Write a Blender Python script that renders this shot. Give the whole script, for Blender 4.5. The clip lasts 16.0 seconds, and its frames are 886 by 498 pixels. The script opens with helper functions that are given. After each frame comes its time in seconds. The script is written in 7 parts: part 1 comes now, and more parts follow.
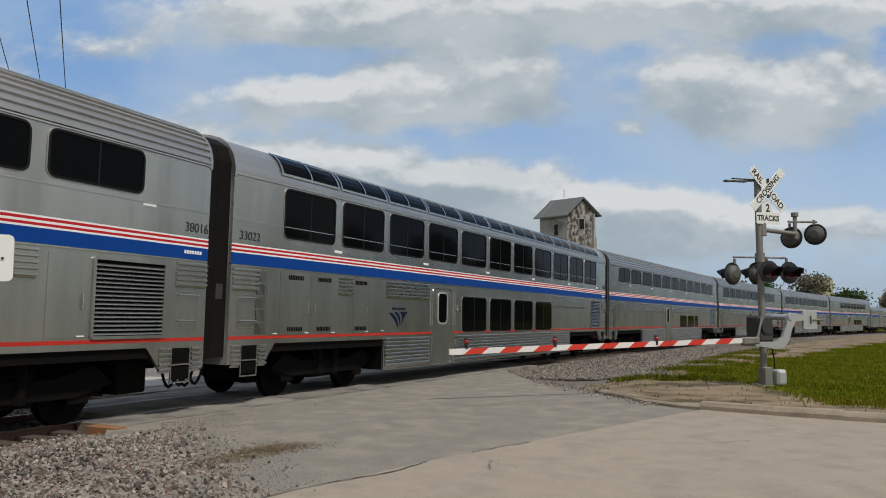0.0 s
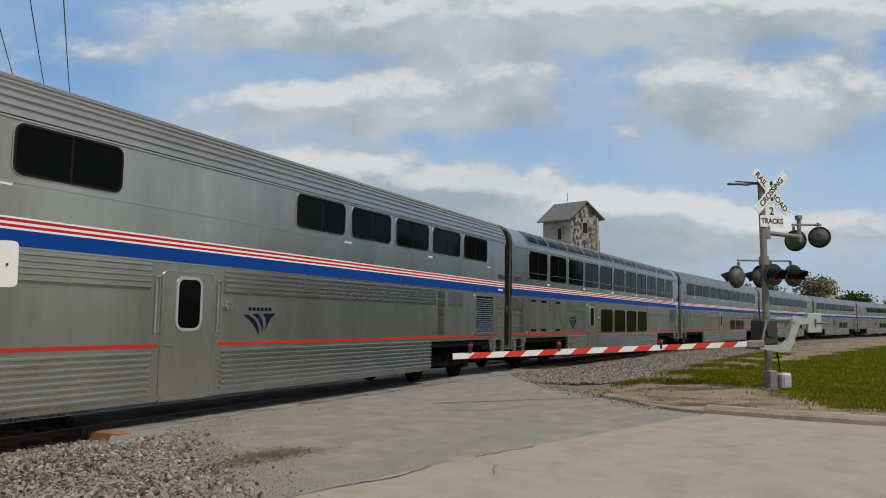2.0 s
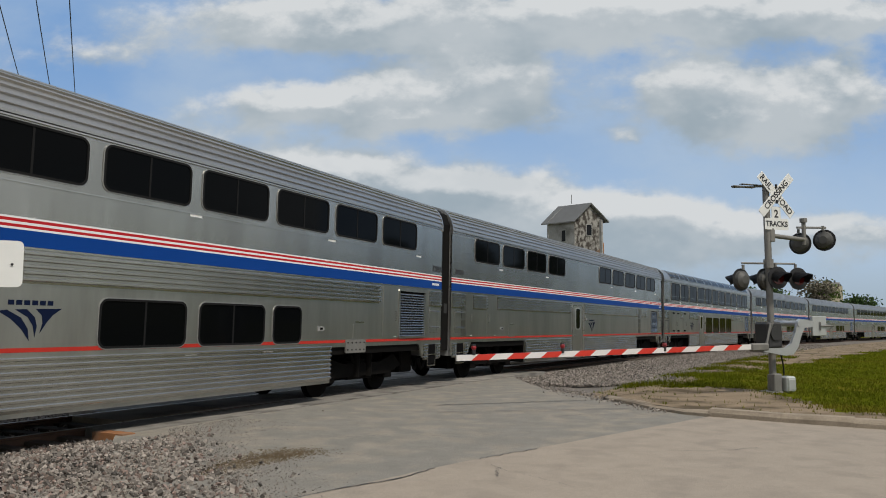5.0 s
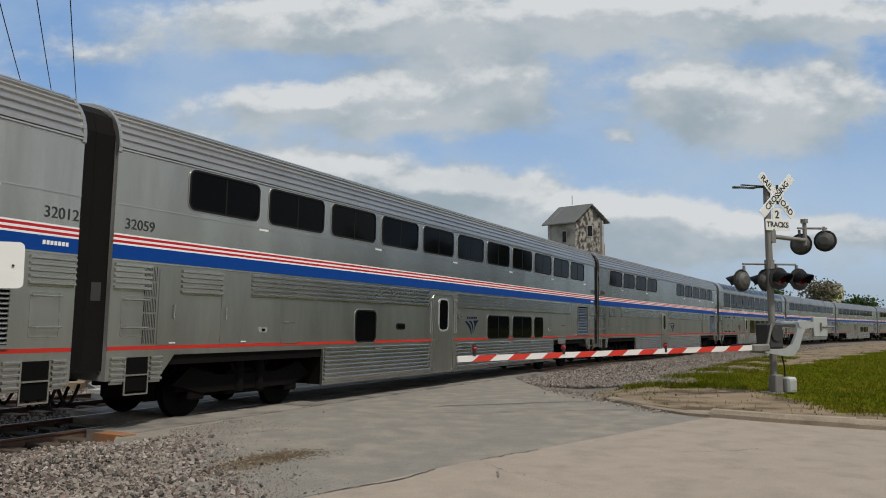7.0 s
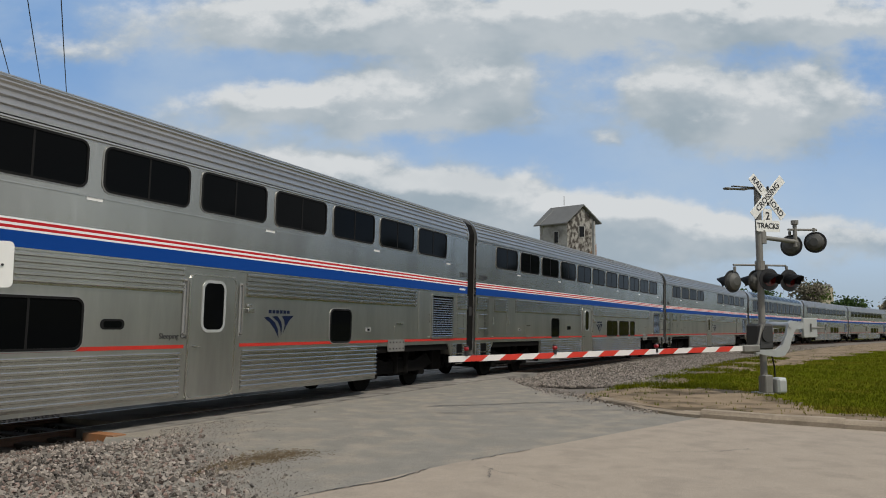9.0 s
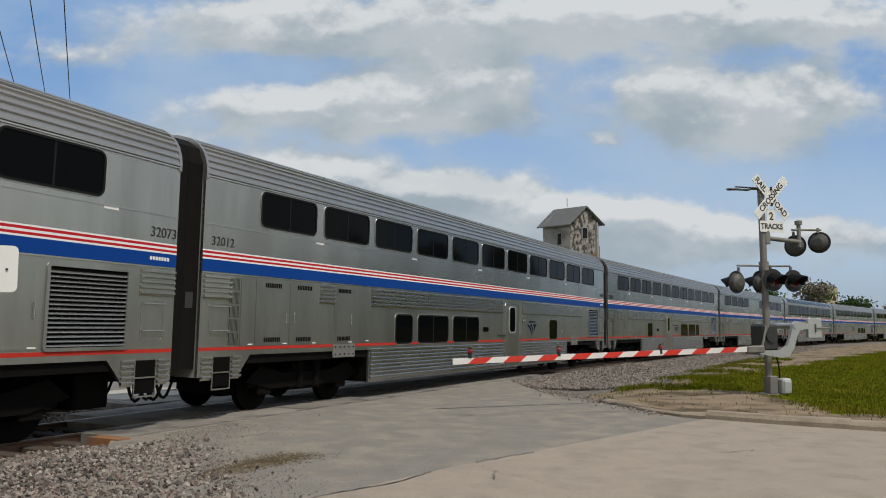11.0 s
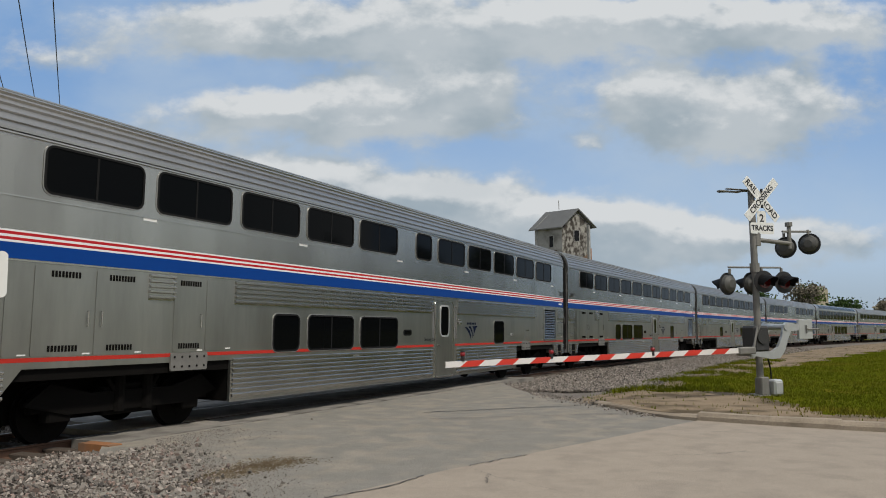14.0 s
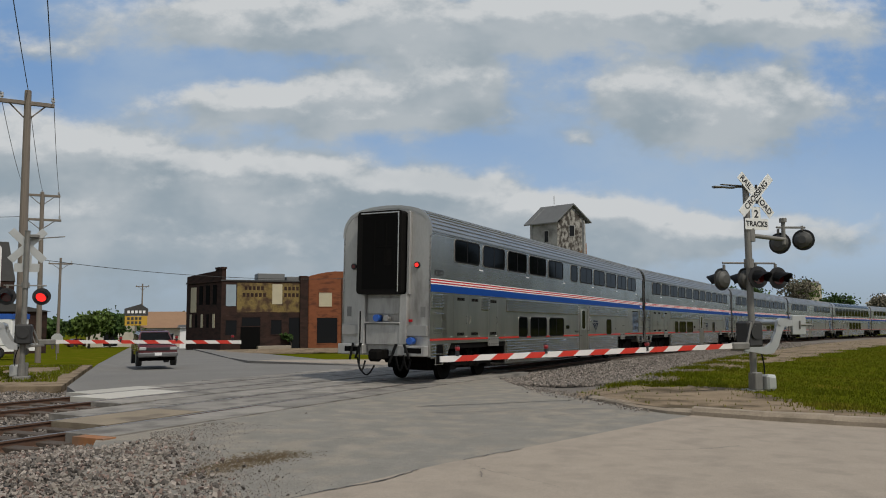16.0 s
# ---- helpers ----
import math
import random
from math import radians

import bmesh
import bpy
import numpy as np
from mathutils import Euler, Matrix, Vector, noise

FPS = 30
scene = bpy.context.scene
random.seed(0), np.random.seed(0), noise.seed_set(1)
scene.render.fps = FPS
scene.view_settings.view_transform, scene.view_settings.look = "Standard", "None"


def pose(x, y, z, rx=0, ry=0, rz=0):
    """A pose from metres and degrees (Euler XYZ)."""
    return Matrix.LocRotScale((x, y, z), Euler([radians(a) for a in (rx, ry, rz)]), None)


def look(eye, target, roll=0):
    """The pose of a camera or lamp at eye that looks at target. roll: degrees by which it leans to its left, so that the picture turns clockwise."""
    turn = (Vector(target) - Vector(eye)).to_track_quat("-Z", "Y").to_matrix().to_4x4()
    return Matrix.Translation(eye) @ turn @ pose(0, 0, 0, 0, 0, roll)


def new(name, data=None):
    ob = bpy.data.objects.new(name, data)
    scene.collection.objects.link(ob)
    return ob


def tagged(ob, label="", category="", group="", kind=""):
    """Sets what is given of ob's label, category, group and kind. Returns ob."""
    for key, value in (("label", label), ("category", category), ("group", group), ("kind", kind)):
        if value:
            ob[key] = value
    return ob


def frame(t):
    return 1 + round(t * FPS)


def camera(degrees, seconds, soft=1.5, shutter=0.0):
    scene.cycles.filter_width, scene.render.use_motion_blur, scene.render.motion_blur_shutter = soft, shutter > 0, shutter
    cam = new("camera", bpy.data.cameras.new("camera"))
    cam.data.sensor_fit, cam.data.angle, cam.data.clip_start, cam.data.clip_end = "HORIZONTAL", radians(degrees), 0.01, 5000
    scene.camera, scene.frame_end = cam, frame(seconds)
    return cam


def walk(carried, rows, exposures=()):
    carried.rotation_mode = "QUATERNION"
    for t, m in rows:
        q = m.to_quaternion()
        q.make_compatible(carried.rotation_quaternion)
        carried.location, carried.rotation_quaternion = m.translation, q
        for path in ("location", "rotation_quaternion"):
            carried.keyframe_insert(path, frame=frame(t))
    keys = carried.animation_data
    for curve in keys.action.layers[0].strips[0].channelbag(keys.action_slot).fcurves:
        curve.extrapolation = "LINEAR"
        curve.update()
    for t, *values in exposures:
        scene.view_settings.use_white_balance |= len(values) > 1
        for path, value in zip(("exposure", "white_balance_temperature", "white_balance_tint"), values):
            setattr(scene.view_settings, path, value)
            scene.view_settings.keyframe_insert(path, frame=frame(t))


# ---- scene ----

# ---------------- camera and its path ----------------
EYE = (0.0, 0.0, 1.937)
TURNS = [(0, 0.000, 4.627, 0.040), (0.5, 0.117, 4.608, -0.005), (1, -0.042, 4.690, 0.061), (1.5, 0.030, 4.843, 0.237),
         (2, 0.277, 4.955, 0.235), (2.5, 0.652, 5.048, 0.171), (3, 0.894, 5.074, 0.148), (3.5, 1.051, 5.214, 0.044),
         (4, 0.988, 5.169, 0.027), (6.5, 0.009, 5.057, 0.030), (7, 0.610, 5.159, 0.043), (7.5, 0.004, 5.072, -0.230),
         (8, -0.235, 5.000, -0.222), (10.5, 0.404, 5.487, 0.203), (11, 0.265, 5.348, 0.226), (11.5, 0.321, 5.594, 0.309),
         (12, 0.204, 5.557, 0.437), (12.5, 0.401, 5.684, 0.412), (13, 0.216, 5.732, 0.358), (13.5, -0.071, 5.597, 0.569),
         (14, -0.308, 5.585, 0.547), (14.5, -0.465, 5.372, 0.610), (15, -0.454, 5.332, 0.584), (15.5, -0.653, 5.445, 0.560),
         (16, -0.695, 5.170, 0.377)]
cam = camera(60.955, 16.0, soft=1.0)
walk(cam, [(t, pose(*EYE, 90 + p, r, y)) for t, y, p, r in TURNS],
     exposures=[(0, 0.0), (14.8, 0.0), (15.5, -0.1), (16, -0.18)])

# ---------------- world and sun ----------------
SUN_DIR = Vector((0.45, -0.55, 1.0)).normalized()
world = bpy.data.worlds.new("sky")
scene.world = world
world.use_nodes = True
wt = world.node_tree
wt.nodes.clear()
w_out = wt.nodes.new("ShaderNodeOutputWorld")
w_bg = wt.nodes.new("ShaderNodeBackground")
w_sky = wt.nodes.new("ShaderNodeTexSky")
w_sky.sky_type = "NISHITA"
w_sky.sun_disc = False
w_sky.sun_elevation = math.asin(SUN_DIR.z)
w_sky.sun_rotation = math.atan2(SUN_DIR.x, SUN_DIR.y)
w_co = wt.nodes.new("ShaderNodeTexCoord")
w_no = wt.nodes.new("ShaderNodeTexNoise")
w_no.inputs["Scale"].default_value = 2.6
w_no.inputs["Detail"].default_value = 6
w_ramp = wt.nodes.new("ShaderNodeValToRGB")
w_ramp.color_ramp.elements[0].position, w_ramp.color_ramp.elements[1].position = 0.36, 0.56
w_mix = wt.nodes.new("ShaderNodeMix")
w_mix.data_type = "RGBA"
w_mix.inputs[7].default_value = (6.4, 6.6, 6.8, 1)
wt.links.new(w_co.outputs["Generated"], w_no.inputs["Vector"])
wt.links.new(w_no.outputs["Fac"], w_ramp.inputs["Fac"])
wt.links.new(w_ramp.outputs["Color"], w_mix.inputs[0])
wt.links.new(w_sky.outputs["Color"], w_mix.inputs[6])
wt.links.new(w_mix.outputs[2], w_bg.inputs["Color"])
w_bg.inputs["Strength"].default_value = 0.092
wt.links.new(w_bg.outputs["Background"], w_out.inputs["Surface"])

sun_data = bpy.data.lights.new("sun", "SUN")
sun_data.energy, sun_data.angle, sun_data.color = 3.0, radians(4), (1.0, 0.93, 0.82)
sun = new("sun", sun_data)
sun.matrix_world = look(SUN_DIR * 50, (0, 0, 0))


# ---------------- materials ----------------
def mat(name, color, rough=0.6, metal=0.0, vary=0.0, scale=3.0, fine=0.0, fscale=60.0, bump=0.0, bscale=40.0,
        dark=None, dark_at=0.62, stretch=(1, 1, 1), island=0.0, per_object=0.0, spec=0.5, coat=0.0):
    """Base colour with two scales of noise, optional second colour in patches, bump, and change from piece to piece."""
    m = bpy.data.materials.new(name)
    m.use_nodes = True
    nt = m.node_tree
    b = nt.nodes["Principled BSDF"]
    b.inputs["Roughness"].default_value, b.inputs["Metallic"].default_value = rough, metal
    b.inputs["Specular IOR Level"].default_value = spec
    b.inputs["Coat Weight"].default_value = coat
    co = nt.nodes.new("ShaderNodeTexCoord")
    mp = nt.nodes.new("ShaderNodeMapping")
    mp.inputs["Scale"].default_value = stretch
    nt.links.new(co.outputs["Object"], mp.inputs["Vector"])

    def noise_tex(sc, det=5):
        n = nt.nodes.new("ShaderNodeTexNoise")
        n.inputs["Scale"].default_value, n.inputs["Detail"].default_value = sc, det
        nt.links.new(mp.outputs["Vector"], n.inputs["Vector"])
        return n.outputs["Fac"]

    def math_node(op, a, c):
        n = nt.nodes.new("ShaderNodeMath")
        n.operation = op
        for i, v in enumerate((a, c)):
            if isinstance(v, (int, float)):
                n.inputs[i].default_value = v
            else:
                nt.links.new(v, n.inputs[i])
        return n.outputs[0]

    col = nt.nodes.new("ShaderNodeRGB")
    col.outputs[0].default_value = (*color, 1)
    cur = col.outputs[0]
    if dark:
        r = nt.nodes.new("ShaderNodeValToRGB")
        r.color_ramp.elements[0].position, r.color_ramp.elements[1].position = dark_at - 0.08, dark_at + 0.08
        nt.links.new(noise_tex(scale * 0.7, 8), r.inputs["Fac"])
        mx = nt.nodes.new("ShaderNodeMix")
        mx.data_type = "RGBA"
        nt.links.new(r.outputs["Color"], mx.inputs[0])
        nt.links.new(cur, mx.inputs[6])
        mx.inputs[7].default_value = (*dark, 1)
        cur = mx.outputs[2]
    val = 1.0
    if vary:
        val = math_node("ADD", math_node("MULTIPLY", noise_tex(scale), 2 * vary), 1 - vary)
    if fine:
        val = math_node("MULTIPLY", math_node("ADD", math_node("MULTIPLY", noise_tex(fscale, 3), 2 * fine), 1 - fine), val)
    if island:
        g = nt.nodes.new("ShaderNodeNewGeometry")
        val = math_node("MULTIPLY", math_node("ADD", math_node("MULTIPLY", g.outputs["Random Per Island"], 2 * island), 1 - island), val)
    if per_object:
        g = nt.nodes.new("ShaderNodeObjectInfo")
        val = math_node("MULTIPLY", math_node("ADD", math_node("MULTIPLY", g.outputs["Random"], 2 * per_object), 1 - per_object), val)
    if not isinstance(val, float):
        mul = nt.nodes.new("ShaderNodeMix")
        mul.data_type, mul.blend_type = "RGBA", "MULTIPLY"
        mul.inputs[0].default_value = 1
        nt.links.new(cur, mul.inputs[6])
        nt.links.new(val, mul.inputs[7])
        cur = mul.outputs[2]
    nt.links.new(cur, b.inputs["Base Color"])
    if bump:
        bp = nt.nodes.new("ShaderNodeBump")
        bp.inputs["Strength"].default_value, bp.inputs["Distance"].default_value = bump, 0.02
        nt.links.new(noise_tex(bscale, 4), bp.inputs["Height"])
        nt.links.new(bp.outputs["Normal"], b.inputs["Normal"])
    return m


def glow(name, color, strength):
    m = bpy.data.materials.new(name)
    m.use_nodes = True
    b = m.node_tree.nodes["Principled BSDF"]
    b.inputs["Base Color"].default_value = (*[c * 0.5 for c in color], 1)
    b.inputs["Emission Color"].default_value = (*color, 1)
    b.inputs["Emission Strength"].default_value = strength
    return m


# upright tone streaks put streaked reflections and stains into the steel's colour
STEEL = mat("brushed stainless steel", (0.445, 0.437, 0.405), 0.26, 0.93, 0.22, 1.1, 0.10, 9, 0.22, 1.1, stretch=(1, 1, 0.16), dark=(0.36, 0.352, 0.322), dark_at=0.56)
STEEL_LOW = mat("weathered stainless panels", (0.405, 0.405, 0.38), 0.31, 0.92, 0.22, 1.1, 0.12, 10, 0.18, 1.1, stretch=(1, 1, 0.18), dark=(0.33, 0.33, 0.305), dark_at=0.57)
TRIM = mat("dull bright window trim", (0.40, 0.40, 0.385), 0.5, 0.8, 0.1, 3)
STEEL_RIB = mat("fluted stainless steel", (0.46, 0.455, 0.43), 0.25, 0.94, 0.22, 1.2, 0.08, 20)
STEEL_ROOF = mat("ribbed stainless roof", (0.44, 0.43, 0.41), 0.36, 0.9, 0.14, 1.0, 0.06, 20)
STEEL_END = mat("sooty steel end wall", (0.42, 0.415, 0.40), 0.45, 0.5, 0.25, 1.5, 0.12, 20, dark=(0.14, 0.13, 0.12), dark_at=0.62, stretch=(1, 1, 0.3))
PLATE_GREY = mat("grey painted steel", (0.30, 0.30, 0.29), 0.5, 0.3, 0.12, 3)
BLUE = mat("blue stripe film", (0.004, 0.045, 0.23), 0.5, 0.0, 0.06, 2, spec=0.1)
RED = mat("red stripe film", (0.42, 0.014, 0.02), 0.5, 0.0, 0.06, 2, spec=0.15)
ORANGE_RED = mat("faded red stripe film", (0.42, 0.03, 0.02), 0.5, 0.0, 0.15, 2, spec=0.15)
WHITE = mat("white stripe film", (0.74, 0.74, 0.74), 0.45, 0.0, 0.05, 2)
TINT = mat("dark tinted glass", (0.003, 0.0035, 0.004), 0.06, 0.0, spec=0.04)
RUBBER = mat("black rubber", (0.010, 0.010, 0.010), 0.7, 0.0, 0.2, 6, spec=0.15)
DIAPH = mat("worn black diaphragm", (0.006, 0.0055, 0.005), 0.75, 0.0, 0.4, 2.5, 0.2, 20, spec=0.12)
BLACK = mat("black grimy iron", (0.0055, 0.005, 0.0045), 0.85, 0.0, 0.3, 3, 0.2, 30, spec=0.08)
MACHINE = mat("dark machine housing", (0.035, 0.035, 0.035), 0.55, 0.2, 0.2, 5)
# near-black colour that paints shade on flat plates where recesses and openings lie
SHADOW_IN = mat("painted recess shade", (0.005, 0.005, 0.005), 0.9, spec=0.05)
INK = mat("black lettering", (0.02, 0.02, 0.022), 0.5)
GREYBOX = mat("grey enamel", (0.17, 0.17, 0.165), 0.5, 0.0, 0.3, 8)
LABEL = mat("white sticker", (0.72, 0.72, 0.70), 0.5)
NAVY = mat("navy emblem film", (0.006, 0.011, 0.034), 0.6, spec=0.05)
HOSE_BLUE = mat("blue plastic connector", (0.02, 0.09, 0.38), 0.4)
RAIL_SIDE = mat("rusty rail steel", (0.10, 0.055, 0.035), 0.75, 0.2, 0.25, 5, 0.2, 40)
RAIL_TOP = mat("worn rail head", (0.20, 0.19, 0.18), 0.38, 0.8, 0.15, 4)
TIE = mat("weathered timber tie", (0.075, 0.058, 0.045), 0.9, 0.0, 0.3, 3, 0.25, 30, 0.3, 30, stretch=(1, 6, 1), per_object=0.2)
PANEL = mat("dusty concrete crossing panel", (0.215, 0.200, 0.176), 0.85, 0.0, 0.30, 2.2, 0.25, 30, 0.15, 40, per_object=0.16,
            dark=(0.125, 0.115, 0.10), dark_at=0.55)
PANEL_PALE = mat("pale bleached crossing panel", (0.40, 0.385, 0.345), 0.85, 0.0, 0.16, 1.6, 0.12, 30, 0.12, 40, per_object=0.1)
PANEL_WOOD = mat("tan timber crossing panel", (0.215, 0.175, 0.12), 0.85, 0.0, 0.28, 1.8, 0.18, 30, 0.15, 30, per_object=0.1, dark=(0.12, 0.095, 0.065), dark_at=0.6)
ASPHALT = mat("old bleached asphalt", (0.20, 0.19, 0.168), 0.9, 0.0, 0.22, 2.6, 0.42, 50, 0.6, 45, dark=(0.245, 0.222, 0.185), dark_at=0.55, spec=0.2)
ROADTAR = mat("grey road asphalt", (0.165, 0.16, 0.15), 0.9, 0.0, 0.18, 0.4, 0.2, 40, 0.3, 60, spec=0.25)
CONCRETE = mat("worn concrete slab", (0.30, 0.258, 0.21), 0.88, 0.0, 0.13, 3.2, 0.30, 60, 0.4, 60, dark=(0.26, 0.225, 0.185), dark_at=0.56, spec=0.25)
KERB = mat("chipped concrete kerb", (0.27, 0.225, 0.17), 0.9, 0.0, 0.35, 2.0, 0.25, 30, 0.5, 25, dark=(0.15, 0.12, 0.085), dark_at=0.58)
DIRT = mat("dry tan dirt", (0.225, 0.175, 0.12), 0.95, 0.0, 0.35, 1.4, 0.3, 25, 0.6, 30, dark=(0.09, 0.07, 0.045), dark_at=0.56, spec=0.1)
STAIN = mat("packed brown dirt", (0.105, 0.08, 0.05), 0.95, 0.0, 0.4, 4, 0.4, 30, 0.5, 30, dark=(0.17, 0.14, 0.10), dark_at=0.55, spec=0.05)
FINES = mat("ballast fines", (0.13, 0.115, 0.10), 0.95, 0.0, 0.3, 2, 0.3, 40, 0.6, 40)
STONE = mat("crushed ballast stone", (0.185, 0.163, 0.142), 0.85, 0.0, 0.15, 3, 0.1, 60, island=0.72)
STONE_RED = mat("pinkish ballast stone", (0.17, 0.125, 0.105), 0.85, 0.0, 0.15, 3, 0.1, 60, island=0.6)
GROUND = mat("grassy ground", (0.078, 0.090, 0.005), 0.95, 0.0, 0.35, 0.9, 0.35, 14, 0.7, 30, dark=(0.12, 0.10, 0.012), dark_at=0.60, spec=0.0)
GRASS = mat("spring grass blades", (0.092, 0.108, 0.006), 0.8, 0.0, 0.25, 0.3, island=0.45, spec=0.05, dark=(0.14, 0.12, 0.015), dark_at=0.60)
GALV = mat("galvanised steel", (0.19, 0.185, 0.17), 0.6, 0.35, 0.30, 4, 0.15, 30)
ALU = mat("cast aluminium", (0.52, 0.53, 0.53), 0.42, 0.7, 0.12, 6, 0.06, 40)
SIGNWHITE = mat("weathered white sign sheet", (0.66, 0.67, 0.65), 0.5, 0.0, 0.07, 5)
SIGNBACK = mat("bare aluminium sign back", (0.50, 0.51, 0.50), 0.45, 0.6, 0.08, 5)
ARMWHITE = mat("white reflective arm sheet", (0.66, 0.64, 0.62), 0.5, 0.0, 0.08, 4)
ARMRED = mat("red reflective arm sheet", (0.52, 0.03, 0.015), 0.45, 0.0, 0.08, 4)
GLOBERED = mat("dark red globe", (0.25, 0.008, 0.012), 0.3)
LENSRED = mat("dark red lens", (0.10, 0.006, 0.006), 0.15, 0.0)
BLACKPAINT = mat("matt black paint", (0.014, 0.014, 0.015), 0.55)
GREYBACK = mat("dusty lamp back", (0.085, 0.085, 0.08), 0.55, 0.3, 0.2, 8)
LIT = glow("lit red lamp", (1.0, 0.03, 0.025), 1.3)
BRICK = mat("dark brown brick", (0.040, 0.024, 0.020), 0.9, 0.0, 0.30, 1.2, 0.35, 9, 0.3, 14, stretch=(1, 1, 3), dark=(0.024, 0.017, 0.015), dark_at=0.56, spec=0.1)
BRICK_RED = mat("orange-red brick", (0.20, 0.075, 0.038), 0.9, 0.0, 0.30, 1.2, 0.35, 9, 0.3, 14, stretch=(1, 1, 3), dark=(0.11, 0.045, 0.028), dark_at=0.58, spec=0.1)
FADED = mat("faded yellow sign paint on brick", (0.19, 0.14, 0.055), 0.9, 0.0, 0.35, 1.4, 0.35, 8, dark=(0.07, 0.045, 0.03), dark_at=0.53, spec=0.1)
PALEBOARD = mat("pale board infill", (0.42, 0.38, 0.27), 0.8, 0.0, 0.15, 2)
BLUEBOARD = mat("blue-grey board infill", (0.25, 0.31, 0.36), 0.8, 0.0, 0.1, 2)
ROOFDARK = mat("dark roof felt", (0.05, 0.05, 0.05), 0.9, 0.0, 0.2, 2)
GLASSDARK = mat("dark window glass", (0.012, 0.013, 0.015), 0.12, spec=0.15)
TOWERGREY = mat("grey render", (0.30, 0.30, 0.29), 0.9, 0.0, 0.28, 0.9, 0.2, 6, 0.3, 10, dark=(0.16, 0.155, 0.145), dark_at=0.60)
TOWERPEEL = mat("peeling whitewashed stone", (0.31, 0.30, 0.275), 0.9, 0.0, 0.40, 3.0, 0.4, 9, 0.5, 8, dark=(0.055, 0.047, 0.040), dark_at=0.49, stretch=(1.6, 1.6, 0.9))
TOWERRUST = mat("orange brick patch", (0.30, 0.13, 0.05), 0.9, 0.0, 0.3, 1.5, 0.2, 8, dark=(0.18, 0.12, 0.08), dark_at=0.55)
METALROOF = mat("grey sheet metal roof", (0.17, 0.175, 0.175), 0.55, 0.4, 0.15, 1.5)
WOODPOLE = mat("weathered pole timber", (0.17, 0.145, 0.12), 0.9, 0.0, 0.2, 2, 0.15, 20, 0.3, 20, stretch=(6, 6, 0.6))
PORCELAIN = mat("grey porcelain", (0.42, 0.42, 0.42), 0.25)
WIRE = mat("dark wire", (0.03, 0.03, 0.03), 0.6)
BARK = mat("tree bark", (0.085, 0.07, 0.055), 0.95, 0.0, 0.25, 3)
LEAF = mat("spring leaves", (0.075, 0.115, 0.024), 0.75, 0.0, 0.2, 0.3, island=0.45, spec=0.2)
LEAF_DARK = mat("deep green leaves", (0.04, 0.075, 0.018), 0.75, 0.0, 0.2, 0.3, island=0.45, spec=0.2)
LEAF_GREY = mat("budding grey-brown twigs", (0.15, 0.135, 0.10), 0.9, 0.0, 0.2, 0.3, island=0.35, spec=0.2)
CARPAINT = mat("dark maroon car paint", (0.075, 0.012, 0.014), 0.25, 0.0, coat=0.6)
CHROME = mat("dull chrome", (0.20, 0.20, 0.20), 0.35, 0.8)
TYRE = mat("tyre rubber", (0.02, 0.02, 0.02), 0.8)
TAN = mat("cream siding", (0.46, 0.43, 0.36), 0.8, 0.0, 0.1, 0.5)
GREENROOF = mat("green metal roof", (0.035, 0.12, 0.095), 0.5, 0.2, 0.1, 0.6)
BROWNROOF = mat("brown shingle roof", (0.24, 0.145, 0.085), 0.9, 0.0, 0.15, 0.6, 0.15, 5)
YELLOWSIGN = mat("yellow sign face", (0.50, 0.30, 0.03), 0.5)


# ---------------- mesh helpers ----------------
def mesh_of(name, bm):
    me = bpy.data.meshes.new(name)
    bm.to_mesh(me)
    bm.free()
    return me


def part(name, bm, material, parent, label="", at=None, smooth=False):
    """Links a bmesh or a finished mesh as one object under a thing."""
    me = bm if isinstance(bm, bpy.types.Mesh) else mesh_of(name, bm)
    if not me.materials:
        me.materials.append(material)
    if smooth:
        me.polygons.foreach_set("use_smooth", [True] * len(me.polygons))
    ob = new(name, me)
    ob.parent = parent
    if at is not None:
        ob.matrix_local = at
    return tagged(ob, label)


def thing(name, label, category, at=None, group="", kind=""):
    ob = new(name)
    ob.empty_display_size = 0.2
    if at is not None:
        ob.matrix_world = at
    return tagged(ob, label, category, group, kind)


def solid(name, bm, material, label, category="", group="", kind="", at=None, smooth=False):
    me = bm if isinstance(bm, bpy.types.Mesh) else mesh_of(name, bm)
    if not me.materials:
        me.materials.append(material)
    if smooth:
        me.polygons.foreach_set("use_smooth", [True] * len(me.polygons))
    ob = new(name, me)
    if at is not None:
        ob.matrix_world = at
    return tagged(ob, label, category, group, kind)


def box(bm, x0, x1, y0, y1, z0, z1, bevel=0.0, m=None):
    r = bmesh.ops.create_cube(bm, size=1)
    vs = r["verts"]
    for v in vs:
        v.co = Vector((x0 + (v.co.x + 0.5) * (x1 - x0), y0 + (v.co.y + 0.5) * (y1 - y0), z0 + (v.co.z + 0.5) * (z1 - z0)))
    if bevel:
        es = list({e for v in vs for e in v.link_edges})
        r = bmesh.ops.bevel(bm, geom=es, offset=bevel, segments=1, affect="EDGES")
        vs = list({v for f in r["faces"] for v in f.verts} | {v for v in vs if v.is_valid})
    if m is not None:
        bmesh.ops.transform(bm, matrix=m, verts=vs)
    return bm


def rod(bm, a, b, r, r2=None, seg=10):
    a, b = Vector(a), Vector(b)
    d = b - a
    q = d.to_track_quat("Z", "Y").to_matrix().to_4x4()
    bmesh.ops.create_cone(bm, cap_ends=True, segments=seg, radius1=r, radius2=r if r2 is None else r2, depth=d.length,
                          matrix=Matrix.Translation((a + b) / 2) @ q)
    return bm


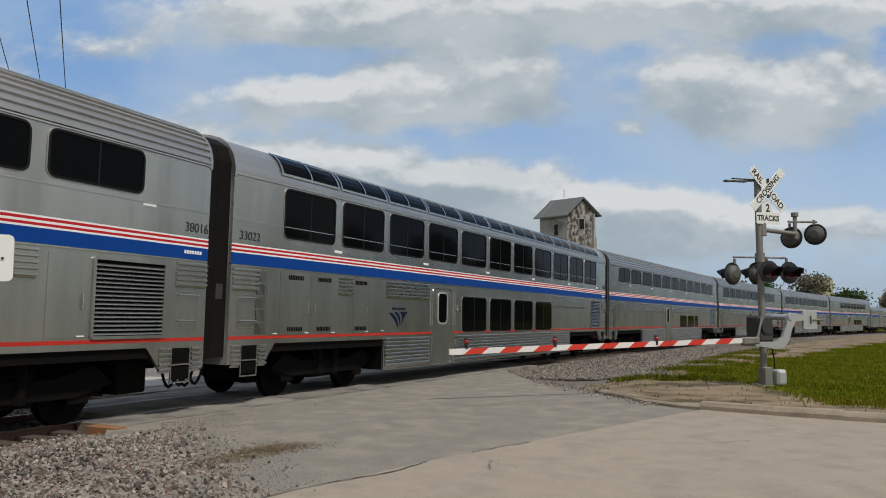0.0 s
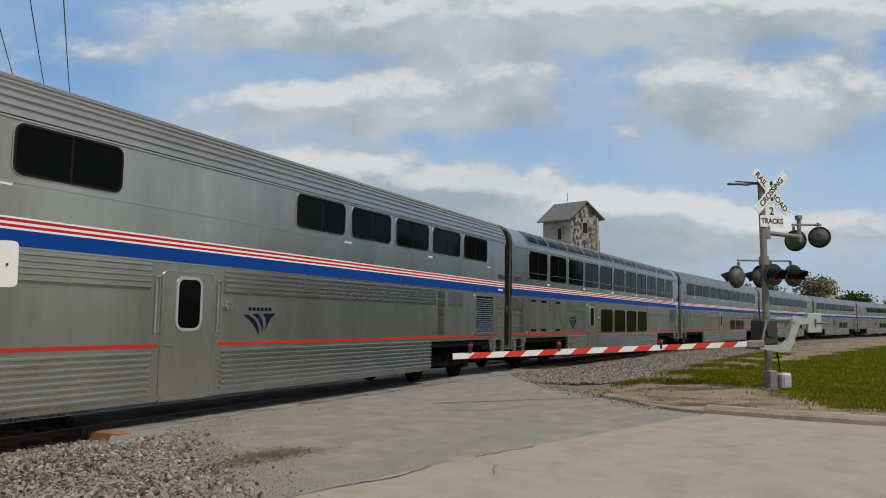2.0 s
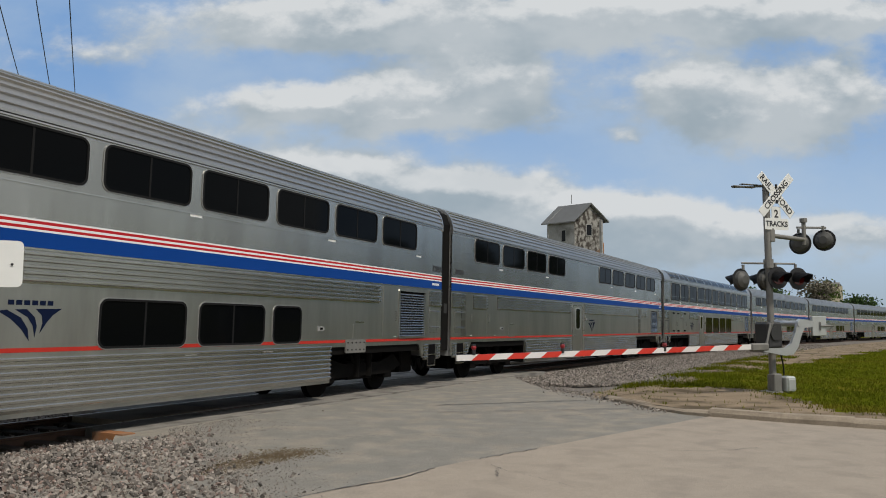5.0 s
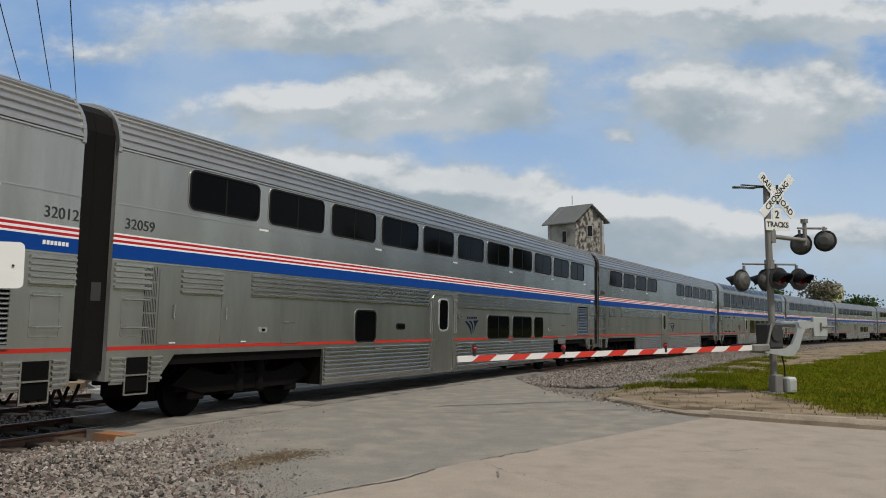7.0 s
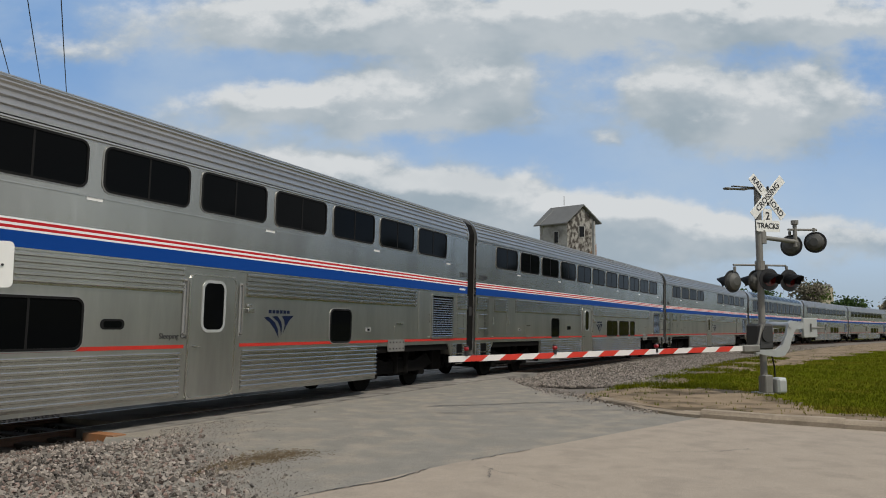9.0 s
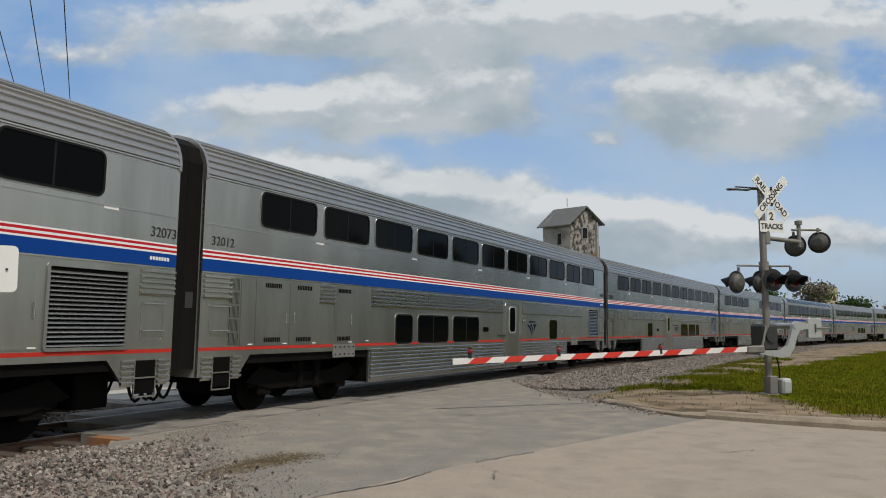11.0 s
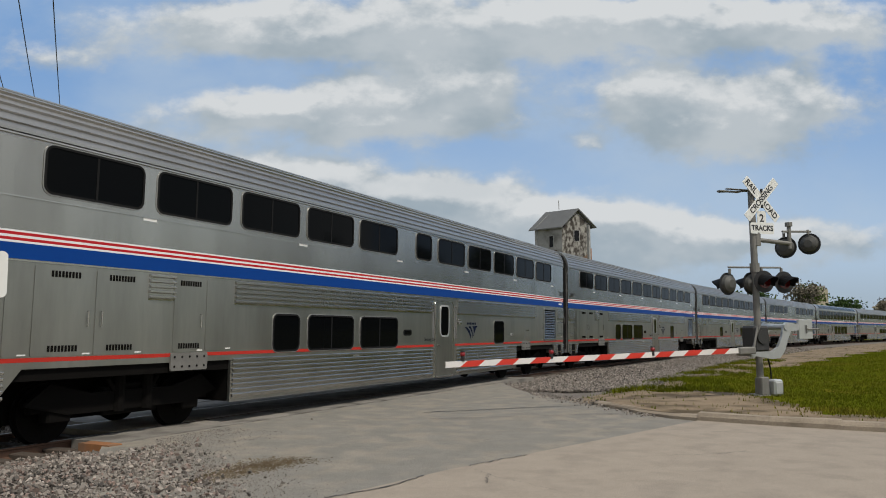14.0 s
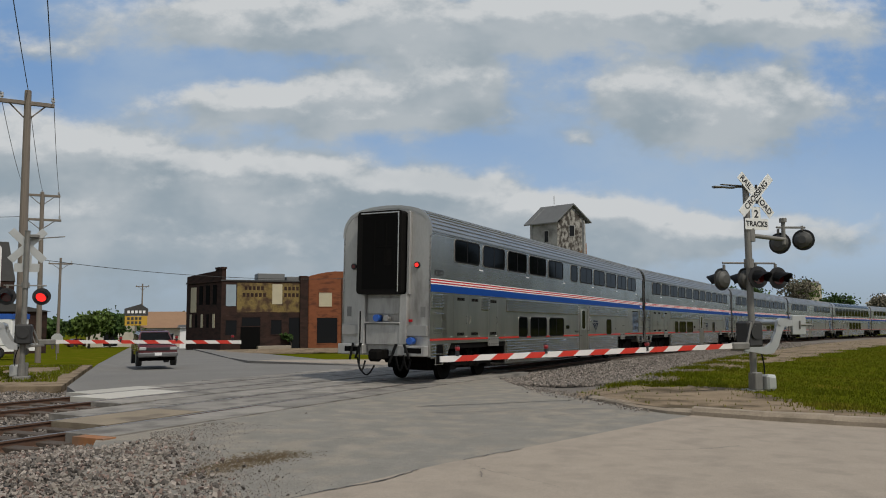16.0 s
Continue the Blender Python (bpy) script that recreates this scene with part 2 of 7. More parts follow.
def tube(bm, pts, r, seg=6):
    """A bent tube along points, one connected skin with closed ends."""
    pts = [Vector(p) for p in pts]
    rows = []
    for k, p in enumerate(pts):
        d = (pts[min(k + 1, len(pts) - 1)] - pts[max(k - 1, 0)]).normalized()
        side = d.cross(Vector((0.31, 0.87, 0.38))).normalized()
        up = side.cross(d)
        rows.append([bm.verts.new(p + (side * math.cos(6.2832 * i / seg) + up * math.sin(6.2832 * i / seg)) * r) for i in range(seg)])
    for q, s in zip(rows, rows[1:]):
        for i in range(seg):
            bm.faces.new((q[i], q[(i + 1) % seg], s[(i + 1) % seg], s[i]))
    bm.faces.new(rows[0][::-1])
    bm.faces.new(rows[-1])
    bmesh.ops.recalc_face_normals(bm, faces=bm.faces[:])
    return bm


def B():
    return bmesh.new()


def outline(bm, pts, depth, axis="y", at=0.0):
    """A plate with the outline pts (u, w): axis y puts u on x and w on z, from y = at to at + depth."""
    if axis == "y":
        vs = [bm.verts.new((u, at, w)) for u, w in pts]
        d = Vector((0, depth, 0))
    elif axis == "x":
        vs = [bm.verts.new((at, u, w)) for u, w in pts]
        d = Vector((depth, 0, 0))
    else:
        vs = [bm.verts.new((u, w, at)) for u, w in pts]
        d = Vector((0, 0, depth))
    f = bm.faces.new(vs)
    r = bmesh.ops.extrude_face_region(bm, geom=[f])
    bmesh.ops.translate(bm, vec=d, verts=[g for g in r["geom"] if isinstance(g, bmesh.types.BMVert)])
    bmesh.ops.recalc_face_normals(bm, faces=bm.faces[:])
    return bm


def rounded(x0, x1, z0, z1, r, n=4):
    pts = []
    for cx, cz, a0 in ((x1 - r, z1 - r, 0), (x0 + r, z1 - r, 90), (x0 + r, z0 + r, 180), (x1 - r, z0 + r, 270)):
        for i in range(n + 1):
            a = radians(a0 + 90 * i / n)
            pts.append((cx + r * math.cos(a), cz + r * math.sin(a)))
    return pts


def ring(bm, x0, x1, z0, z1, r, w, y0, y1):
    """A rounded rectangular frame of width w between the planes y0 (back) and y1 (front)."""
    o, i = rounded(x0 - w, x1 + w, z0 - w, z1 + w, r + w), rounded(x0, x1, z0, z1, r)
    n = len(o)
    a = [bm.verts.new((u, y1, v)) for u, v in o]
    b = [bm.verts.new((u, y1, v)) for u, v in i]
    c = [bm.verts.new((u, y0, v)) for u, v in o]
    d = [bm.verts.new((u, y0, v)) for u, v in i]
    for k in range(n):
        j = (k + 1) % n
        bm.faces.new((a[k], a[j], b[j], b[k]))
        bm.faces.new((a[k], c[k], c[j], a[j]))
        bm.faces.new((b[k], b[j], d[j], d[k]))
    bmesh.ops.recalc_face_normals(bm, faces=bm.faces[:])
    return bm


def letters(text, size, material, parent, at, name="lettering", label="", bold=0.0):
    """Flat raised letters with the built-in font, centred at the pose; their front faces +z of the pose."""
    c = bpy.data.curves.new(name, "FONT")
    c.body, c.size, c.align_x, c.align_y, c.extrude, c.offset = text, size, "CENTER", "CENTER", 0.002, bold
    tmp = bpy.data.objects.new(name, c)
    scene.collection.objects.link(tmp)
    bpy.context.view_layer.update()
    me = bpy.data.meshes.new_from_object(tmp.evaluated_get(bpy.context.evaluated_depsgraph_get()))
    bpy.data.objects.remove(tmp)
    me.materials.clear()
    return part(name, me, material, parent, label, at)


# ---------------- the line of the track ----------------
L_CAR = 25.91
S_ARR = np.arange(-90.0, 420.0, 0.5)
KAPPA = np.interp(S_ARR, [-40, 20, 80, 140, 200], [2.509, 2.204, 1.876, 1.780, 1.690]) / 1000
TH = np.concatenate([[0], np.cumsum((KAPPA[1:] + KAPPA[:-1]) * 0.25)])
I0 = 180
TH = TH - TH[I0] + radians(27.558)
TX = np.concatenate([[0], np.cumsum((np.sin(TH[1:]) + np.sin(TH[:-1])) * 0.25)])
TY = np.concatenate([[0], np.cumsum((np.cos(TH[1:]) + np.cos(TH[:-1])) * 0.25)])
TX, TY = TX - TX[I0] - 0.782, TY - TY[I0] + 23.694
CANT = 0.877


def tz(s):
    return -0.014521 * np.clip(s, -40, 300)


def track(s, off=0.0, dz=0.0):
    """A point of the track at arc length s, off metres to the right of its centre."""
    x, y, a = (float(np.interp(s, S_ARR, v)) for v in (TX, TY, TH))
    return Vector((x + off * math.cos(a), y - off * math.sin(a), float(tz(s)) + dz))


def near_track(x, y):
    """Arc length and right-hand offset of the nearest track point, for arrays."""
    x, y = np.atleast_1d(np.asarray(x, float)), np.atleast_1d(np.asarray(y, float))
    st = slice(0, len(S_ARR), 4)
    d = (x[:, None] - TX[None, st]) ** 2 + (y[:, None] - TY[None, st]) ** 2
    i = np.argmin(d, 1)
    xs, ys, ths, ss = TX[st][i], TY[st][i], TH[st][i], S_ARR[st][i]
    ds = (x - xs) * np.sin(ths) + (y - ys) * np.cos(ths)
    off = (x - xs) * np.cos(ths) - (y - ys) * np.sin(ths)
    return ss + ds, off


ROAD_DIR = Vector((-0.355, 0.935))
ROAD_RIGHT = Vector((0.935, 0.355))


def level(x, y):
    """Height of the made ground at a place: level with the rails, falling gently on the far side of the tracks."""
    s, off = near_track(x, y)
    z = tz(np.clip(s, -40, 260))
    u = np.atleast_1d(x) * ROAD_DIR.x + np.atleast_1d(y) * ROAD_DIR.y
    far = np.clip((-off - 8) / 12, 0, 1)
    z = z * (1 - 0.85 * far * np.clip((u - 40) / 30, 0, 1))
    z = z - far * 0.024 * np.clip(u - 36, 0, 150)
    return z


def lev(x, y):
    return float(level(x, y)[0])


# ---------------- ground ----------------
def strip_mesh(name, offs, srange, zfun, mats, pick):
    """A sheet in track coordinates: offsets across, arc length along; zfun(s, off) over the rail level."""
    vs, fs, mi = [], [], []
    for o in offs:
        for s in srange(o):
            p = track(s, o)
            vs.append((p.x, p.y, p.z + zfun(s, o)))
    n = len(list(srange(offs[0])))
    for i in range(len(offs) - 1):
        for k in range(n - 1):
            a = i * n + k
            fs.append((a, a + 1, a + n + 1, a + n))
            s_mid = list(srange((offs[i] + offs[i + 1]) / 2))[k]
            mi.append(pick(s_mid, (offs[i] + offs[i + 1]) / 2))
    me = bpy.data.meshes.new(name)
    me.from_pydata(vs, [], fs)
    for m in mats:
        me.materials.append(m)
    me.polygons.foreach_set("material_index", mi)
    return me


def build_ground():
    n = 150
    a = np.linspace(-1, 1, n)
    g = np.sign(a) * np.abs(a) ** 3 * 2600
    xs, ys = np.meshgrid(g, g + 30, indexing="ij")
    x, y = xs.ravel(), ys.ravel()
    z = np.empty(len(x))
    for i in range(0, len(x), 1500):
        z[i:i + 1500] = level(x[i:i + 1500], y[i:i + 1500])
    off = np.empty(len(x))
    for i in range(0, len(x), 1500):
        off[i:i + 1500] = near_track(x[i:i + 1500], y[i:i + 1500])[1]
    z = z - np.where((off > -12) & (off < 30), 0.30, 0.20)
    d = np.hypot(x, y)
    far = np.clip((d - 250) / 300, 0, 1)
    z = z * (1 - far) - 4.0 * far
    idx = np.arange(n * n).reshape(n, n)
    f = np.stack([idx[:-1, :-1], idx[1:, :-1], idx[1:, 1:], idx[:-1, 1:]], -1).reshape(-1, 4)
    me = bpy.data.meshes.new("ground")
    me.from_pydata(np.stack([x, y, z], 1).tolist(), [], f.tolist())
    solid("ground", me, GROUND, "wide flat grassy ground around the crossing", "ground", kind="structure")


def slab(name, pts, dz, thick, material, label, category, ragged=0.0, step=0.5):
    """A paved sheet with the outline pts, following the ground; its edge may be ragged."""
    rnd = random.Random(len(pts) * 7 + 3)
    out = []
    for (x0, y0), (x1, y1) in zip(pts, pts[1:] + pts[:1]):
        k = max(1, int(math.hypot(x1 - x0, y1 - y0) / step)) if ragged else 1
        for i in range(k):
            t = i / k
            r = ragged if 0 < i < k else 0
            out.append((x0 + (x1 - x0) * t + rnd.uniform(-r, r), y0 + (y1 - y0) * t + rnd.uniform(-r, r)))
    bm = B()
    vs = [bm.verts.new((x, y, lev(x, y) + dz)) for x, y in out]
    bm.faces.new(vs)
    bmesh.ops.triangulate(bm, faces=bm.faces[:], ngon_method="EAR_CLIP")
    top = bm.faces[:]
    r = bmesh.ops.extrude_face_region(bm, geom=top)
    bmesh.ops.translate(bm, vec=(0, 0, -thick), verts=[v for v in r["geom"] if isinstance(v, bmesh.types.BMVert)])
    bmesh.ops.recalc_face_normals(bm, faces=bm.faces[:])
    return solid(name, bm, material, label, category, kind="structure")


def xy(s, off):
    p = track(s, off)
    return (p.x, p.y)


KERB_LINE = [(2.0, 25.7), (2.04, 24.96), (2.35, 21.6), (2.55, 20.2), (3.16, 18.5), (3.53, 17.45), (3.9, 16.1), (4.05, 15.45), (4.47, 14.6), (4.80, 14.22),
             (5.8, 13.41), (6.71, 12.78), (7.5, 12.3), (9.5, 11.5), (16.0, 9.8), (40.0, 6.4)]
EDGE = [(4.80, 14.22), (4.3, 13.5), (2.98, 12.21), (1.86, 10.89), (1.23, 10.37), (0.73, 9.9), (0.35, 9.5), (-0.13, 8.95), (-0.54, 8.27), (-1.13, 7.74), (-3.4, 4.6)]


def build_paving():
    asphalt = [xy(-12.2, 1.80), xy(-8, 1.80), xy(-3, 1.80), xy(1, 1.80), xy(2.5, 1.80)] + KERB_LINE[1:9] + EDGE + [
        (-5.0, 5.9), (-4.2, 7.2), (-3.9, 8.2), (-4.1, 9.4), (-4.6, 10.4), (-5.0, 11.4)]
    slab("road_near", asphalt, -0.016, 0.28, ASPHALT, "old bleached patched asphalt road at the crossing", "road", 0.05, 0.45)
    concrete = [(-3.4, 4.6)] + [(-5, 1), (-6, -20), (60, -20), (60, 4.5)] + KERB_LINE[:9:-1] + EDGE[:10]
    slab("road_concrete", concrete, -0.004, 0.28, CONCRETE, "worn tan concrete street paving with cracks", "road", 0.06, 0.35)
    le, rd = Vector((-10.2, 21.3)), ROAD_DIR
    far = [xy(-7.4, -5.62), xy(-3, -5.62), xy(2, -5.62), xy(6.5, -5.62), (-1.6, 31.8), (-4.2, 33.9), (-9.3, 38.2)]
    far += [tuple(Vector((-9.3, 38.2)) + rd * k) for k in (10, 25, 45, 70, 130)]
    far += [tuple(le + rd * k) for k in (150, 90, 65, 45, 30, 15, 0)]
    slab("road_far", far, -0.01, 0.28, ROADTAR, "grey asphalt street beyond the tracks", "road")
    # cracks and tar joints on the paving
    rnd = random.Random(5)
    for pts, w, m in (([(0.50, 8.4), (0.53, 8.7), (0.55, 8.95)], 0.005, ROOFDARK), ([(0.42, 9.25), (0.62, 8.8), (0.95, 8.35), (1.35, 7.82)], 0.006, ROOFDARK),
                      ([(4.4, 12.6), (5.2, 12.4), (6.4, 11.4)], 0.006, ROOFDARK), ([(-0.25, 14.57), (2.24, 15.1), (3.82, 15.49)], 0.016, ROOFDARK), ([(2.9, 10.2), (3.7, 10.3), (4.3, 10.6)], 0.004, ROOFDARK),
                      (EDGE[-1:-5:-1], 0.010, ROOFDARK), (EDGE[6:3:-1], 0.007, ROOFDARK), ([(-1.6, 11.2), (-0.7, 11.6), (0.2, 11.3), (0.9, 11.9)], 0.004, ROOFDARK),
                      ([(1.9, 13.9), (2.6, 14.4), (3.6, 14.3)], 0.005, ROOFDARK)):
        bm = B()
        fine = []
        for (x0, y0), (x1, y1) in zip(pts, pts[1:]):
            for i in range(8):
                fine.append((x0 + (x1 - x0) * i / 8 + rnd.uniform(-0.02, 0.02), y0 + (y1 - y0) * i / 8 + rnd.uniform(-0.02, 0.02)))
        prev = None
        for i, (x, y) in enumerate(fine):
            ww = w * rnd.uniform(0.4, 1.2)
            z = lev(x, y) + 0.004
            cur = (bm.verts.new((x - ww, y + ww, z)), bm.verts.new((x + ww, y - ww, z)))
            if prev:
                bm.faces.new((prev[0], prev[1], cur[1], cur[0]))
            prev = cur
        solid("pavement_crack", bm, m, "dark ragged crack across the worn paving", "crack", "paving cracks", "structure")
    # kerb along the verge
    kerb = thing("kerb", "low chipped concrete kerb round the grassy corner", "kerb", kind="structure")
    fine = [Vector(KERB_LINE[5])]
    for (x0, y0), (x1, y1) in zip(KERB_LINE[5:], KERB_LINE[6:]):
        k = max(1, int(math.hypot(x1 - x0, y1 - y0) / 0.8))
        fine += [Vector((x0 + (x1 - x0) * i / k, y0 + (y1 - y0) * i / k)) for i in range(1, k + 1)]
    for i in range(0, len(fine) - 1, 2):
        seg = fine[i:i + 3]
        bm = B()
        rows = []
        for j, p in enumerate(seg):
            q = seg[min(j + 1, len(seg) - 1)] - seg[max(j - 1, 0)]
            nrm = Vector((-q.y, q.x)).normalized()
            if nrm.dot(Vector((8.0, 20.0)) - p) < 0:
                nrm.negate()
            z = lev(p.x, p.y)
            h = (0.06 if i < 4 else 0.125) + 0.03 * rnd.random()
            prof = ((-0.02, -0.2), (-0.015 + 0.02 * rnd.random(), h * 0.5), (0.03 + 0.03 * rnd.random(), h), (0.17, h + 0.01), (0.19, -0.2))
            rows.append([bm.verts.new((p.x + nrm.x * a, p.y + nrm.y * a, z + b)) for a, b in prof])
        for a, b in zip(rows, rows[1:]):
            for c in range(4):
                bm.faces.new((a[c], a[c + 1], b[c + 1], b[c]))
        bm.faces.new(rows[0])
        bm.faces.new(rows[-1][::-1])
        bmesh.ops.recalc_face_normals(bm, faces=bm.faces[:])
        part("kerb_stone", bm, KERB, kerb)


S_MIN_O = [1.85, 3.6, 4.57, 5.89, 6.69, 7.64, 8.07, 8.85, 9.34, 10.55, 11.65, 12.4, 14.5, 21.0, 44.2, 60]
S_MIN_S = [2.44, -0.1, -1.58, -2.83, -3.6, -4.66, -5.19, -5.8, -5.85, -6.22, -6.38, -6.5, -6.1, -4.6, 3.5, 10.0]


def s_min(off):
    return float(np.interp(off, S_MIN_O, S_MIN_S)) + 0.12


def grassy(s, off):
    """Whether grass grows at a place of the verge, clear of the dirt round the mast and of the gravel bank."""
    if s < float(np.interp(off, [6.5, 7.5, 9.5, 10.8, 11.4, 12.5, 16], [0.2, -0.3, 0.2, -2.4, -4.5, -5.1, -5.6])) + 0.35 * math.sin(off * 3.1 + s):
        return False
    return off > float(np.interp(s, [-2, 5, 20, 60, 200], [7.2, 7.4, 9.8, 13.0, 16.0])) + 0.4 * math.sin(s * 0.8)


def build_verge():
    offs = [2.2, 3.2, 4.2, 5.0] + [5.2 + 0.22 * k for k in range(46)] + [15.8, 17, 20.5, 26, 34, 43, 60]

    def zf(s, o):
        z = float(np.interp(o, [2.2, 3.2, 4.4, 6.0, 7.2], [-0.20, -0.24, -0.26, -0.10, 0.08]))
        e = s - s_min(o)
        return min(z, 0.10) + 0.008 * math.sin(s * 1.7 + o) * min(1, e / 3) * (1 if o > 5 else 0)

    def sr(o):
        return [s_min(o) + (320 - s_min(o)) * (k / 150) ** 2.8 for k in range(151)]

    def pick(s, o):
        if o < 5.6 + 0.4 * math.sin(s * 0.9):
            return 1
        if not grassy(s, o):
            return 2
        return 0

    me = strip_mesh("verge", offs, sr, zf, [GROUND, FINES, DIRT], pick)
    solid("verge", me, GROUND, "grassy verge with bare dirt edge beside the tracks", "verge", kind="structure")


def build_ballast():
    offs = [-10.5, -9.0, -7.0, -6.2, -5.0, -3.8, -2.6, -1.6, -0.8, 0, 0.8, 1.6, 2.2, 2.9, 3.8, 5.0]

    def zf(s, o):
        return float(np.interp(o, [-10.5, -9.0, -6.6, -6, -1.6, 1.6, 2.4, 3.6, 5.0], [-0.34, -0.26, -0.19, -0.17, -0.17, -0.17, -0.18, -0.27, -0.31]))

    me = strip_mesh("ballast_bed", offs, lambda o: [-80 + 3 * k for k in range(131)], zf, [FINES], lambda s, o: 0)
    solid("ballast_bed", me, FINES, "dusty bed of grey crushed stone ballast under both tracks", "ballast", kind="structure")


def track_points(s, off):
    """Track points for arrays of arc length and offset, and the rail level there."""
    a = np.interp(s, S_ARR, TH)
    return np.interp(s, S_ARR, TX) + off * np.cos(a), np.interp(s, S_ARR, TY) - off * np.sin(a), tz(s)


def stones(name, count, place, size, seed, label, material):
    """Many small crushed stones joined into one mesh; place gives arrays of x, y, z."""
    rng = np.random.default_rng(seed)
    base = np.array([(-1, -1, -0.6), (1, -1, -0.6), (1, 1, -0.6), (-1, 1, -0.6), (-0.7, -0.6, 0.7), (0.7, -0.7, 0.5), (0.6, 0.7, 0.7), (-0.6, 0.6, 0.45)])
    quads = np.array([(0, 3, 2, 1), (4, 5, 6, 7), (0, 1, 5, 4), (1, 2, 6, 5), (2, 3, 7, 6), (3, 0, 4, 7)])
    p = np.stack(place(rng, count), 1)
    n = len(p)
    r = size[0] + (size[1] - size[0]) * rng.random(n) ** 2
    v = base[None] * (r[:, None] * rng.uniform(0.6, 1.1, (n, 3)))[:, None, :] * rng.uniform(0.75, 1.2, (n, 8, 3))
    q = rng.normal(size=(n, 4))
    q /= np.linalg.norm(q, axis=1)[:, None]
    w, u = q[:, :1, None], q[:, None, 1:]
    c = np.cross(np.broadcast_to(u, v.shape), v)
    v = v + 2 * (w * c + np.cross(np.broadcast_to(u, v.shape), c)) + p[:, None, :]
    f = quads[None] + 8 * np.arange(n)[:, None, None]
    me = bpy.data.meshes.new(name)
    me.from_pydata(v.reshape(-1, 3).tolist(), [], f.reshape(-1, 4).tolist())
    solid(name, me, material, label, "stones", kind="stuff")


def left_limit(s):
    """How far the gravel beside the near track spreads towards the street."""
    return np.interp(s, [-24, -17, -14.9, -13.8, -12.8, -11.8, -9.5, -6.5], [8.5, 7.4, 5.6, 4.4, 2.9, 1.8, 1.2, 1.0])


def build_stones():
    def left(rng, n):
        s, o = rng.uniform(-24, -6.5, n), 1.0 + 7.5 * rng.random(n)
        keep = (o < left_limit(s) + rng.normal(0, 0.45, n)) & ~((o < 1.85) & (s > -12.9))
        s, o = s[keep], o[keep]
        x, y, z = track_points(s, o)
        return x, y, z + np.interp(o, [1, 1.9, 2.6, 8.5], [-0.15, -0.10, -0.012, 0.0]) + rng.uniform(-0.012, 0.016, len(s))

    stones("ballast_stones", 42000, left, (0.012, 0.036), 3, "loose grey crushed stones beside the track", STONE)
    stones("reddish_ballast_stones", 11000, left, (0.012, 0.034), 4, "scattered pinkish crushed stones beside the track", STONE_RED)

    def grit(rng, n):
        s = rng.uniform(-17.5, -10.5, n)
        o = left_limit(s) + np.abs(rng.normal(0, 0.75, n)) - 0.15
        keep = o > 1.95
        s, o = s[keep], o[keep]
        x, y, z = track_points(s, o)
        return x, y, z - 0.012 + rng.uniform(-0.002, 0.004, len(s))

    stones("road_grit", 9000, grit, (0.003, 0.009), 5, "fine loose grit strewn over the road edge", STONE)

    def dirt(rng, n):
        t = rng.random(n)
        x = -2.72 + 0.75 * t + rng.normal(0, 0.17, n) * (0.4 + t)
        y = 8.7 + 1.4 * t + rng.normal(0, 0.15, n)
        return x, y, level(x, y) - 0.016 + rng.uniform(-0.002, 0.003, n)

    stones("dirt_crumbs", 7000, dirt, (0.003, 0.011), 9, "patch of dark brown dirt crumbs on the asphalt", STAIN)

    def right(rng, n):
        s = 2.2 + 71 * rng.random(n) ** 2.0
        o = rng.uniform(1.2, 6.6 + rng.normal(0, 0.6, n))
        keep = s > np.interp(o, S_MIN_O, S_MIN_S) + 0.12
        s, o = s[keep], o[keep]
        x, y, z = track_points(s, o)
        return x, y, z + np.interp(o, [1.2, 2.4, 3.6, 5.0, 7], [-0.14, -0.16, -0.22, -0.16, 0.02]) + rng.uniform(-0.01, 0.03, len(s))

    stones("trackside_stones", 48000, right, (0.016, 0.046), 6, "grey crushed stones banked along the track", STONE)

    def spill(rng, n):
        o = rng.uniform(2.0, 8.5, n)
        s = np.interp(o, S_MIN_O, S_MIN_S) + rng.normal(0.15, 0.35, n)
        x, y, z = track_points(s, o)
        return x, y, z + np.interp(o, [2, 4, 7], [-0.05, -0.03, 0.01]) + rng.uniform(-0.01, 0.01, n)

    stones("edge_rubble", 1300, spill, (0.008, 0.028), 7, "broken stones and crumbs along the road edge", STONE)

    def between(rng, n):
        s, o = rng.uniform(-24, -7.0, n), rng.uniform(-8.5, 0.68, n)
        keep = (np.abs(np.abs(o) - 0.72) > 0.1) & (np.abs(np.abs(o + 3.8) - 0.72) > 0.1)
        keep &= ~((s > np.interp(o, [-1.8, -0.7, 0.7], [-11.2, -11.9, -12.8])) & (o > -1.9)) & ~((s > -8.9) & (o > -5.7) & (o < -1.9))
        s, o = s[keep], o[keep]
        x, y, z = track_points(s, o)
        return x, y, z - 0.14 + rng.uniform(-0.02, 0.03, len(s))

    stones("bed_stones", 26000, between, (0.014, 0.036), 8, "grey crushed stones between the rails", STONE)


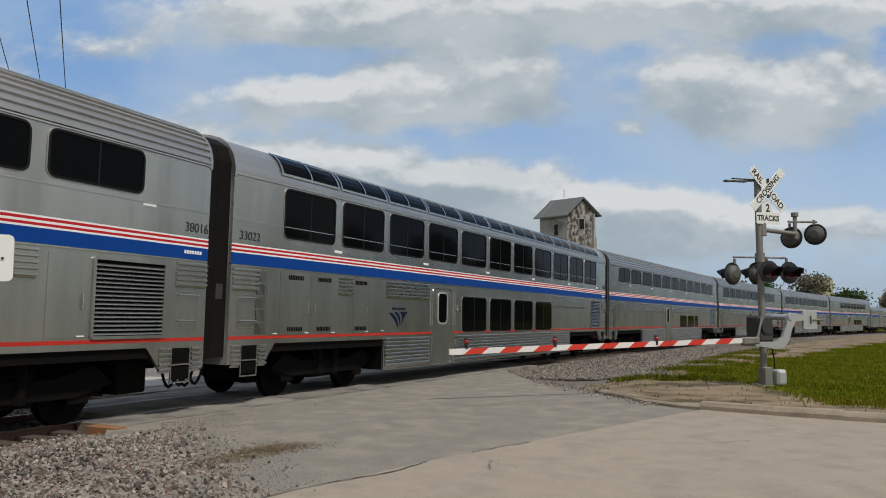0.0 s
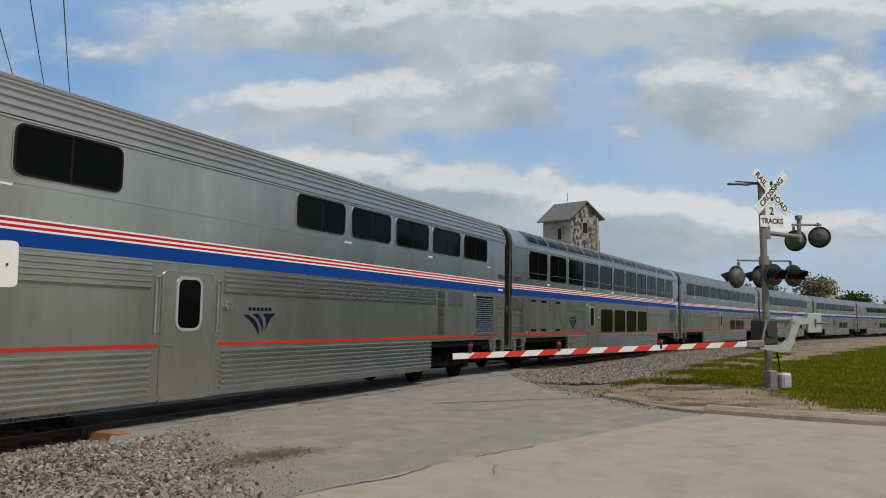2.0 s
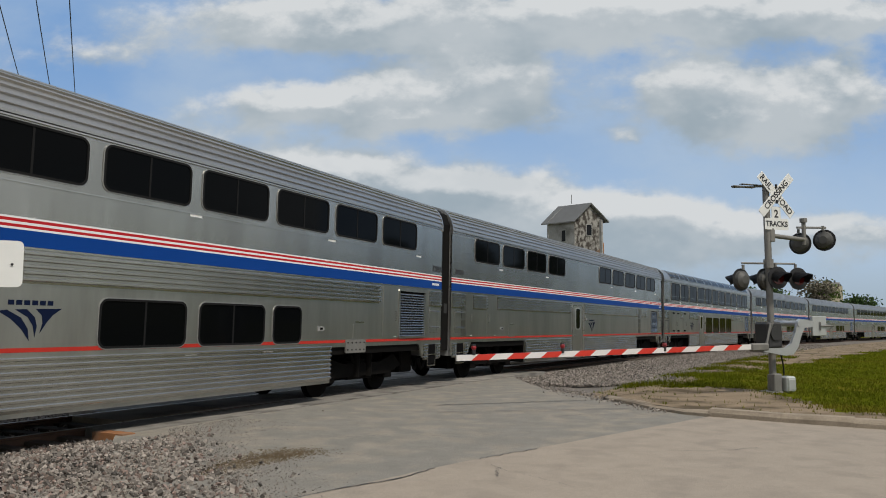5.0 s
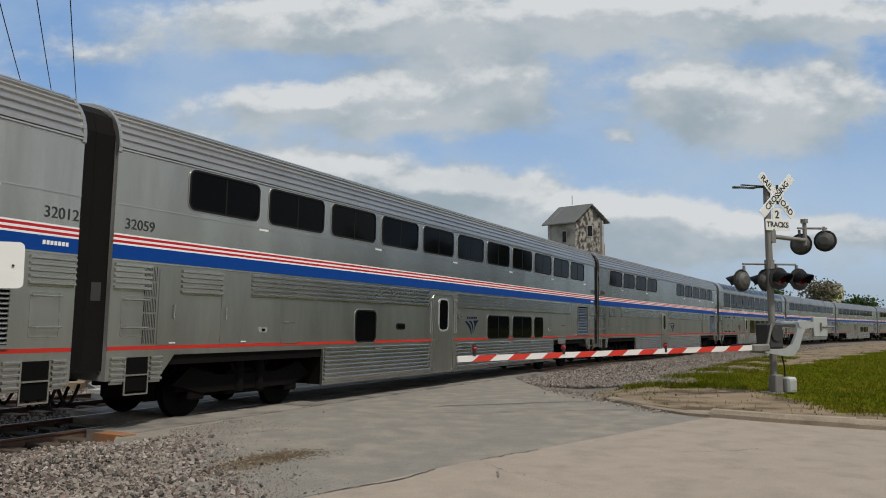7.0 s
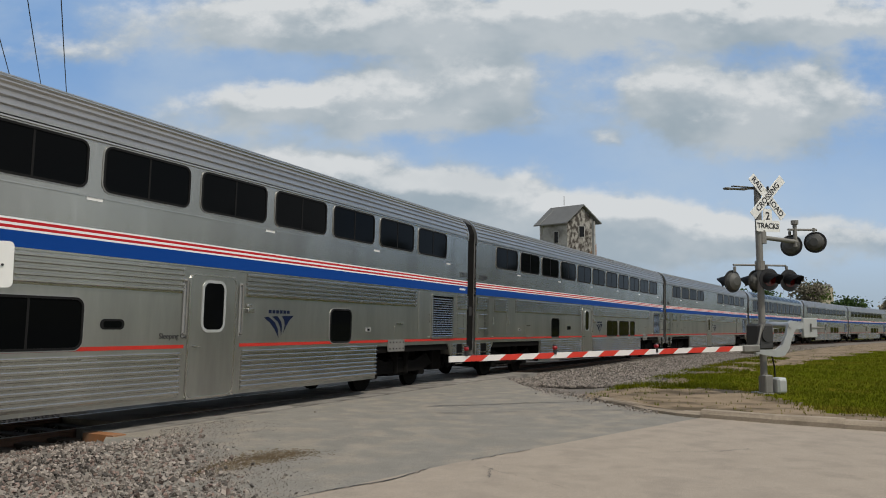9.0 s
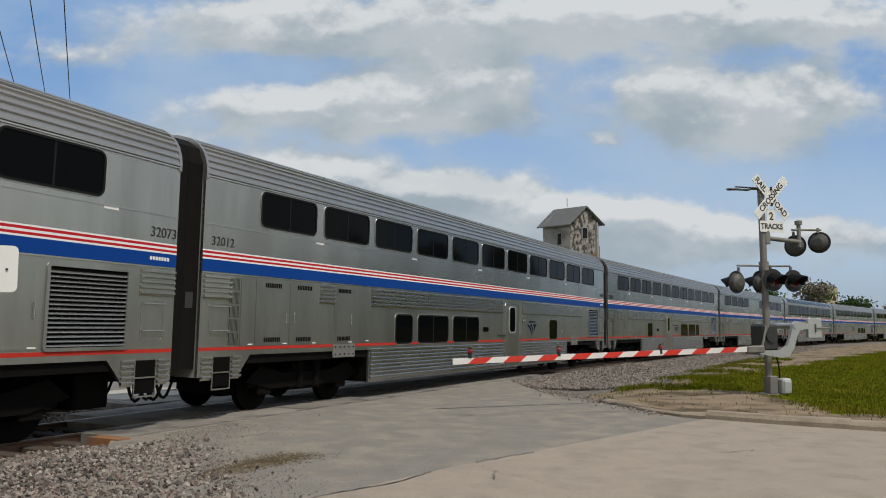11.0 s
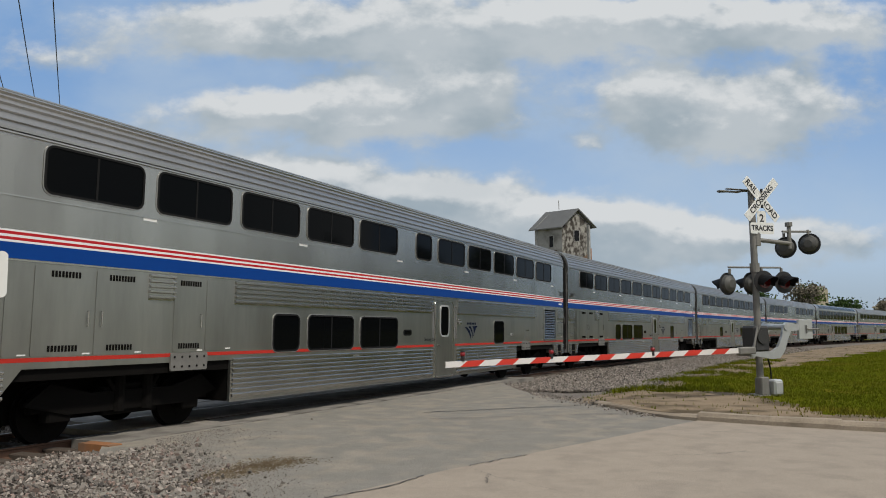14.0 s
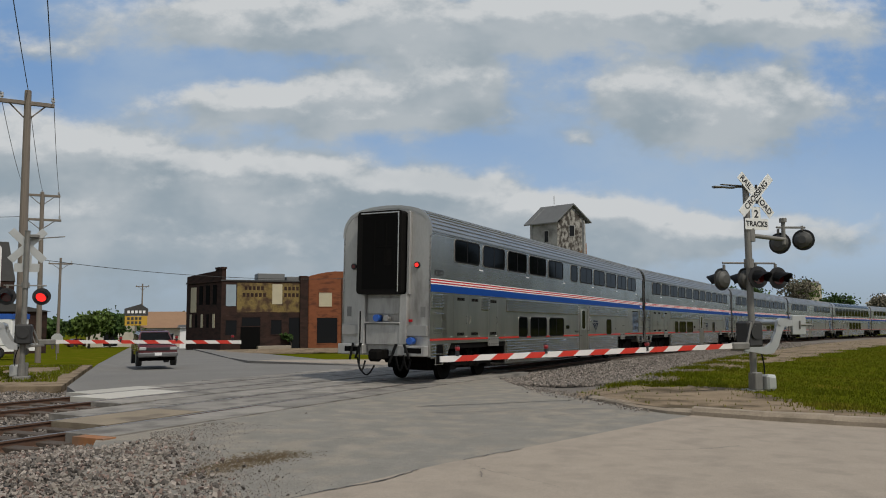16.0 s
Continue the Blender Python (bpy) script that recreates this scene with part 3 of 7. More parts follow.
def build_tracks():
    for base in (0.0, -3.8):
        tr = thing("railway_track", "pair of worn steel rails on timber ties", "track", group="parallel tracks", kind="structure")
        for side in (-0.7525, 0.7525):
            for nm, prof, m in (("rail", ((-0.075, -0.17), (-0.075, -0.155), (-0.012, -0.13), (-0.012, -0.045), (-0.036, -0.03), (-0.036, -0.004),
                                          (0.036, -0.004), (0.036, -0.03), (0.012, -0.045), (0.012, -0.13), (0.075, -0.155), (0.075, -0.17)), RAIL_SIDE),
                                ("rail_head", ((-0.034, -0.006), (-0.030, 0.0), (0.030, 0.0), (0.034, -0.006)), RAIL_TOP)):
                bm = B()
                prev = None
                for s in np.arange(-78, 300, 3.0):
                    row = []
                    for a, b in prof:
                        p = track(s, base + side + a, b)
                        row.append(bm.verts.new(p))
                    if prev:
                        for i in range(len(prof)):
                            j = (i + 1) % len(prof)
                            bm.faces.new((prev[i], prev[j], row[j], row[i]))
                    prev = row
                bmesh.ops.recalc_face_normals(bm, faces=bm.faces[:])
                part(nm, bm, m, tr)
        bm = B()
        box(bm, -1.28, 1.28, -0.11, 0.11, -0.09, 0.09, 0.012)
        me = mesh_of("tie", bm)
        me.materials.append(TIE)
        for s in np.arange(-30, 60, 0.53):
            if (-10.6 if base == 0 else -7.4) < s < (5.0 if base == 0 else 8.6):
                continue
            p = track(s, base, -0.265 + 0.09)
            a = float(np.interp(s, S_ARR, TH))
            part("tie", me, TIE, tr, at=Matrix.Translation(p) @ Matrix.Rotation(-a, 4, "Z"))


def build_panels():
    """Crossing panels beside and between the rails, each a plate of its own."""
    rnd = random.Random(2)
    for base, s0, n, shifts in ((0.0, -12.7, 8, (0.0, 0.9, 1.7)), (-3.8, -9.1, 8, (0.0, 0.65, 1.4))):
        cr = thing("crossing_panels", "dusty concrete and timber panels level with the rails", "crossing", group="crossing decks", kind="structure")
        for k in range(n):
            a, b = s0 + k * 2.3, s0 + (k + 1) * 2.3 - 0.02
            for (o0, o1), sh in zip(((0.84, 1.78), (-0.66, 0.66), (-1.78, -0.84)), shifts):
                bm = B()
                dz = rnd.uniform(-0.006, 0.004)
                q = [track(e + sh, base + o, dz) for e, o in ((a, o0), (b, o0), (b, o1), (a, o1))]
                top = [bm.verts.new(p) for p in q]
                low = [bm.verts.new(p - Vector((0, 0, 0.2))) for p in q]
                bm.faces.new(top)
                for i in range(4):
                    bm.faces.new((top[i], low[i], low[(i + 1) % 4], top[(i + 1) % 4]))
                bmesh.ops.recalc_face_normals(bm, faces=bm.faces[:])
                part("panel", bm, PANEL_PALE if base and k < 1 and o0 < 0 else PANEL_WOOD if base == 0 and k == 0 and o0 == -0.66 else PANEL, cr)
            if base == 0 and k == 0:
                bm = B()
                q = [track(e, o, 0.004) for e, o in ((-12.95, 1.30), (-12.72, 1.30), (-12.72, 1.95), (-12.95, 1.95))]
                top = [bm.verts.new(p) for p in q]
                low = [bm.verts.new(p - Vector((0, 0, 0.22))) for p in q]
                bm.faces.new(top)
                for i in range(4):
                    bm.faces.new((top[i], low[i], low[(i + 1) % 4], top[(i + 1) % 4]))
                bmesh.ops.recalc_face_normals(bm, faces=bm.faces[:])
                part("end_timber", bm, TOWERRUST, cr, "rust-stained timber end block")
    # asphalt between the two decks
    slab("road_between_tracks", [xy(-8.2, -1.98), xy(-4, -1.98), xy(0, -1.98), xy(4.6, -1.98), xy(5.0, -1.82), xy(0, -1.82), xy(-8.2, -1.82)],
         -0.008, 0.2, ROADTAR, "narrow asphalt fill between the crossing decks", "road")


# ---------------- the train ----------------
Y0 = -1.55
ROOF = [(1.55, 4.36), (1.55, 4.50), (1.53, 4.62), (1.48, 4.76), (1.40, 4.88), (1.28, 5.00), (1.10, 5.10), (0.85, 5.17), (0.50, 5.225), (0.0, 5.25)]
HALF = 12.605


def roof_profile(ribbed):
    """The roof line from the right gutter over to the left one, with raised ribs."""
    pts = [Vector((-y, z)) for y, z in ROOF] + [Vector((y, z)) for y, z in ROOF[-2::-1]]
    if not ribbed:
        return pts
    cum = [0.0]
    for a, b in zip(pts, pts[1:]):
        cum.append(cum[-1] + (b - a).length)
    px, pz = [p.x for p in pts], [p.y for p in pts]
    out = []
    n = int(cum[-1] / 0.125)
    for i in range(n):
        for f, h in ((0.0, 0.0), (0.50, -0.004), (0.60, 0.032), (0.92, 0.032)):
            d = (i + f) / n * cum[-1]
            x, z = float(np.interp(d, cum, px)), float(np.interp(d, cum, pz))
            x2, z2 = float(np.interp(d + 0.01, cum, px)), float(np.interp(d + 0.01, cum, pz))
            t = Vector((x2 - x, z2 - z)).normalized() if d + 0.01 < cum[-1] else Vector((0, -1))
            out.append(Vector((x - t.y * h, z + t.x * h)))
    out.append(pts[-1])
    return out


def extruded(bm, prof, x0, x1):
    a = [bm.verts.new((x0, p[0], p[1])) for p in prof]
    b = [bm.verts.new((x1, p[0], p[1])) for p in prof]
    for i in range(len(prof) - 1):
        bm.faces.new((a[i], b[i], b[i + 1], a[i + 1]))
    bmesh.ops.recalc_face_normals(bm, faces=bm.faces[:])
    return bm


def fluting(x0, x1, z0, z1, pitch=0.092, depth=0.05):
    """A panel of horizontal half-round ribs standing proud of the side wall."""
    bm = B()
    n = max(2, round((z1 - z0) / pitch))
    prof = [(Y0, z0)]
    for i in range(n):
        a = z0 + (z1 - z0) * i / n
        h = (z1 - z0) / n
        prof += [(Y0 - 0.002, a + 0.36 * h), (Y0 - depth * 0.85, a + 0.44 * h), (Y0 - depth, a + 0.52 * h), (Y0 - depth, a + 0.84 * h), (Y0 - depth * 0.8, a + 0.97 * h), (Y0 - 0.002, a + 0.99 * h)]
    prof.append((Y0, z1))
    extruded(bm, prof, x0, x1)
    for x in (x0, x1):
        vs = [bm.verts.new((x, p[0], p[1])) for p in prof]
        try:
            bm.faces.new(vs)
        except ValueError:
            pass
    return bm


def plate(x0, x1, z0, z1, proud=0.012, r=0.03):
    return outline(B(), rounded(x0, x1, z0, z1, r, 2), -proud, "y", Y0)


MESHES = {}


def K(x):
    """Spacing of the side fittings along a car."""
    return x - 0.0165 * (x + 11.1)


def window_meshes(w, h, r=0.11):
    key = (round(w, 2), round(h, 2))
    if key not in MESHES:
        g = mesh_of("gasket", ring(B(), -w / 2, w / 2, -h / 2, h / 2, r, 0.035, 0, -0.02))
        g.materials.append(RUBBER)
        tr = mesh_of("trim", ring(B(), -w / 2 - 0.03, w / 2 + 0.03, -h / 2 - 0.03, h / 2 + 0.03, r + 0.03, 0.022, 0, -0.012))
        tr.materials.append(TRIM)
        p = mesh_of("pane", outline(B(), rounded(-w / 2, w / 2, -h / 2, h / 2, r), -0.006, "y", 0))
        p.materials.append(TINT)
        m = mesh_of("mullion", box(B(), -0.018, 0.018, -0.012, 0, -h / 2, h / 2))
        m.materials.append(RUBBER)
        MESHES[key] = (g, tr, p, m)
    return MESHES[key]


def window(car, x0, x1, z0, z1, mullion=True, far_side=True, sticker=False):
    x0, x1 = K(x0), K(x1)
    g, tr, p, mu = window_meshes(x1 - x0, z1 - z0)
    spots = [Matrix.Translation(((x0 + x1) / 2, Y0 - 0.001, (z0 + z1) / 2))]
    if far_side:
        spots.append(Matrix.Translation(((x0 + x1) / 2, -Y0 + 0.001, (z0 + z1) / 2)) @ Matrix.Rotation(math.pi, 4, "Z"))
    for m in spots:
        w = part("window", p, TINT, car, "dark tinted window pane", at=m)
        part("gasket", g, RUBBER, w)
        part("trim", tr, TRIM, w)
        if mullion:
            part("mullion", mu, RUBBER, w)
    if sticker:
        part("sticker", outline(B(), [(x1 + 0.05, z0 - 0.19), (x1 + 0.33, z0 - 0.19), (x1 + 0.33, z0 - 0.13), (x1 + 0.05, z0 - 0.13)], -0.004, "y", Y0), LABEL, car,
             "small white notice sticker")


def side_pose(x, z):
    """A pose on the right-hand side of a car for lettering that faces outwards."""
    return Matrix.Translation((x, Y0 - 0.006, z)) @ Matrix.Rotation(radians(90), 4, "X")


def truck(car, xc, wheels):
    """A two-axle truck with frame, springs, journal boxes and wheels."""
    bm = B()
    for y in (-1.05, 1.05):
        box(bm, xc - 1.75, xc + 1.75, y - 0.07, y + 0.07, 0.48, 0.70, 0.02)
        box(bm, xc - 0.55, xc + 0.55, y - 0.10, y + 0.10, 0.36, 0.80, 0.02)
        for ax in (-1.3, 1.3):
            box(bm, xc + ax - 0.2, xc + ax + 0.2, y - 0.12, y + 0.12, 0.32, 0.66, 0.03)
        rod(bm, (xc - 0.5, y * 1.12, 0.95), (xc - 0.2, y * 1.12, 0.5), 0.04)
        rod(bm, (xc + 0.5, y * 1.12, 0.95), (xc + 0.2, y * 1.12, 0.5), 0.04)
    box(bm, xc - 0.35, xc + 0.35, -1.15, 1.15, 0.55, 0.85, 0.02)
    fr = part("truck", bm, BLACK, car, "grimy black four-wheel truck")
    # dark blocks standing for brake gear, added to stop daylight showing under the car
    bm = B()
    box(bm, xc - 1.95, xc + 1.95, -0.62, 0.62, 0.30, 0.98, 0.04)
    box(bm, xc + 2.05, xc + 2.7, -1.1, 1.1, 0.40, 0.98, 0.04)
    part("brake_gear", bm, BLACK, fr)
    for y in (-1.16, 1.16):
        bm = B()
        outline(bm, [(xc - 1.9, 0.62), (xc - 1.5, 0.92), (xc - 0.8, 0.74), (xc + 0.8, 0.74), (xc + 1.5, 0.92), (xc + 1.9, 0.62), (xc + 1.2, 0.44), (xc - 1.2, 0.44)], 0.08, "y", y - 0.04)
        part("side_frame", bm, BLACK, fr)
    for y in (-1.18, 1.18):
        for dx in (-0.28, 0.28):
            part("spring", rod(B(), (xc + dx, y, 0.42), (xc + dx, y, 0.98), 0.10, seg=10), BLACK, fr)
    if "wheelset" not in MESHES:
        bm = B()
        for y in (-0.76, 0.76):
            sg = 1 if y > 0 else -1
            rod(bm, (0, y - 0.06, 0), (0, y + 0.06, 0), 0.457, seg=28)
            rod(bm, (0, y - sg * 0.07, 0), (0, y - sg * 0.045, 0), 0.482, seg=28)
            rod(bm, (0, y + sg * 0.05, 0), (0, y + sg * 0.09, 0), 0.16, seg=12)
            for k in range(4):
                a = k * math.pi / 2
                rod(bm, (0.26 * math.cos(a), y + sg * 0.055, 0.26 * math.sin(a)), (0.26 * math.cos(a), y + sg * 0.068, 0.26 * math.sin(a)), 0.05, seg=8)
        rod(bm, (0, -0.8, 0), (0, 0.8, 0), 0.08)
        me = mesh_of("wheelset", bm)
        me.materials.append(BLACK)
        MESHES["wheelset"] = me
    for ax in (-1.3, 1.3):
        w = part("wheelset", MESHES["wheelset"], BLACK, fr, at=Matrix.Translation((xc + ax, 0, 0.457)))
        wheels.append((w, xc + ax))


def shell(name, label, x_low=7.2, ribbed=True):
    """The stainless shell common to all the two-level cars: sides, roof, ends, stripes, trucks, gangways."""
    car = thing(name, label, "train car", group="cars of the passenger train")
    H = HALF
    low = 0.40
    side = [(-H, 0.80), (-H, 2.66), (H, 2.66), (H, 0.80), (H - 1.02, 0.80), (H - 1.32, 1.17), (x_low, 1.17), (x_low, low), (-x_low, low),
            (-x_low, 1.17), (-H + 1.32, 1.17), (-H + 1.02, 0.80)]
    top = [(-H, 2.66), (-H, 4.36), (H, 4.36), (H, 2.66)]
    for y, d in ((Y0, 0.06), (-Y0, -0.06)):
        part("side_wall", outline(B(), top, d, "y", y), STEEL, car, "brushed stainless steel upper side")
        part("lower_side_wall", outline(B(), side, d, "y", y), STEEL_LOW, car, "weathered stainless lower side")
    part("roof", extruded(B(), roof_profile(ribbed), -H, H), STEEL_ROOF, car, "ribbed stainless steel roof" if ribbed else "smooth stainless steel roof")
    end = [(y, z) for y, z in [(-1.55, 0.80)] + [(p.x, p.y) for p in roof_profile(False)] + [(1.55, 0.80)]]
    for x, d in ((-H, 0.06), (H, -0.06)):
        part("end_wall", outline(B(), [(y * 0.999, z - 0.002) for y, z in end], d, "x", x), STEEL_END, car, "sooty grey steel end wall")
    rim = [((p.x * 1.016), 4.36 + (p.y - 4.36) * 1.04) for p in roof_profile(False)]
    for x0, x1 in ((-H - 0.012, -H + 0.05), (H - 0.05, H + 0.012)):
        bm = B()
        outline(bm, rim + [(p.x * 0.97, p.y - 0.06) for p in reversed(roof_profile(False))], x1 - x0, "x", x0)
        part("roof_rim", bm, STEEL_ROOF, car)
    part("floor_pan", box(B(), -H + 0.1, H - 0.1, -1.5, 1.5, 1.0, 1.17), BLACK, car)
    part("underframe", box(B(), -x_low + 0.02, x_low - 0.02, -1.48, 1.48, 0.41, 0.99), BLACK, car)
    # gutter and belt seams
    bm = B()
    box(bm, -H, H, Y0 - 0.022, Y0, 4.395, 4.42)
    part("gutter", bm, STEEL_RIB, car)
    bm = B()
    box(bm, -H, H, Y0 - 0.012, Y0, 3.535, 3.555)
    box(bm, -H, H, Y0 - 0.012, Y0, 2.655, 2.672)
    part("belt_moulding", bm, STEEL_RIB, car)
    for nm, z0, z1, m in (("blue_stripe", 2.685, 2.905, BLUE), ("white_stripe", 2.905, 2.935, WHITE), ("red_stripe", 2.935, 2.975, RED),
                          ("white_stripe", 2.975, 3.01, WHITE), ("red_stripe", 3.01, 3.052, RED),
                          ("white_stripe", 3.052, 3.078, WHITE)):
        part(nm, box(B(), -H, H, Y0 - 0.005, Y0, z0, z1), m, car)
        part(nm, box(B(), -H, H, -Y0, -Y0 + 0.005, z0, z1), m, car)
    for x in (-9.07, 9.07):
        truck(car, x, WHEELS_OF.setdefault(name + car.name, []))
    # gangway diaphragms and couplers
    for sx in (-1, 1):
        bm = B()
        prof = [(-1.46, 0.95), (-1.46, 4.60), (-1.36, 4.90), (-1.05, 5.08), (1.05, 5.08), (1.36, 4.90), (1.46, 4.60), (1.46, 0.95)]
        if sx > 0 or name != "last_sleeping_car":
            outline(bm, prof, 0.345 * sx, "x", H * sx)
            gb = part("gangway_bellows", bm, DIAPH, car, "worn black rubber gangway bellows")
            if sx < 0:
                part("notice", box(B(), -H - 0.27, -H - 0.10, -1.464, -1.461, 2.02, 2.30), MACHINE, gb, "small worn grey notice")
        bm = B()
        box(bm, min(sx * (H - 0.6), sx * (H + 0.3)), max(sx * (H - 0.6), sx * (H + 0.3)), -0.16, 0.16, 0.70, 0.98, 0.03)
        part("coupler", bm, BLACK, car)
        for k, y in enumerate((-0.9, -0.65, 0.7)):
            bm = B()
            pts = [Vector((sx * (H - 0.05 + 0.42 * t), y, 0.85 - 0.42 * math.sin(math.pi * min(1, t * 0.9 + 0.1)) - 0.05 * k)) for t in np.linspace(0, 1, 8)]
            tube(bm, pts, 0.028, 6)
            part("hose", bm, RUBBER, car)
    # steps at both ends
    for sx in (-1, 1):
        xc = sx * 12.04
        # flat plate; the shade inside the step is only its colour
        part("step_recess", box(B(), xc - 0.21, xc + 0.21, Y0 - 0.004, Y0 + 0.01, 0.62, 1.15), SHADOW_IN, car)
        bm = B()
        for x in (xc - 0.22, xc + 0.22):
            box(bm, x - 0.012, x + 0.012, Y0 - 0.02, Y0 + 0.0, 0.56, 1.16)
        for z in (0.56, 0.86):
            box(bm, xc - 0.22, xc + 0.22, Y0 - 0.025, Y0 + 0.02, z, z + 0.025)
        part("side_step", bm, STEEL_RIB, car)
        for x0, x1 in ((xc - 0.50, xc - 0.25), (xc + 0.25, xc + 0.48)):
            part("corrugation", fluting(x0, x1, 0.74, 1.16, 0.085), STEEL_RIB, car)
        # ladder rungs and its recess
        xl = sx * 12.14
        part("panel_seam", ring(B(), xl - 0.24, xl + 0.22, 1.48, 2.10, 0.02, 0.008, Y0, Y0 - 0.006), STEEL_RIB, car)
        for z in (1.62, 2.06):
            bm = B()
            rod(bm, (xl - 0.24, Y0 - 0.05, z), (xl + 0.24, Y0 - 0.05, z), 0.014, seg=8)
            for x in (xl - 0.23, xl + 0.23):
                rod(bm, (x, Y0, z), (x, Y0 - 0.055, z), 0.012, seg=6)
            part("grab_rung", bm, STEEL_RIB, car)
        part("corrugation", fluting(xl - 0.42 if sx < 0 else xl - 0.30, xl + 0.28 if sx < 0 else xl + 0.44, 2.18, 2.62, 0.085), STEEL_RIB, car)
    return car


WHEELS_OF = {}


def red_line(car, spans):
    spans = [(a if a < -12 else K(a), c if c > 12 else K(c)) for a, c in spans]
    for x0, x1 in spans:
        part("lower_red_stripe", box(B(), x0, x1, Y0 - 0.006, Y0, 1.265, 1.325), ORANGE_RED, car)


def grille(car, x0, x1, z0=1.36, z1=2.56):
    """A framed grille with tilted slats."""
    x0, x1 = K(x0), K(x1)
    # backing plate coloured as the shade behind the slats
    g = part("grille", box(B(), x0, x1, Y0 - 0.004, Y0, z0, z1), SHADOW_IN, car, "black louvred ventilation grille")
    part("grille_frame", ring(B(), x0 + 0.02, x1 - 0.02, z0 + 0.02, z1 - 0.02, 0.01, 0.05, Y0, Y0 - 0.03), STEEL_LOW, g)
    n = 17
    for i in range(n):
        z = z0 + 0.05 + (z1 - z0 - 0.08) * i / n
        bm = B()
        box(bm, x0 + 0.02, x1 - 0.02, -0.004, 0.004, -0.022, 0.022)
        part("slat", bm, STEEL_RIB, g, at=Matrix.Translation((0, Y0 - 0.014, z)) @ Matrix.Rotation(radians(-40), 4, "X"))


def ladder_grille(car, x0, x1):
    x0, x1 = K(x0), K(x1)
    for k in range(5):
        z = 1.36 + k * 0.255
        # vent backing, its inner shade painted near-black
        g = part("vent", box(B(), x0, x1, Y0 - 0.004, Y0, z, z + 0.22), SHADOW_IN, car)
        bm = B()
        for i in range(8):
            x = x0 + (x1 - x0) * (i + 0.5) / 8
            box(bm, x - 0.009, x + 0.009, Y0 - 0.016, Y0 - 0.003, z, z + 0.22)
        part("vent_grid", bm, STEEL_LOW, g)


def hatch(car, x0, x1, z0, z1, handle=0, louvres=False, name="equipment_door"):
    x0, x1 = K(x0), K(x1)
    d = part(name, plate(x0 + 0.015, x1 - 0.015, z0, z1), STEEL_LOW, car, "weathered steel equipment door")
    if handle:
        x = x0 + 0.12 if handle < 0 else x1 - 0.12
        bm = B()
        rod(bm, (x, Y0 - 0.04, z0 + 0.42), (x, Y0 - 0.04, z0 + 0.66), 0.011, seg=6)
        for z in (z0 + 0.43, z0 + 0.65):
            rod(bm, (x, Y0, z), (x, Y0 - 0.045, z), 0.009, seg=6)
        part("handle", bm, STEEL_RIB, d)
    if louvres:
        for z in (z0 + 0.06, z1 - 0.16):
            bm = B()
            for i in range(9):
                x = (x0 + x1) / 2 - 0.22 + 0.44 * i / 8
                box(bm, x - 0.016, x + 0.016, Y0 - 0.02, Y0 - 0.011, z, z + 0.09)
            part("louvre", bm, BLACK, d)
    part("label_plate", box(B(), x1 - 0.18, x1 - 0.05, Y0 - 0.016, Y0 - 0.011, z0 + 0.015, z0 + 0.035), LABEL, d)
    return d


def side_door(car, x0, x1):
    x0, x1 = K(x0), K(x1)
    d = part("door", plate(x0, x1, 0.42, 2.52, 0.014, 0.12), STEEL_LOW, car, "plain steel boarding door with a small window")
    cx = (x0 + x1) / 2
    part("door_frame", ring(B(), x0, x1, 0.42, 2.52, 0.12, 0.035, Y0, Y0 - 0.02), STEEL_RIB, d)
    part("door_pane", outline(B(), rounded(cx - 0.25, cx + 0.25, 1.58, 2.40, 0.12), -0.006, "y", Y0 - 0.014), TINT, d)
    part("door_window_frame", ring(B(), cx - 0.25, cx + 0.25, 1.58, 2.40, 0.12, 0.05, Y0 - 0.012, Y0 - 0.03), SIGNBACK, d, "bright metal window frame")
    bm = B()
    rod(bm, (x0 + 0.08, Y0 - 0.05, 1.30), (x0 + 0.24, Y0 - 0.05, 1.28), 0.014, seg=6)
    rod(bm, (x0 + 0.10, Y0, 1.30), (x0 + 0.10, Y0 - 0.05, 1.30), 0.02, seg=8)
    part("handle", bm, STEEL_RIB, d)
    for x in (x0 - 0.12, x1 + 0.16):
        bm = B()
        box(bm, x - 0.035, x + 0.035, Y0 - 0.006, Y0, 1.45, 2.45)
        h = part("grab_rail_recess", bm, PLATE_GREY, car)
        bm = B()
        rod(bm, (x, Y0 - 0.055, 1.50), (x, Y0 - 0.055, 2.40), 0.015, seg=8)
        for z in (1.50, 2.40):
            rod(bm, (x, Y0, z), (x, Y0 - 0.06, z), 0.02, seg=6)
        part("grab_rail", bm, GALV, h)
    bm = B()
    box(bm, x1 + 0.28, x1 + 0.46, Y0 - 0.10, Y0, 1.90, 1.98, 0.01)
    box(bm, x1 + 0.30, x1 + 0.44, Y0 - 0.06, Y0, 2.0, 2.06, 0.01)
    part("door_lamp", bm, STEEL_RIB, car)
    part("sill", box(B(), x0 - 0.02, x1 + 0.02, Y0 - 0.05, Y0, 0.40, 0.43), STEEL_RIB, car)


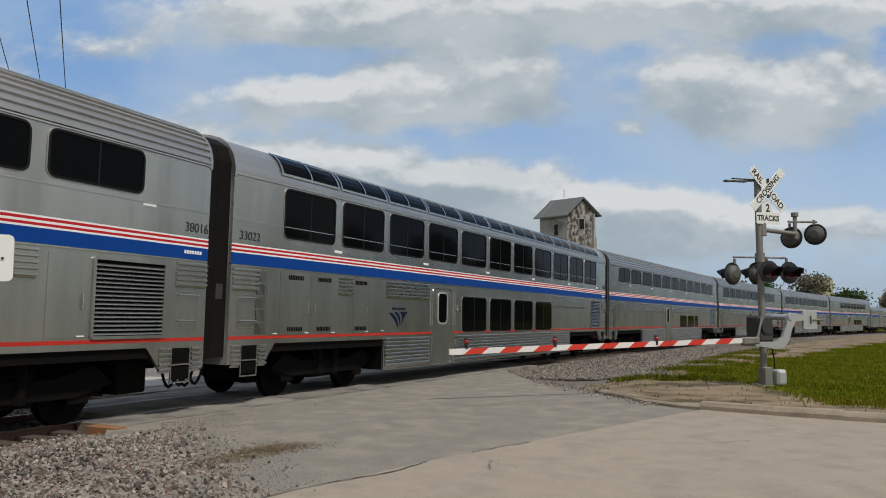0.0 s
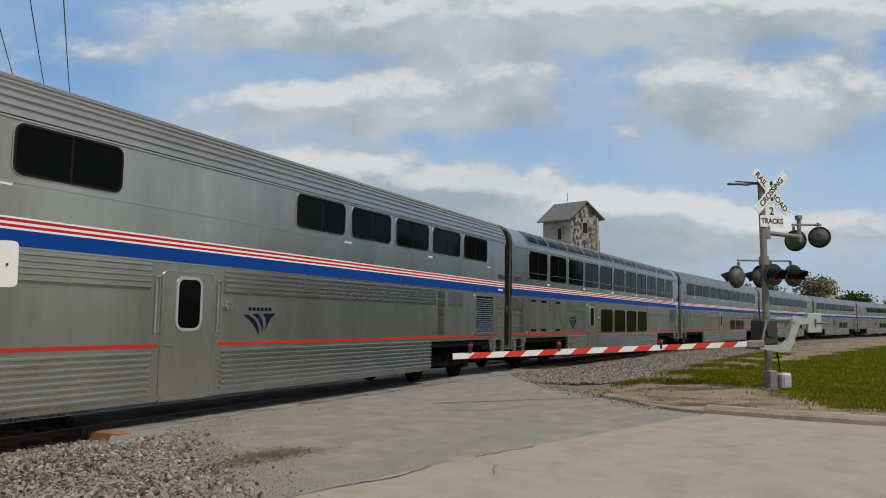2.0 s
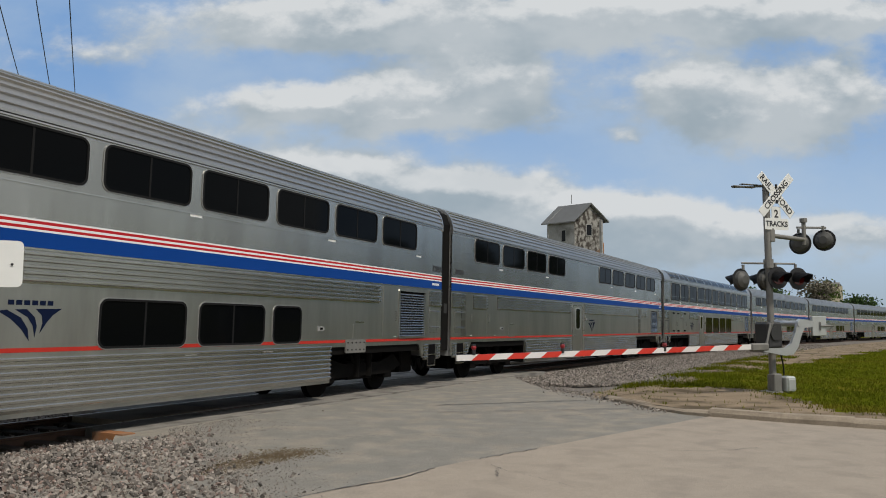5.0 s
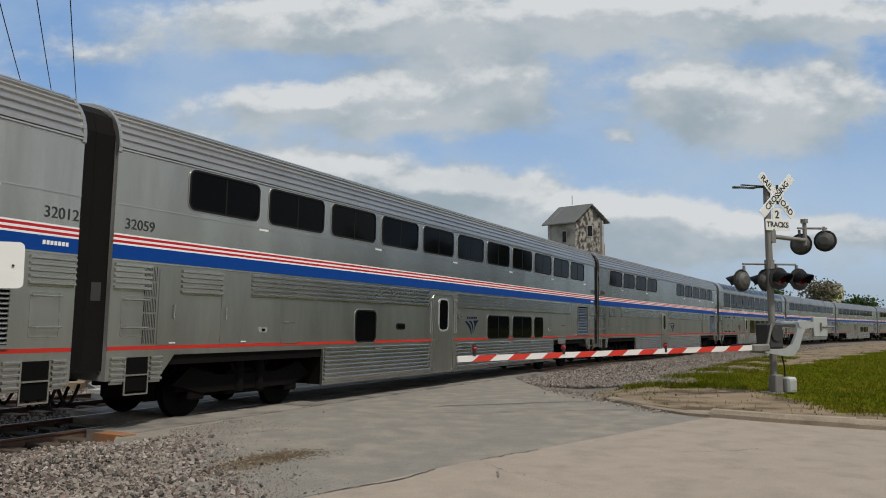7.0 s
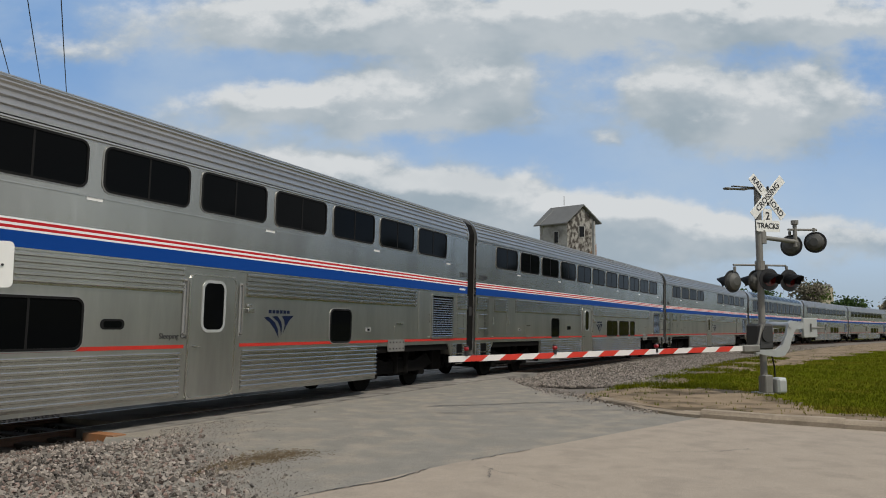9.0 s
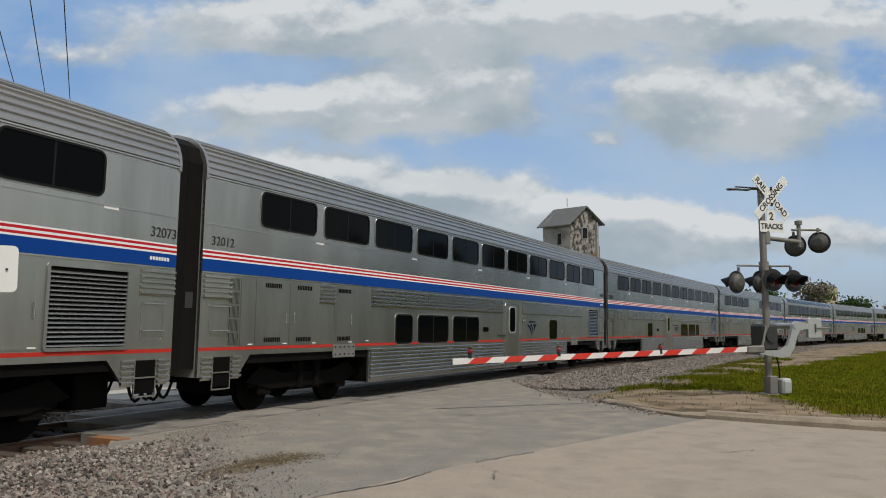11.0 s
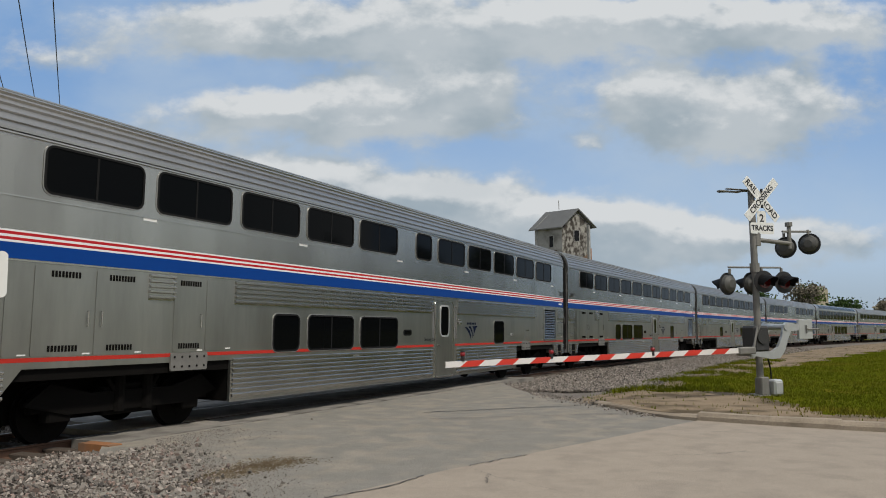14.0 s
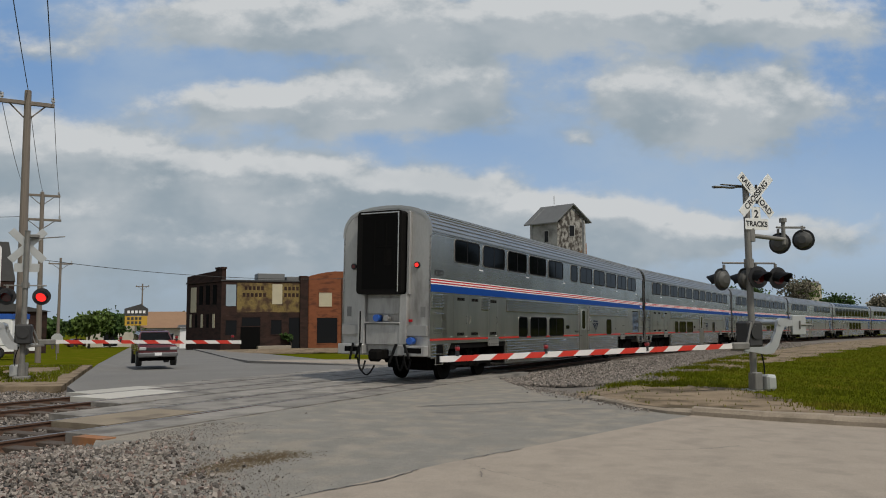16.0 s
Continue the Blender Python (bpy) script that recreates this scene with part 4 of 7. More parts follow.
def emblem(car, x):
    """The operator's mark as plain curved bars under a line of bars."""
    x = K(x)
    bars = ([(0.0, 0.10), (0.14, 0.06), (0.36, 0.30), (0.47, 0.62), (0.50, 1.0), (0.37, 0.64), (0.20, 0.33)],
            [(0.26, 0.05), (0.44, 0.03), (0.57, 0.27), (0.61, 0.55), (0.585, 0.90), (0.55, 0.55), (0.46, 0.28)],
            [(0.58, 0.02), (1.0, 0.0), (0.86, 0.20), (0.76, 0.45), (0.66, 0.78), (0.70, 0.45), (0.68, 0.22)])
    for pts in bars:
        part("emblem_bar", outline(B(), [(x - 0.47 + 0.94 * u, 1.86 - 0.44 * v) for u, v in pts], -0.004, "y", Y0), NAVY, car, "navy curved emblem bar")
    for k in range(6):
        xx = x - 0.33 + 0.115 * k
        part("word_bar", box(B(), xx, xx + 0.085, Y0 - 0.004, Y0, 1.90, 1.965), NAVY, car)


def numbers(car, text):
    letters(text, 0.235, INK, car, side_pose(-12.12, 3.24), "car_number", "black car number")
    letters(text, 0.235, INK, car, side_pose(12.30, 3.24), "car_number", "black car number")
    for k in range(7):
        xx = 12.02 + 0.062 * k
        part("word_bar", box(B(), xx, xx + 0.045, Y0 - 0.009, Y0 - 0.004, 2.78, 2.84), WHITE, car)


def upper_windows(car, xs, width=1.73, z0=3.68, z1=4.33):
    for i, x in enumerate(xs):
        window(car, x, x + width, z0, z1, sticker=i % 2 == 0)


def pitch_xs(a, b):
    return [-11.11 + 2.076 * i for i in range(a, b)]


def lower_skirt(car, spans):
    spans = [(a if a == -7.18 else K(a), c if c == 7.18 else K(c)) for a, c in spans]
    for x0, x1 in spans:
        part("corrugation", fluting(x0, x1, 0.46, 1.20, 0.088), STEEL_RIB, car, "fluted stainless lower skirt")


def upper_flutes(car, spans):
    spans = [(K(a), K(c)) for a, c in spans]
    for x0, x1 in spans:
        part("corrugation", fluting(x0, x1, 2.19, 2.63, 0.085), STEEL_RIB, car, "fluted stainless panel")


def small_fittings(car, spots):
    spots = [(k, K(x)) for k, x in spots]
    for kind, x in spots:
        if kind == "oval":
            part("vent_slot", outline(B(), rounded(x - 0.22, x + 0.22, 1.58, 1.74, 0.075), -0.01, "y", Y0), RUBBER, car)
            part("slot_glass", outline(B(), rounded(x - 0.17, x + 0.17, 1.61, 1.71, 0.045), -0.004, "y", Y0 - 0.010), TINT, car)
        elif kind == "hatch":
            h = part("hatch", plate(x - 0.26, x + 0.26, 1.31, 1.68, 0.014), STEEL_LOW, car)
            part("label_plate", box(B(), x - 0.18, x + 0.18, Y0 - 0.02, Y0, 1.72, 1.745), STEEL_RIB, h)
        elif kind == "plate":
            p = part("bolted_plate", plate(x - 0.42, x + 0.42, 1.03, 1.33, 0.03), GALV, car)
            bm = B()
            for i in range(5):
                for z in (1.10, 1.26):
                    rod(bm, (x - 0.34 + 0.17 * i, Y0 - 0.03, z), (x - 0.34 + 0.17 * i, Y0 - 0.04, z), 0.02, seg=6)
            part("bolt_pattern", bm, BLACK, p)
        elif kind == "port":
            part("port", outline(B(), rounded(x - 0.12, x + 0.12, 1.53, 1.63, 0.02), -0.015, "y", Y0), PLATE_GREY, car)
            part("port_hole", outline(B(), rounded(x - 0.04, x + 0.06, 1.555, 1.605, 0.01), -0.004, "y", Y0 - 0.015), SHADOW_IN, car)


def equipment_bay(car):
    """Doors and vents over the rear truck of the newer sleeping cars and the lounge."""
    ladder_grille(car, -11.90, -11.64)
    hatch(car, -11.62, -11.20, 1.34, 2.63)
    hatch(car, -11.20, -10.17, 1.34, 2.63, 1, True)
    hatch(car, -10.17, -9.20, 1.34, 2.63, -1, True)
    part("corrugation", fluting(-9.18, -8.63, 2.20, 2.63, 0.085), STEEL_RIB, car)
    hatch(car, -8.60, -7.84, 1.34, 2.63, 1, True)
    hatch(car, -7.84, -7.13, 1.36, 2.63)


def old_bay(car):
    """Doors and vents over the rear truck of the other cars."""
    ladder_grille(car, -11.98, -11.72)
    hatch(car, -11.70, -11.24, 1.34, 2.60, 1)
    part("corrugation", fluting(-11.22, -10.26, 2.17, 2.60, 0.085), STEEL_RIB, car)
    hatch(car, -10.26, -9.52, 1.34, 2.60, -1)


def front_bay(car):
    grille(car, 10.54, 11.98)
    hatch(car, 9.72, 10.46, 1.36, 2.62, 1)
    small_fittings(car, [("hatch", 8.66), ("plate", 8.5), ("port", 7.1)])


def sleeper_new(name, number, label, narrow):
    car = shell(name, label)
    if narrow:
        upper_windows(car, pitch_xs(0, 5))
        window(car, 0.02, 0.86, 3.68, 4.33, False)
        upper_windows(car, pitch_xs(6, 11))
    else:
        upper_windows(car, pitch_xs(0, 11))
    window(car, -5.93, -5.12, 1.32, 2.01, False)
    for x in (-4.77, -2.70):
        window(car, x, x + 1.71, 1.32, 2.01, True, sticker=True)
    window(car, 5.50, 6.31, 1.32, 2.01, False, sticker=True)
    equipment_bay(car)
    side_door(car, 1.18, 2.32)
    upper_flutes(car, [(-7.10, 1.0), (2.62, 9.55)])
    lower_skirt(car, [(-7.18, 0.98), (2.55, 7.18)])
    red_line(car, [(-12.6, 1.08), (2.50, 12.6)])
    front_bay(car)
    small_fittings(car, [("oval", -0.42), ("plate", -8.2)])
    emblem(car, 3.66)
    letters("Sleeping Car", 0.13, INK, car, side_pose(0.66, 1.47), "car_lettering", "small black lettering")
    numbers(car, number)
    return car


def sleeper_old(name, number, label):
    car = shell(name, label)
    upper_windows(car, pitch_xs(0, 11))
    old_bay(car)
    window(car, -5.93, -5.10, 1.32, 2.01, False, sticker=True)
    for x in (1.42, 3.48):
        window(car, x, x + 1.70, 1.32, 2.00, True, sticker=True)
    window(car, 5.50, 6.36, 1.32, 2.0, False)
    side_door(car, -2.17, -1.02)
    upper_flutes(car, [(-9.48, -2.45), (-0.75, 9.55)])
    lower_skirt(car, [(-7.18, -2.40), (-0.78, 7.18)])
    red_line(car, [(-12.6, -2.26), (-0.84, 12.6)])
    front_bay(car)
    small_fittings(car, [("hatch", -8.3), ("port", -9.1), ("oval", -3.9)])
    emblem(car, 0.28)
    numbers(car, number)
    return car


def diner(name, number, label):
    car = shell(name, label)
    upper_windows(car, pitch_xs(0, 4) + pitch_xs(6, 11))
    old_bay(car)
    side_door(car, -2.17, -1.02)
    upper_flutes(car, [(-9.48, -2.45), (-0.75, 7.8), (8.55, 9.55)])
    lower_skirt(car, [(-7.18, -2.40), (-0.78, 7.18)])
    red_line(car, [(-12.6, -2.26), (-0.84, 12.6)])
    grille(car, 10.54, 11.98)
    hatch(car, 9.72, 10.46, 1.36, 2.62, 1)
    ladder_grille(car, 7.95, 8.35)
    small_fittings(car, [("hatch", -8.3), ("port", -9.1)])
    emblem(car, 0.28)
    numbers(car, number)
    return car


def lounge(name, number, label):
    car = shell(name, label, ribbed=False)
    for i in range(11):
        x = -11.11 + 2.076 * i
        window(car, x, x + 1.73, 3.34, 4.32, True, sticker=i % 2 == 0)
        # curved roof lights on the shoulder
        prof = [(-(y + 0.012), z + 0.012) for y, z in ROOF if 4.60 < z < 5.13]
        for sgn in (1, -1):
            bm = B()
            pr = [(sgn * p[0], p[1]) for p in prof]
            extruded(bm, pr, x - 0.10, x + 1.83)
            rl = part("roof_light", bm, TINT, car, "curved dark roof light")
            bm = B()
            pr2 = [(sgn * (p[0] - 0.012), p[1] + 0.012) for p in prof]
            for xa, xb in ((x - 0.14, x - 0.08), (x + 0.84, x + 0.89), (x + 1.81, x + 1.87)):
                extruded(bm, pr2, xa, xb)
            box(bm, x - 0.14, x + 1.87, min(sgn * -1.56, sgn * -1.53), max(sgn * -1.56, sgn * -1.53), 4.60, 4.65)
            part("roof_light_frame", bm, STEEL_RIB, rl)
    for i in range(4):
        x = -2.72 + 2.076 * i
        window(car, x, x + 1.71, 1.33, 2.33, True, sticker=i % 2 == 0)
    equipment_bay(car)
    side_door(car, -4.58, -3.46)
    upper_flutes(car, [(-7.10, -4.85), (5.4, 9.55)])
    lower_skirt(car, [(-7.18, -4.80), (-3.2, 7.18)])
    red_line(car, [(-12.6, -4.66), (-3.30, 12.6)])
    grille(car, 10.54, 11.98)
    hatch(car, 9.72, 10.46, 1.36, 2.62, 1)
    emblem(car, -6.45)
    numbers(car, number)
    return car


def coach(name, label, first=0, last=11):
    car = shell(name, label)
    upper_windows(car, pitch_xs(first, last))
    old_bay(car)
    for x in (1.42, 3.48):
        window(car, x, x + 1.70, 1.32, 2.00, True)
    window(car, 5.50, 6.36, 1.32, 2.0, False)
    side_door(car, -2.17, -1.02)
    upper_flutes(car, [(-9.48, -2.45), (-0.75, 9.55)])
    lower_skirt(car, [(-7.18, -2.40), (-0.78, 7.18)])
    red_line(car, [(-12.6, -2.26), (-0.84, 12.6)])
    grille(car, 10.54, 11.98)
    return car


def baggage(name, label):
    """A lower single-level car."""
    car = thing(name, label, "train car", group="cars of the passenger train")
    H = HALF
    pts = [(-H, 0.9), (-H, 3.5), (H, 3.5), (H, 0.9)]
    part("side_wall", outline(B(), pts, 0.06, "y", Y0), STEEL, car)
    part("side_wall", outline(B(), pts, -0.06, "y", -Y0), STEEL, car)
    prof = [Vector((p.x, 3.5 + (p.y - 4.36) * 0.75)) for p in roof_profile(True)]
    part("roof", extruded(B(), prof, -H, H), STEEL_ROOF, car)
    end = [(-1.55, 0.9)] + [(p.x * 0.998, 3.5 + (p.y - 4.36) * 0.75) for p in roof_profile(False)] + [(1.55, 0.9)]
    for x, d in ((-H, 0.06), (H, -0.06)):
        part("end_wall", outline(B(), end, d, "x", x), STEEL_END, car)
    part("floor_pan", box(B(), -H + 0.1, H - 0.1, -1.5, 1.5, 0.6, 1.0), BLACK, car)
    for nm, z0, z1, m in (("blue_stripe", 2.6, 2.85, BLUE), ("white_stripe", 2.85, 2.9, WHITE), ("red_stripe", 2.9, 2.96, RED)):
        part(nm, box(B(), -H, H, Y0 - 0.005, Y0, z0, z1), m, car)
    for x in (-6, 6):
        part("sliding_door", plate(x - 1.2, x + 1.2, 1.0, 3.2, 0.03), STEEL_LOW, car)
    part("corrugation", fluting(-H, H, 1.0, 1.9, 0.09), STEEL_RIB, car)
    for x in (-9.07, 9.07):
        truck(car, x, WHEELS_OF.setdefault(name + car.name, []))
    return car


def rear_end(car):
    """The open rear end of the last car: gangway doorway, lights, buffer gear, hoses."""
    x = -HALF
    fr = part("rear_gangway_frame", outline(B(), rounded(-0.74, 0.82, 2.60, 5.08, 0.12), -0.34, "x", x), DIAPH, car, "black rubber gangway frame")
    # no hollow here: a thin plate carries the gangway's inner shade as colour
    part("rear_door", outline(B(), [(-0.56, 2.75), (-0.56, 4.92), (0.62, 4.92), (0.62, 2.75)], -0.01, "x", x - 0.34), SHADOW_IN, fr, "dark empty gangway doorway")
    bm = B()
    box(bm, x - 0.37, x - 0.34, -0.66, -0.62, 2.66, 5.02, 0.01)
    box(bm, x - 0.37, x - 0.34, -0.66, 0.70, 4.99, 5.03, 0.01)
    part("gangway_rim", bm, STEEL_RIB, fr)
    bm = B()
    for y, z0, z1 in ((-0.22, 3.5, 4.7), (0.18, 3.2, 4.8)):
        box(bm, x - 0.358, x - 0.351, y - 0.02, y + 0.02, z0, z1)
    box(bm, x - 0.358, x - 0.351, -0.45, 0.20, 4.0, 4.03)
    box(bm, x - 0.358, x - 0.351, -0.42, -0.16, 3.45, 3.92)
    part("door_bar", bm, BLACK, fr)
    for y in (-0.72, 0.74):
        part("end_post", box(B(), x - 0.16, x, y - 0.12, y + 0.12, 1.10, 2.60, 0.01), STEEL_END, car, "grey steel end post")
    part("end_strip", box(B(), x - 0.12, x, -0.90, -0.80, 2.6, 5.05, 0.01), STEEL_END, car, "upright grey steel strip")
    bm = B()
    box(bm, x - 0.05, x, -0.62, 0.60, 2.02, 2.50, 0.01)
    box(bm, x - 0.20, x, -0.62, 0.60, 1.74, 1.78, 0.01)
    box(bm, x - 0.12, x, -0.60, 0.58, 1.12, 1.72, 0.01)
    part("end_shelf", bm, STEEL_END, car)
    for y, z in ((-1.10, 3.46), (1.14, 3.46)):
        bm = B()
        rod(bm, (x, y, z), (x - 0.05, y, z), 0.095, seg=16)
        tl = part("tail_lamp", bm, BLACKPAINT, car)
        bm = B()
        rod(bm, (x - 0.05, y, z), (x - 0.065, y, z), 0.062, seg=16)
        part("lens", bm, LIT if y < 0 else LENSRED, tl, "red tail lamp lens")
    for y in (-1.05, 1.05):
        part("end_notice", box(B(), x - 0.006, x, y - 0.34 if y < 0 else y + 0.16, y - 0.18 if y < 0 else y + 0.32, 1.94, 2.24), GREYBOX, car)
        part("red_reflector", box(B(), x - 0.02, x, y * 0.80 - 0.12, y * 0.80 + 0.10, 1.80, 1.87), RED, car)
        bm = B()
        outline(bm, [(y - 0.42, 1.40), (y - 0.42, 1.70), (y + 0.42, 1.70), (y + 0.42, 1.40)], -0.10, "x", x)
        part("end_box", bm, PLATE_GREY, car)
        bm = B()
        box(bm, x - 0.25, x, y - 0.46, y + 0.46, 0.82, 1.12, 0.02)
        ep = part("end_step", bm, STEEL_END, car, "grey steel end step")
        # shade of the gap, laid on as a thin dark plate
        part("step_gap", box(B(), x - 0.256, x - 0.251, y - 0.36, y + 0.2, 0.90, 1.05), SHADOW_IN, ep)
    for y, z in ((0.16, 1.90), (-1.0, 1.25)):
        bm = B()
        rod(bm, (x - 0.02, y, z), (x - 0.24, y, z), 0.105, seg=14)
        part("blue_connector", bm, HOSE_BLUE, car, "blue plastic cable connector")
    bm = B()
    rod(bm, (x - 0.02, -0.16, 1.90), (x - 0.2, -0.16, 1.90), 0.09, seg=14)
    part("grey_connector", bm, PLATE_GREY, car)
    for y0, drop, sw in ((-0.62, 0.62, 0.25), (-0.85, 0.45, -0.2), (0.62, 0.5, 0.2), (0.9, 0.55, 0.12)):
        pts = [Vector((x - 0.30, y0 + sw * math.sin(3.0 * t), 1.15 - drop * math.sin(math.pi * t) * 0.9)) for t in np.linspace(0, 1, 12)]
        part("hose", tube(B(), pts, 0.032, 6), RUBBER, car, "hanging black rubber hose")
    bm = B()
    pts = [Vector((x - 0.38, 0.62, 2.1 - 1.55 * t)) for t in np.linspace(0, 1, 6)] + [Vector((x - 0.40, 0.62 - 0.55 * t, 0.52 - 0.28 * math.sin(math.pi * t))) for t in np.linspace(0, 1, 10)]
    tube(bm, pts, 0.026, 6)
    part("safety_cable", bm, RUBBER, car)
    bm = B()
    box(bm, x - 0.40, x - 0.05, -0.14, 0.14, 0.70, 0.98, 0.04)
    box(bm, x - 0.58, x - 0.34, -0.20, 0.22, 0.64, 1.00, 0.08)
    part("coupler_head", bm, BLACK, car)


CARS = []


def build_train():
    c = sleeper_new("last_sleeping_car", "32073", "stainless two-level sleeping car with dark open gangway at its rear", True)
    rear_end(c)
    CARS.append((-4, c))
    CARS.append((-3, sleeper_new("sleeping_car", "32012", "stainless two-level sleeping car with fluted lower panels", False)))
    CARS.append((-2, sleeper_old("sleeping_car", "32059", "stainless two-level sleeping car with a small lower window")))
    CARS.append((-1, diner("dining_car", "38016", "stainless two-level dining car with a plain blank upper section")))
    CARS.append((0, lounge("lounge_car", "33022", "stainless lounge car with tall windows and curved roof lights")))
    CARS.append((1, coach("coach", "stainless two-level passenger coach with striped side")))
    CARS.append((2, coach("coach", "stainless two-level passenger coach with striped side", 0, 10)))
    CARS.append((3, coach("coach", "stainless two-level passenger coach with striped side")))
    CARS.append((4, coach("crew_sleeping_car", "stainless two-level crew car with fewer windows", 2, 10)))
    CARS.append((5, baggage("baggage_car", "low single-level stainless baggage car with fluted sides")))


# ---------------- movement ----------------
S_T = [0, 1.5, 3.5, 7, 11, 12.5, 14.5, 16]
S_V = [-10.38, -0.13, 13.82, 38.58, 66.51, 77.30, 91.43, 101.90]


def run(t):
    """How far the train has come along the track at t seconds: a smooth curve through the known places."""
    v = [7.0] * len(S_T)
    for i in range(1, len(S_T) - 1):
        v[i] = (S_V[i + 1] - S_V[i - 1]) / (S_T[i + 1] - S_T[i - 1])
    i = max(k for k in range(len(S_T) - 1) if S_T[k] <= t + 1e-9)
    h = S_T[i + 1] - S_T[i]
    u = (t - S_T[i]) / h
    return ((2 * u ** 3 - 3 * u ** 2 + 1) * S_V[i] + (u ** 3 - 2 * u ** 2 + u) * h * v[i]
            + (-2 * u ** 3 + 3 * u ** 2) * S_V[i + 1] + (u ** 3 - u ** 2) * h * v[i + 1])


def car_pose(j, t):
    s = run(t) + (j + 0.5) * L_CAR
    a, b = track(s - 9.07), track(s + 9.07)
    d = b - a
    o = (a + b) / 2
    return pose(o.x, o.y, o.z, CANT, -math.degrees(math.atan2(d.z, math.hypot(d.x, d.y))), math.degrees(math.atan2(d.y, d.x)))


def motions():
    for j, car in CARS:
        walk(car, [(0.5 * k, car_pose(j, 0.5 * k)) for k in range(33)])
    rows_t = [k / 15 for k in range(241)]
    for j, car in CARS[:5]:
        for o in list(car.children_recursive):
            if o.name.startswith("wheelset"):
                p = o.matrix_local.translation.copy()
                walk(o, [(t, Matrix.Translation(p) @ Matrix.Rotation((run(t) - S_V[0]) / 0.457, 4, "Y")) for t in rows_t])
    if CLOUDS:
        walk(CLOUDS[0], [(t, pose(0, 0, 0, 0, 0, 3.0 * t / 16)) for t in (0, 4, 8, 12, 16)])


CLOUDS = []


# ---------------- sky backdrop ----------------
def build_sky():
    """A far sheet of sky with drifting clouds; u and v are slopes seen from the crossing."""
    D = 1900.0
    bm = B()
    prev = None
    for k in range(41):
        a = radians(-62 + 124 * k / 40)
        col = [bm.verts.new((D * math.tan(a) if abs(a) < 1.1 else 0, D, z)) for z in (-60, 1700)]
        if prev:
            bm.faces.new((prev[0], col[0], col[1], prev[1]))
        prev = col
    m = bpy.data.materials.new("drifting clouds")
    m.use_nodes = True
    nt = m.node_tree
    nt.nodes.clear()
    N, Lk = nt.nodes.new, nt.links.new

    def M(op, a, b=0.0, clamp=False):
        n = N("ShaderNodeMath")
        n.operation, n.use_clamp = op, clamp
        for i, v in enumerate((a, b)):
            if isinstance(v, (int, float)):
                n.inputs[i].default_value = v
            else:
                Lk(v, n.inputs[i])
        return n.outputs[0]

    def mixc(f, a, b):
        n = N("ShaderNodeMix")
        n.data_type = "RGBA"
        for i, v in ((0, f), (6, a), (7, b)):
            if isinstance(v, tuple):
                n.inputs[i].default_value = (*v, 1)
            elif isinstance(v, (int, float)):
                n.inputs[i].default_value = v
            else:
                Lk(v, n.inputs[i])
        return n.outputs[2]

    def smooth(v, a, b):
        n = N("ShaderNodeMapRange")
        n.interpolation_type = "SMOOTHSTEP"
        Lk(v, n.inputs[0])
        n.inputs[1].default_value, n.inputs[2].default_value = a, b
        return n.outputs[0]

    co = N("ShaderNodeTexCoord")
    sep = N("ShaderNodeSeparateXYZ")
    Lk(co.outputs["Object"], sep.inputs[0])
    u0, v0 = M("DIVIDE", sep.outputs["X"], D), M("DIVIDE", sep.outputs["Z"], D)

    def tex(u, v, scale, det, rough=0.55, off=0.0, squash=1.6):
        c = N("ShaderNodeCombineXYZ")
        Lk(u, c.inputs[0])
        Lk(M("MULTIPLY", v, squash), c.inputs[1])
        c.inputs[2].default_value = off
        n = N("ShaderNodeTexNoise")
        n.inputs["Scale"].default_value, n.inputs["Detail"].default_value, n.inputs["Roughness"].default_value = scale, det, rough
        Lk(c.outputs[0], n.inputs["Vector"])
        return n.outputs["Fac"]

    MASSES = [(0.09, 0.41, 0.50, 0.048, 1.0), (0.44, 0.42, 0.26, 0.032, 0.9), (-0.20, 0.39, 0.14, 0.030, 0.6), (-0.45, 0.362, 0.08, 0.022, 0.55),
              (-0.18, 0.290, 0.15, 0.030, 0.8), (-0.02, 0.302, 0.12, 0.050, 0.85), (0.10, 0.315, 0.085, 0.056, 0.9),
              (0.35, 0.30, 0.10, 0.056, 0.9), (0.47, 0.275, 0.12, 0.060, 1.0), (0.56, 0.315, 0.06, 0.040, 0.7), (0.25, 0.245, 0.03, 0.014, 0.5),
              (-0.60, 0.235, 0.14, 0.040, 0.9), (-0.42, 0.225, 0.13, 0.034, 0.95), (-0.25, 0.195, 0.16, 0.036, 1.0), (-0.06, 0.172, 0.18, 0.040, 1.0),
              (0.13, 0.145, 0.17, 0.040, 1.0), (0.32, 0.128, 0.16, 0.030, 0.9), (0.52, 0.115, 0.16, 0.022, 0.7), (-0.50, 0.125, 0.22, 0.030, 0.75), (-0.30, 0.105, 0.35, 0.030, 0.6), (0.30, 0.09, 0.4, 0.025, 0.5), (-0.10, 0.275, 0.22, 0.03, 0.5), (-0.38, 0.165, 0.30, 0.045, 0.7), (-0.2, 0.06, 0.6, 0.05, 0.6),
              (-0.75, 0.32, 0.2, 0.05, 0.7), (0.85, 0.3, 0.2, 0.07, 0.8), (0.0, 0.55, 0.9, 0.06, 0.7)]

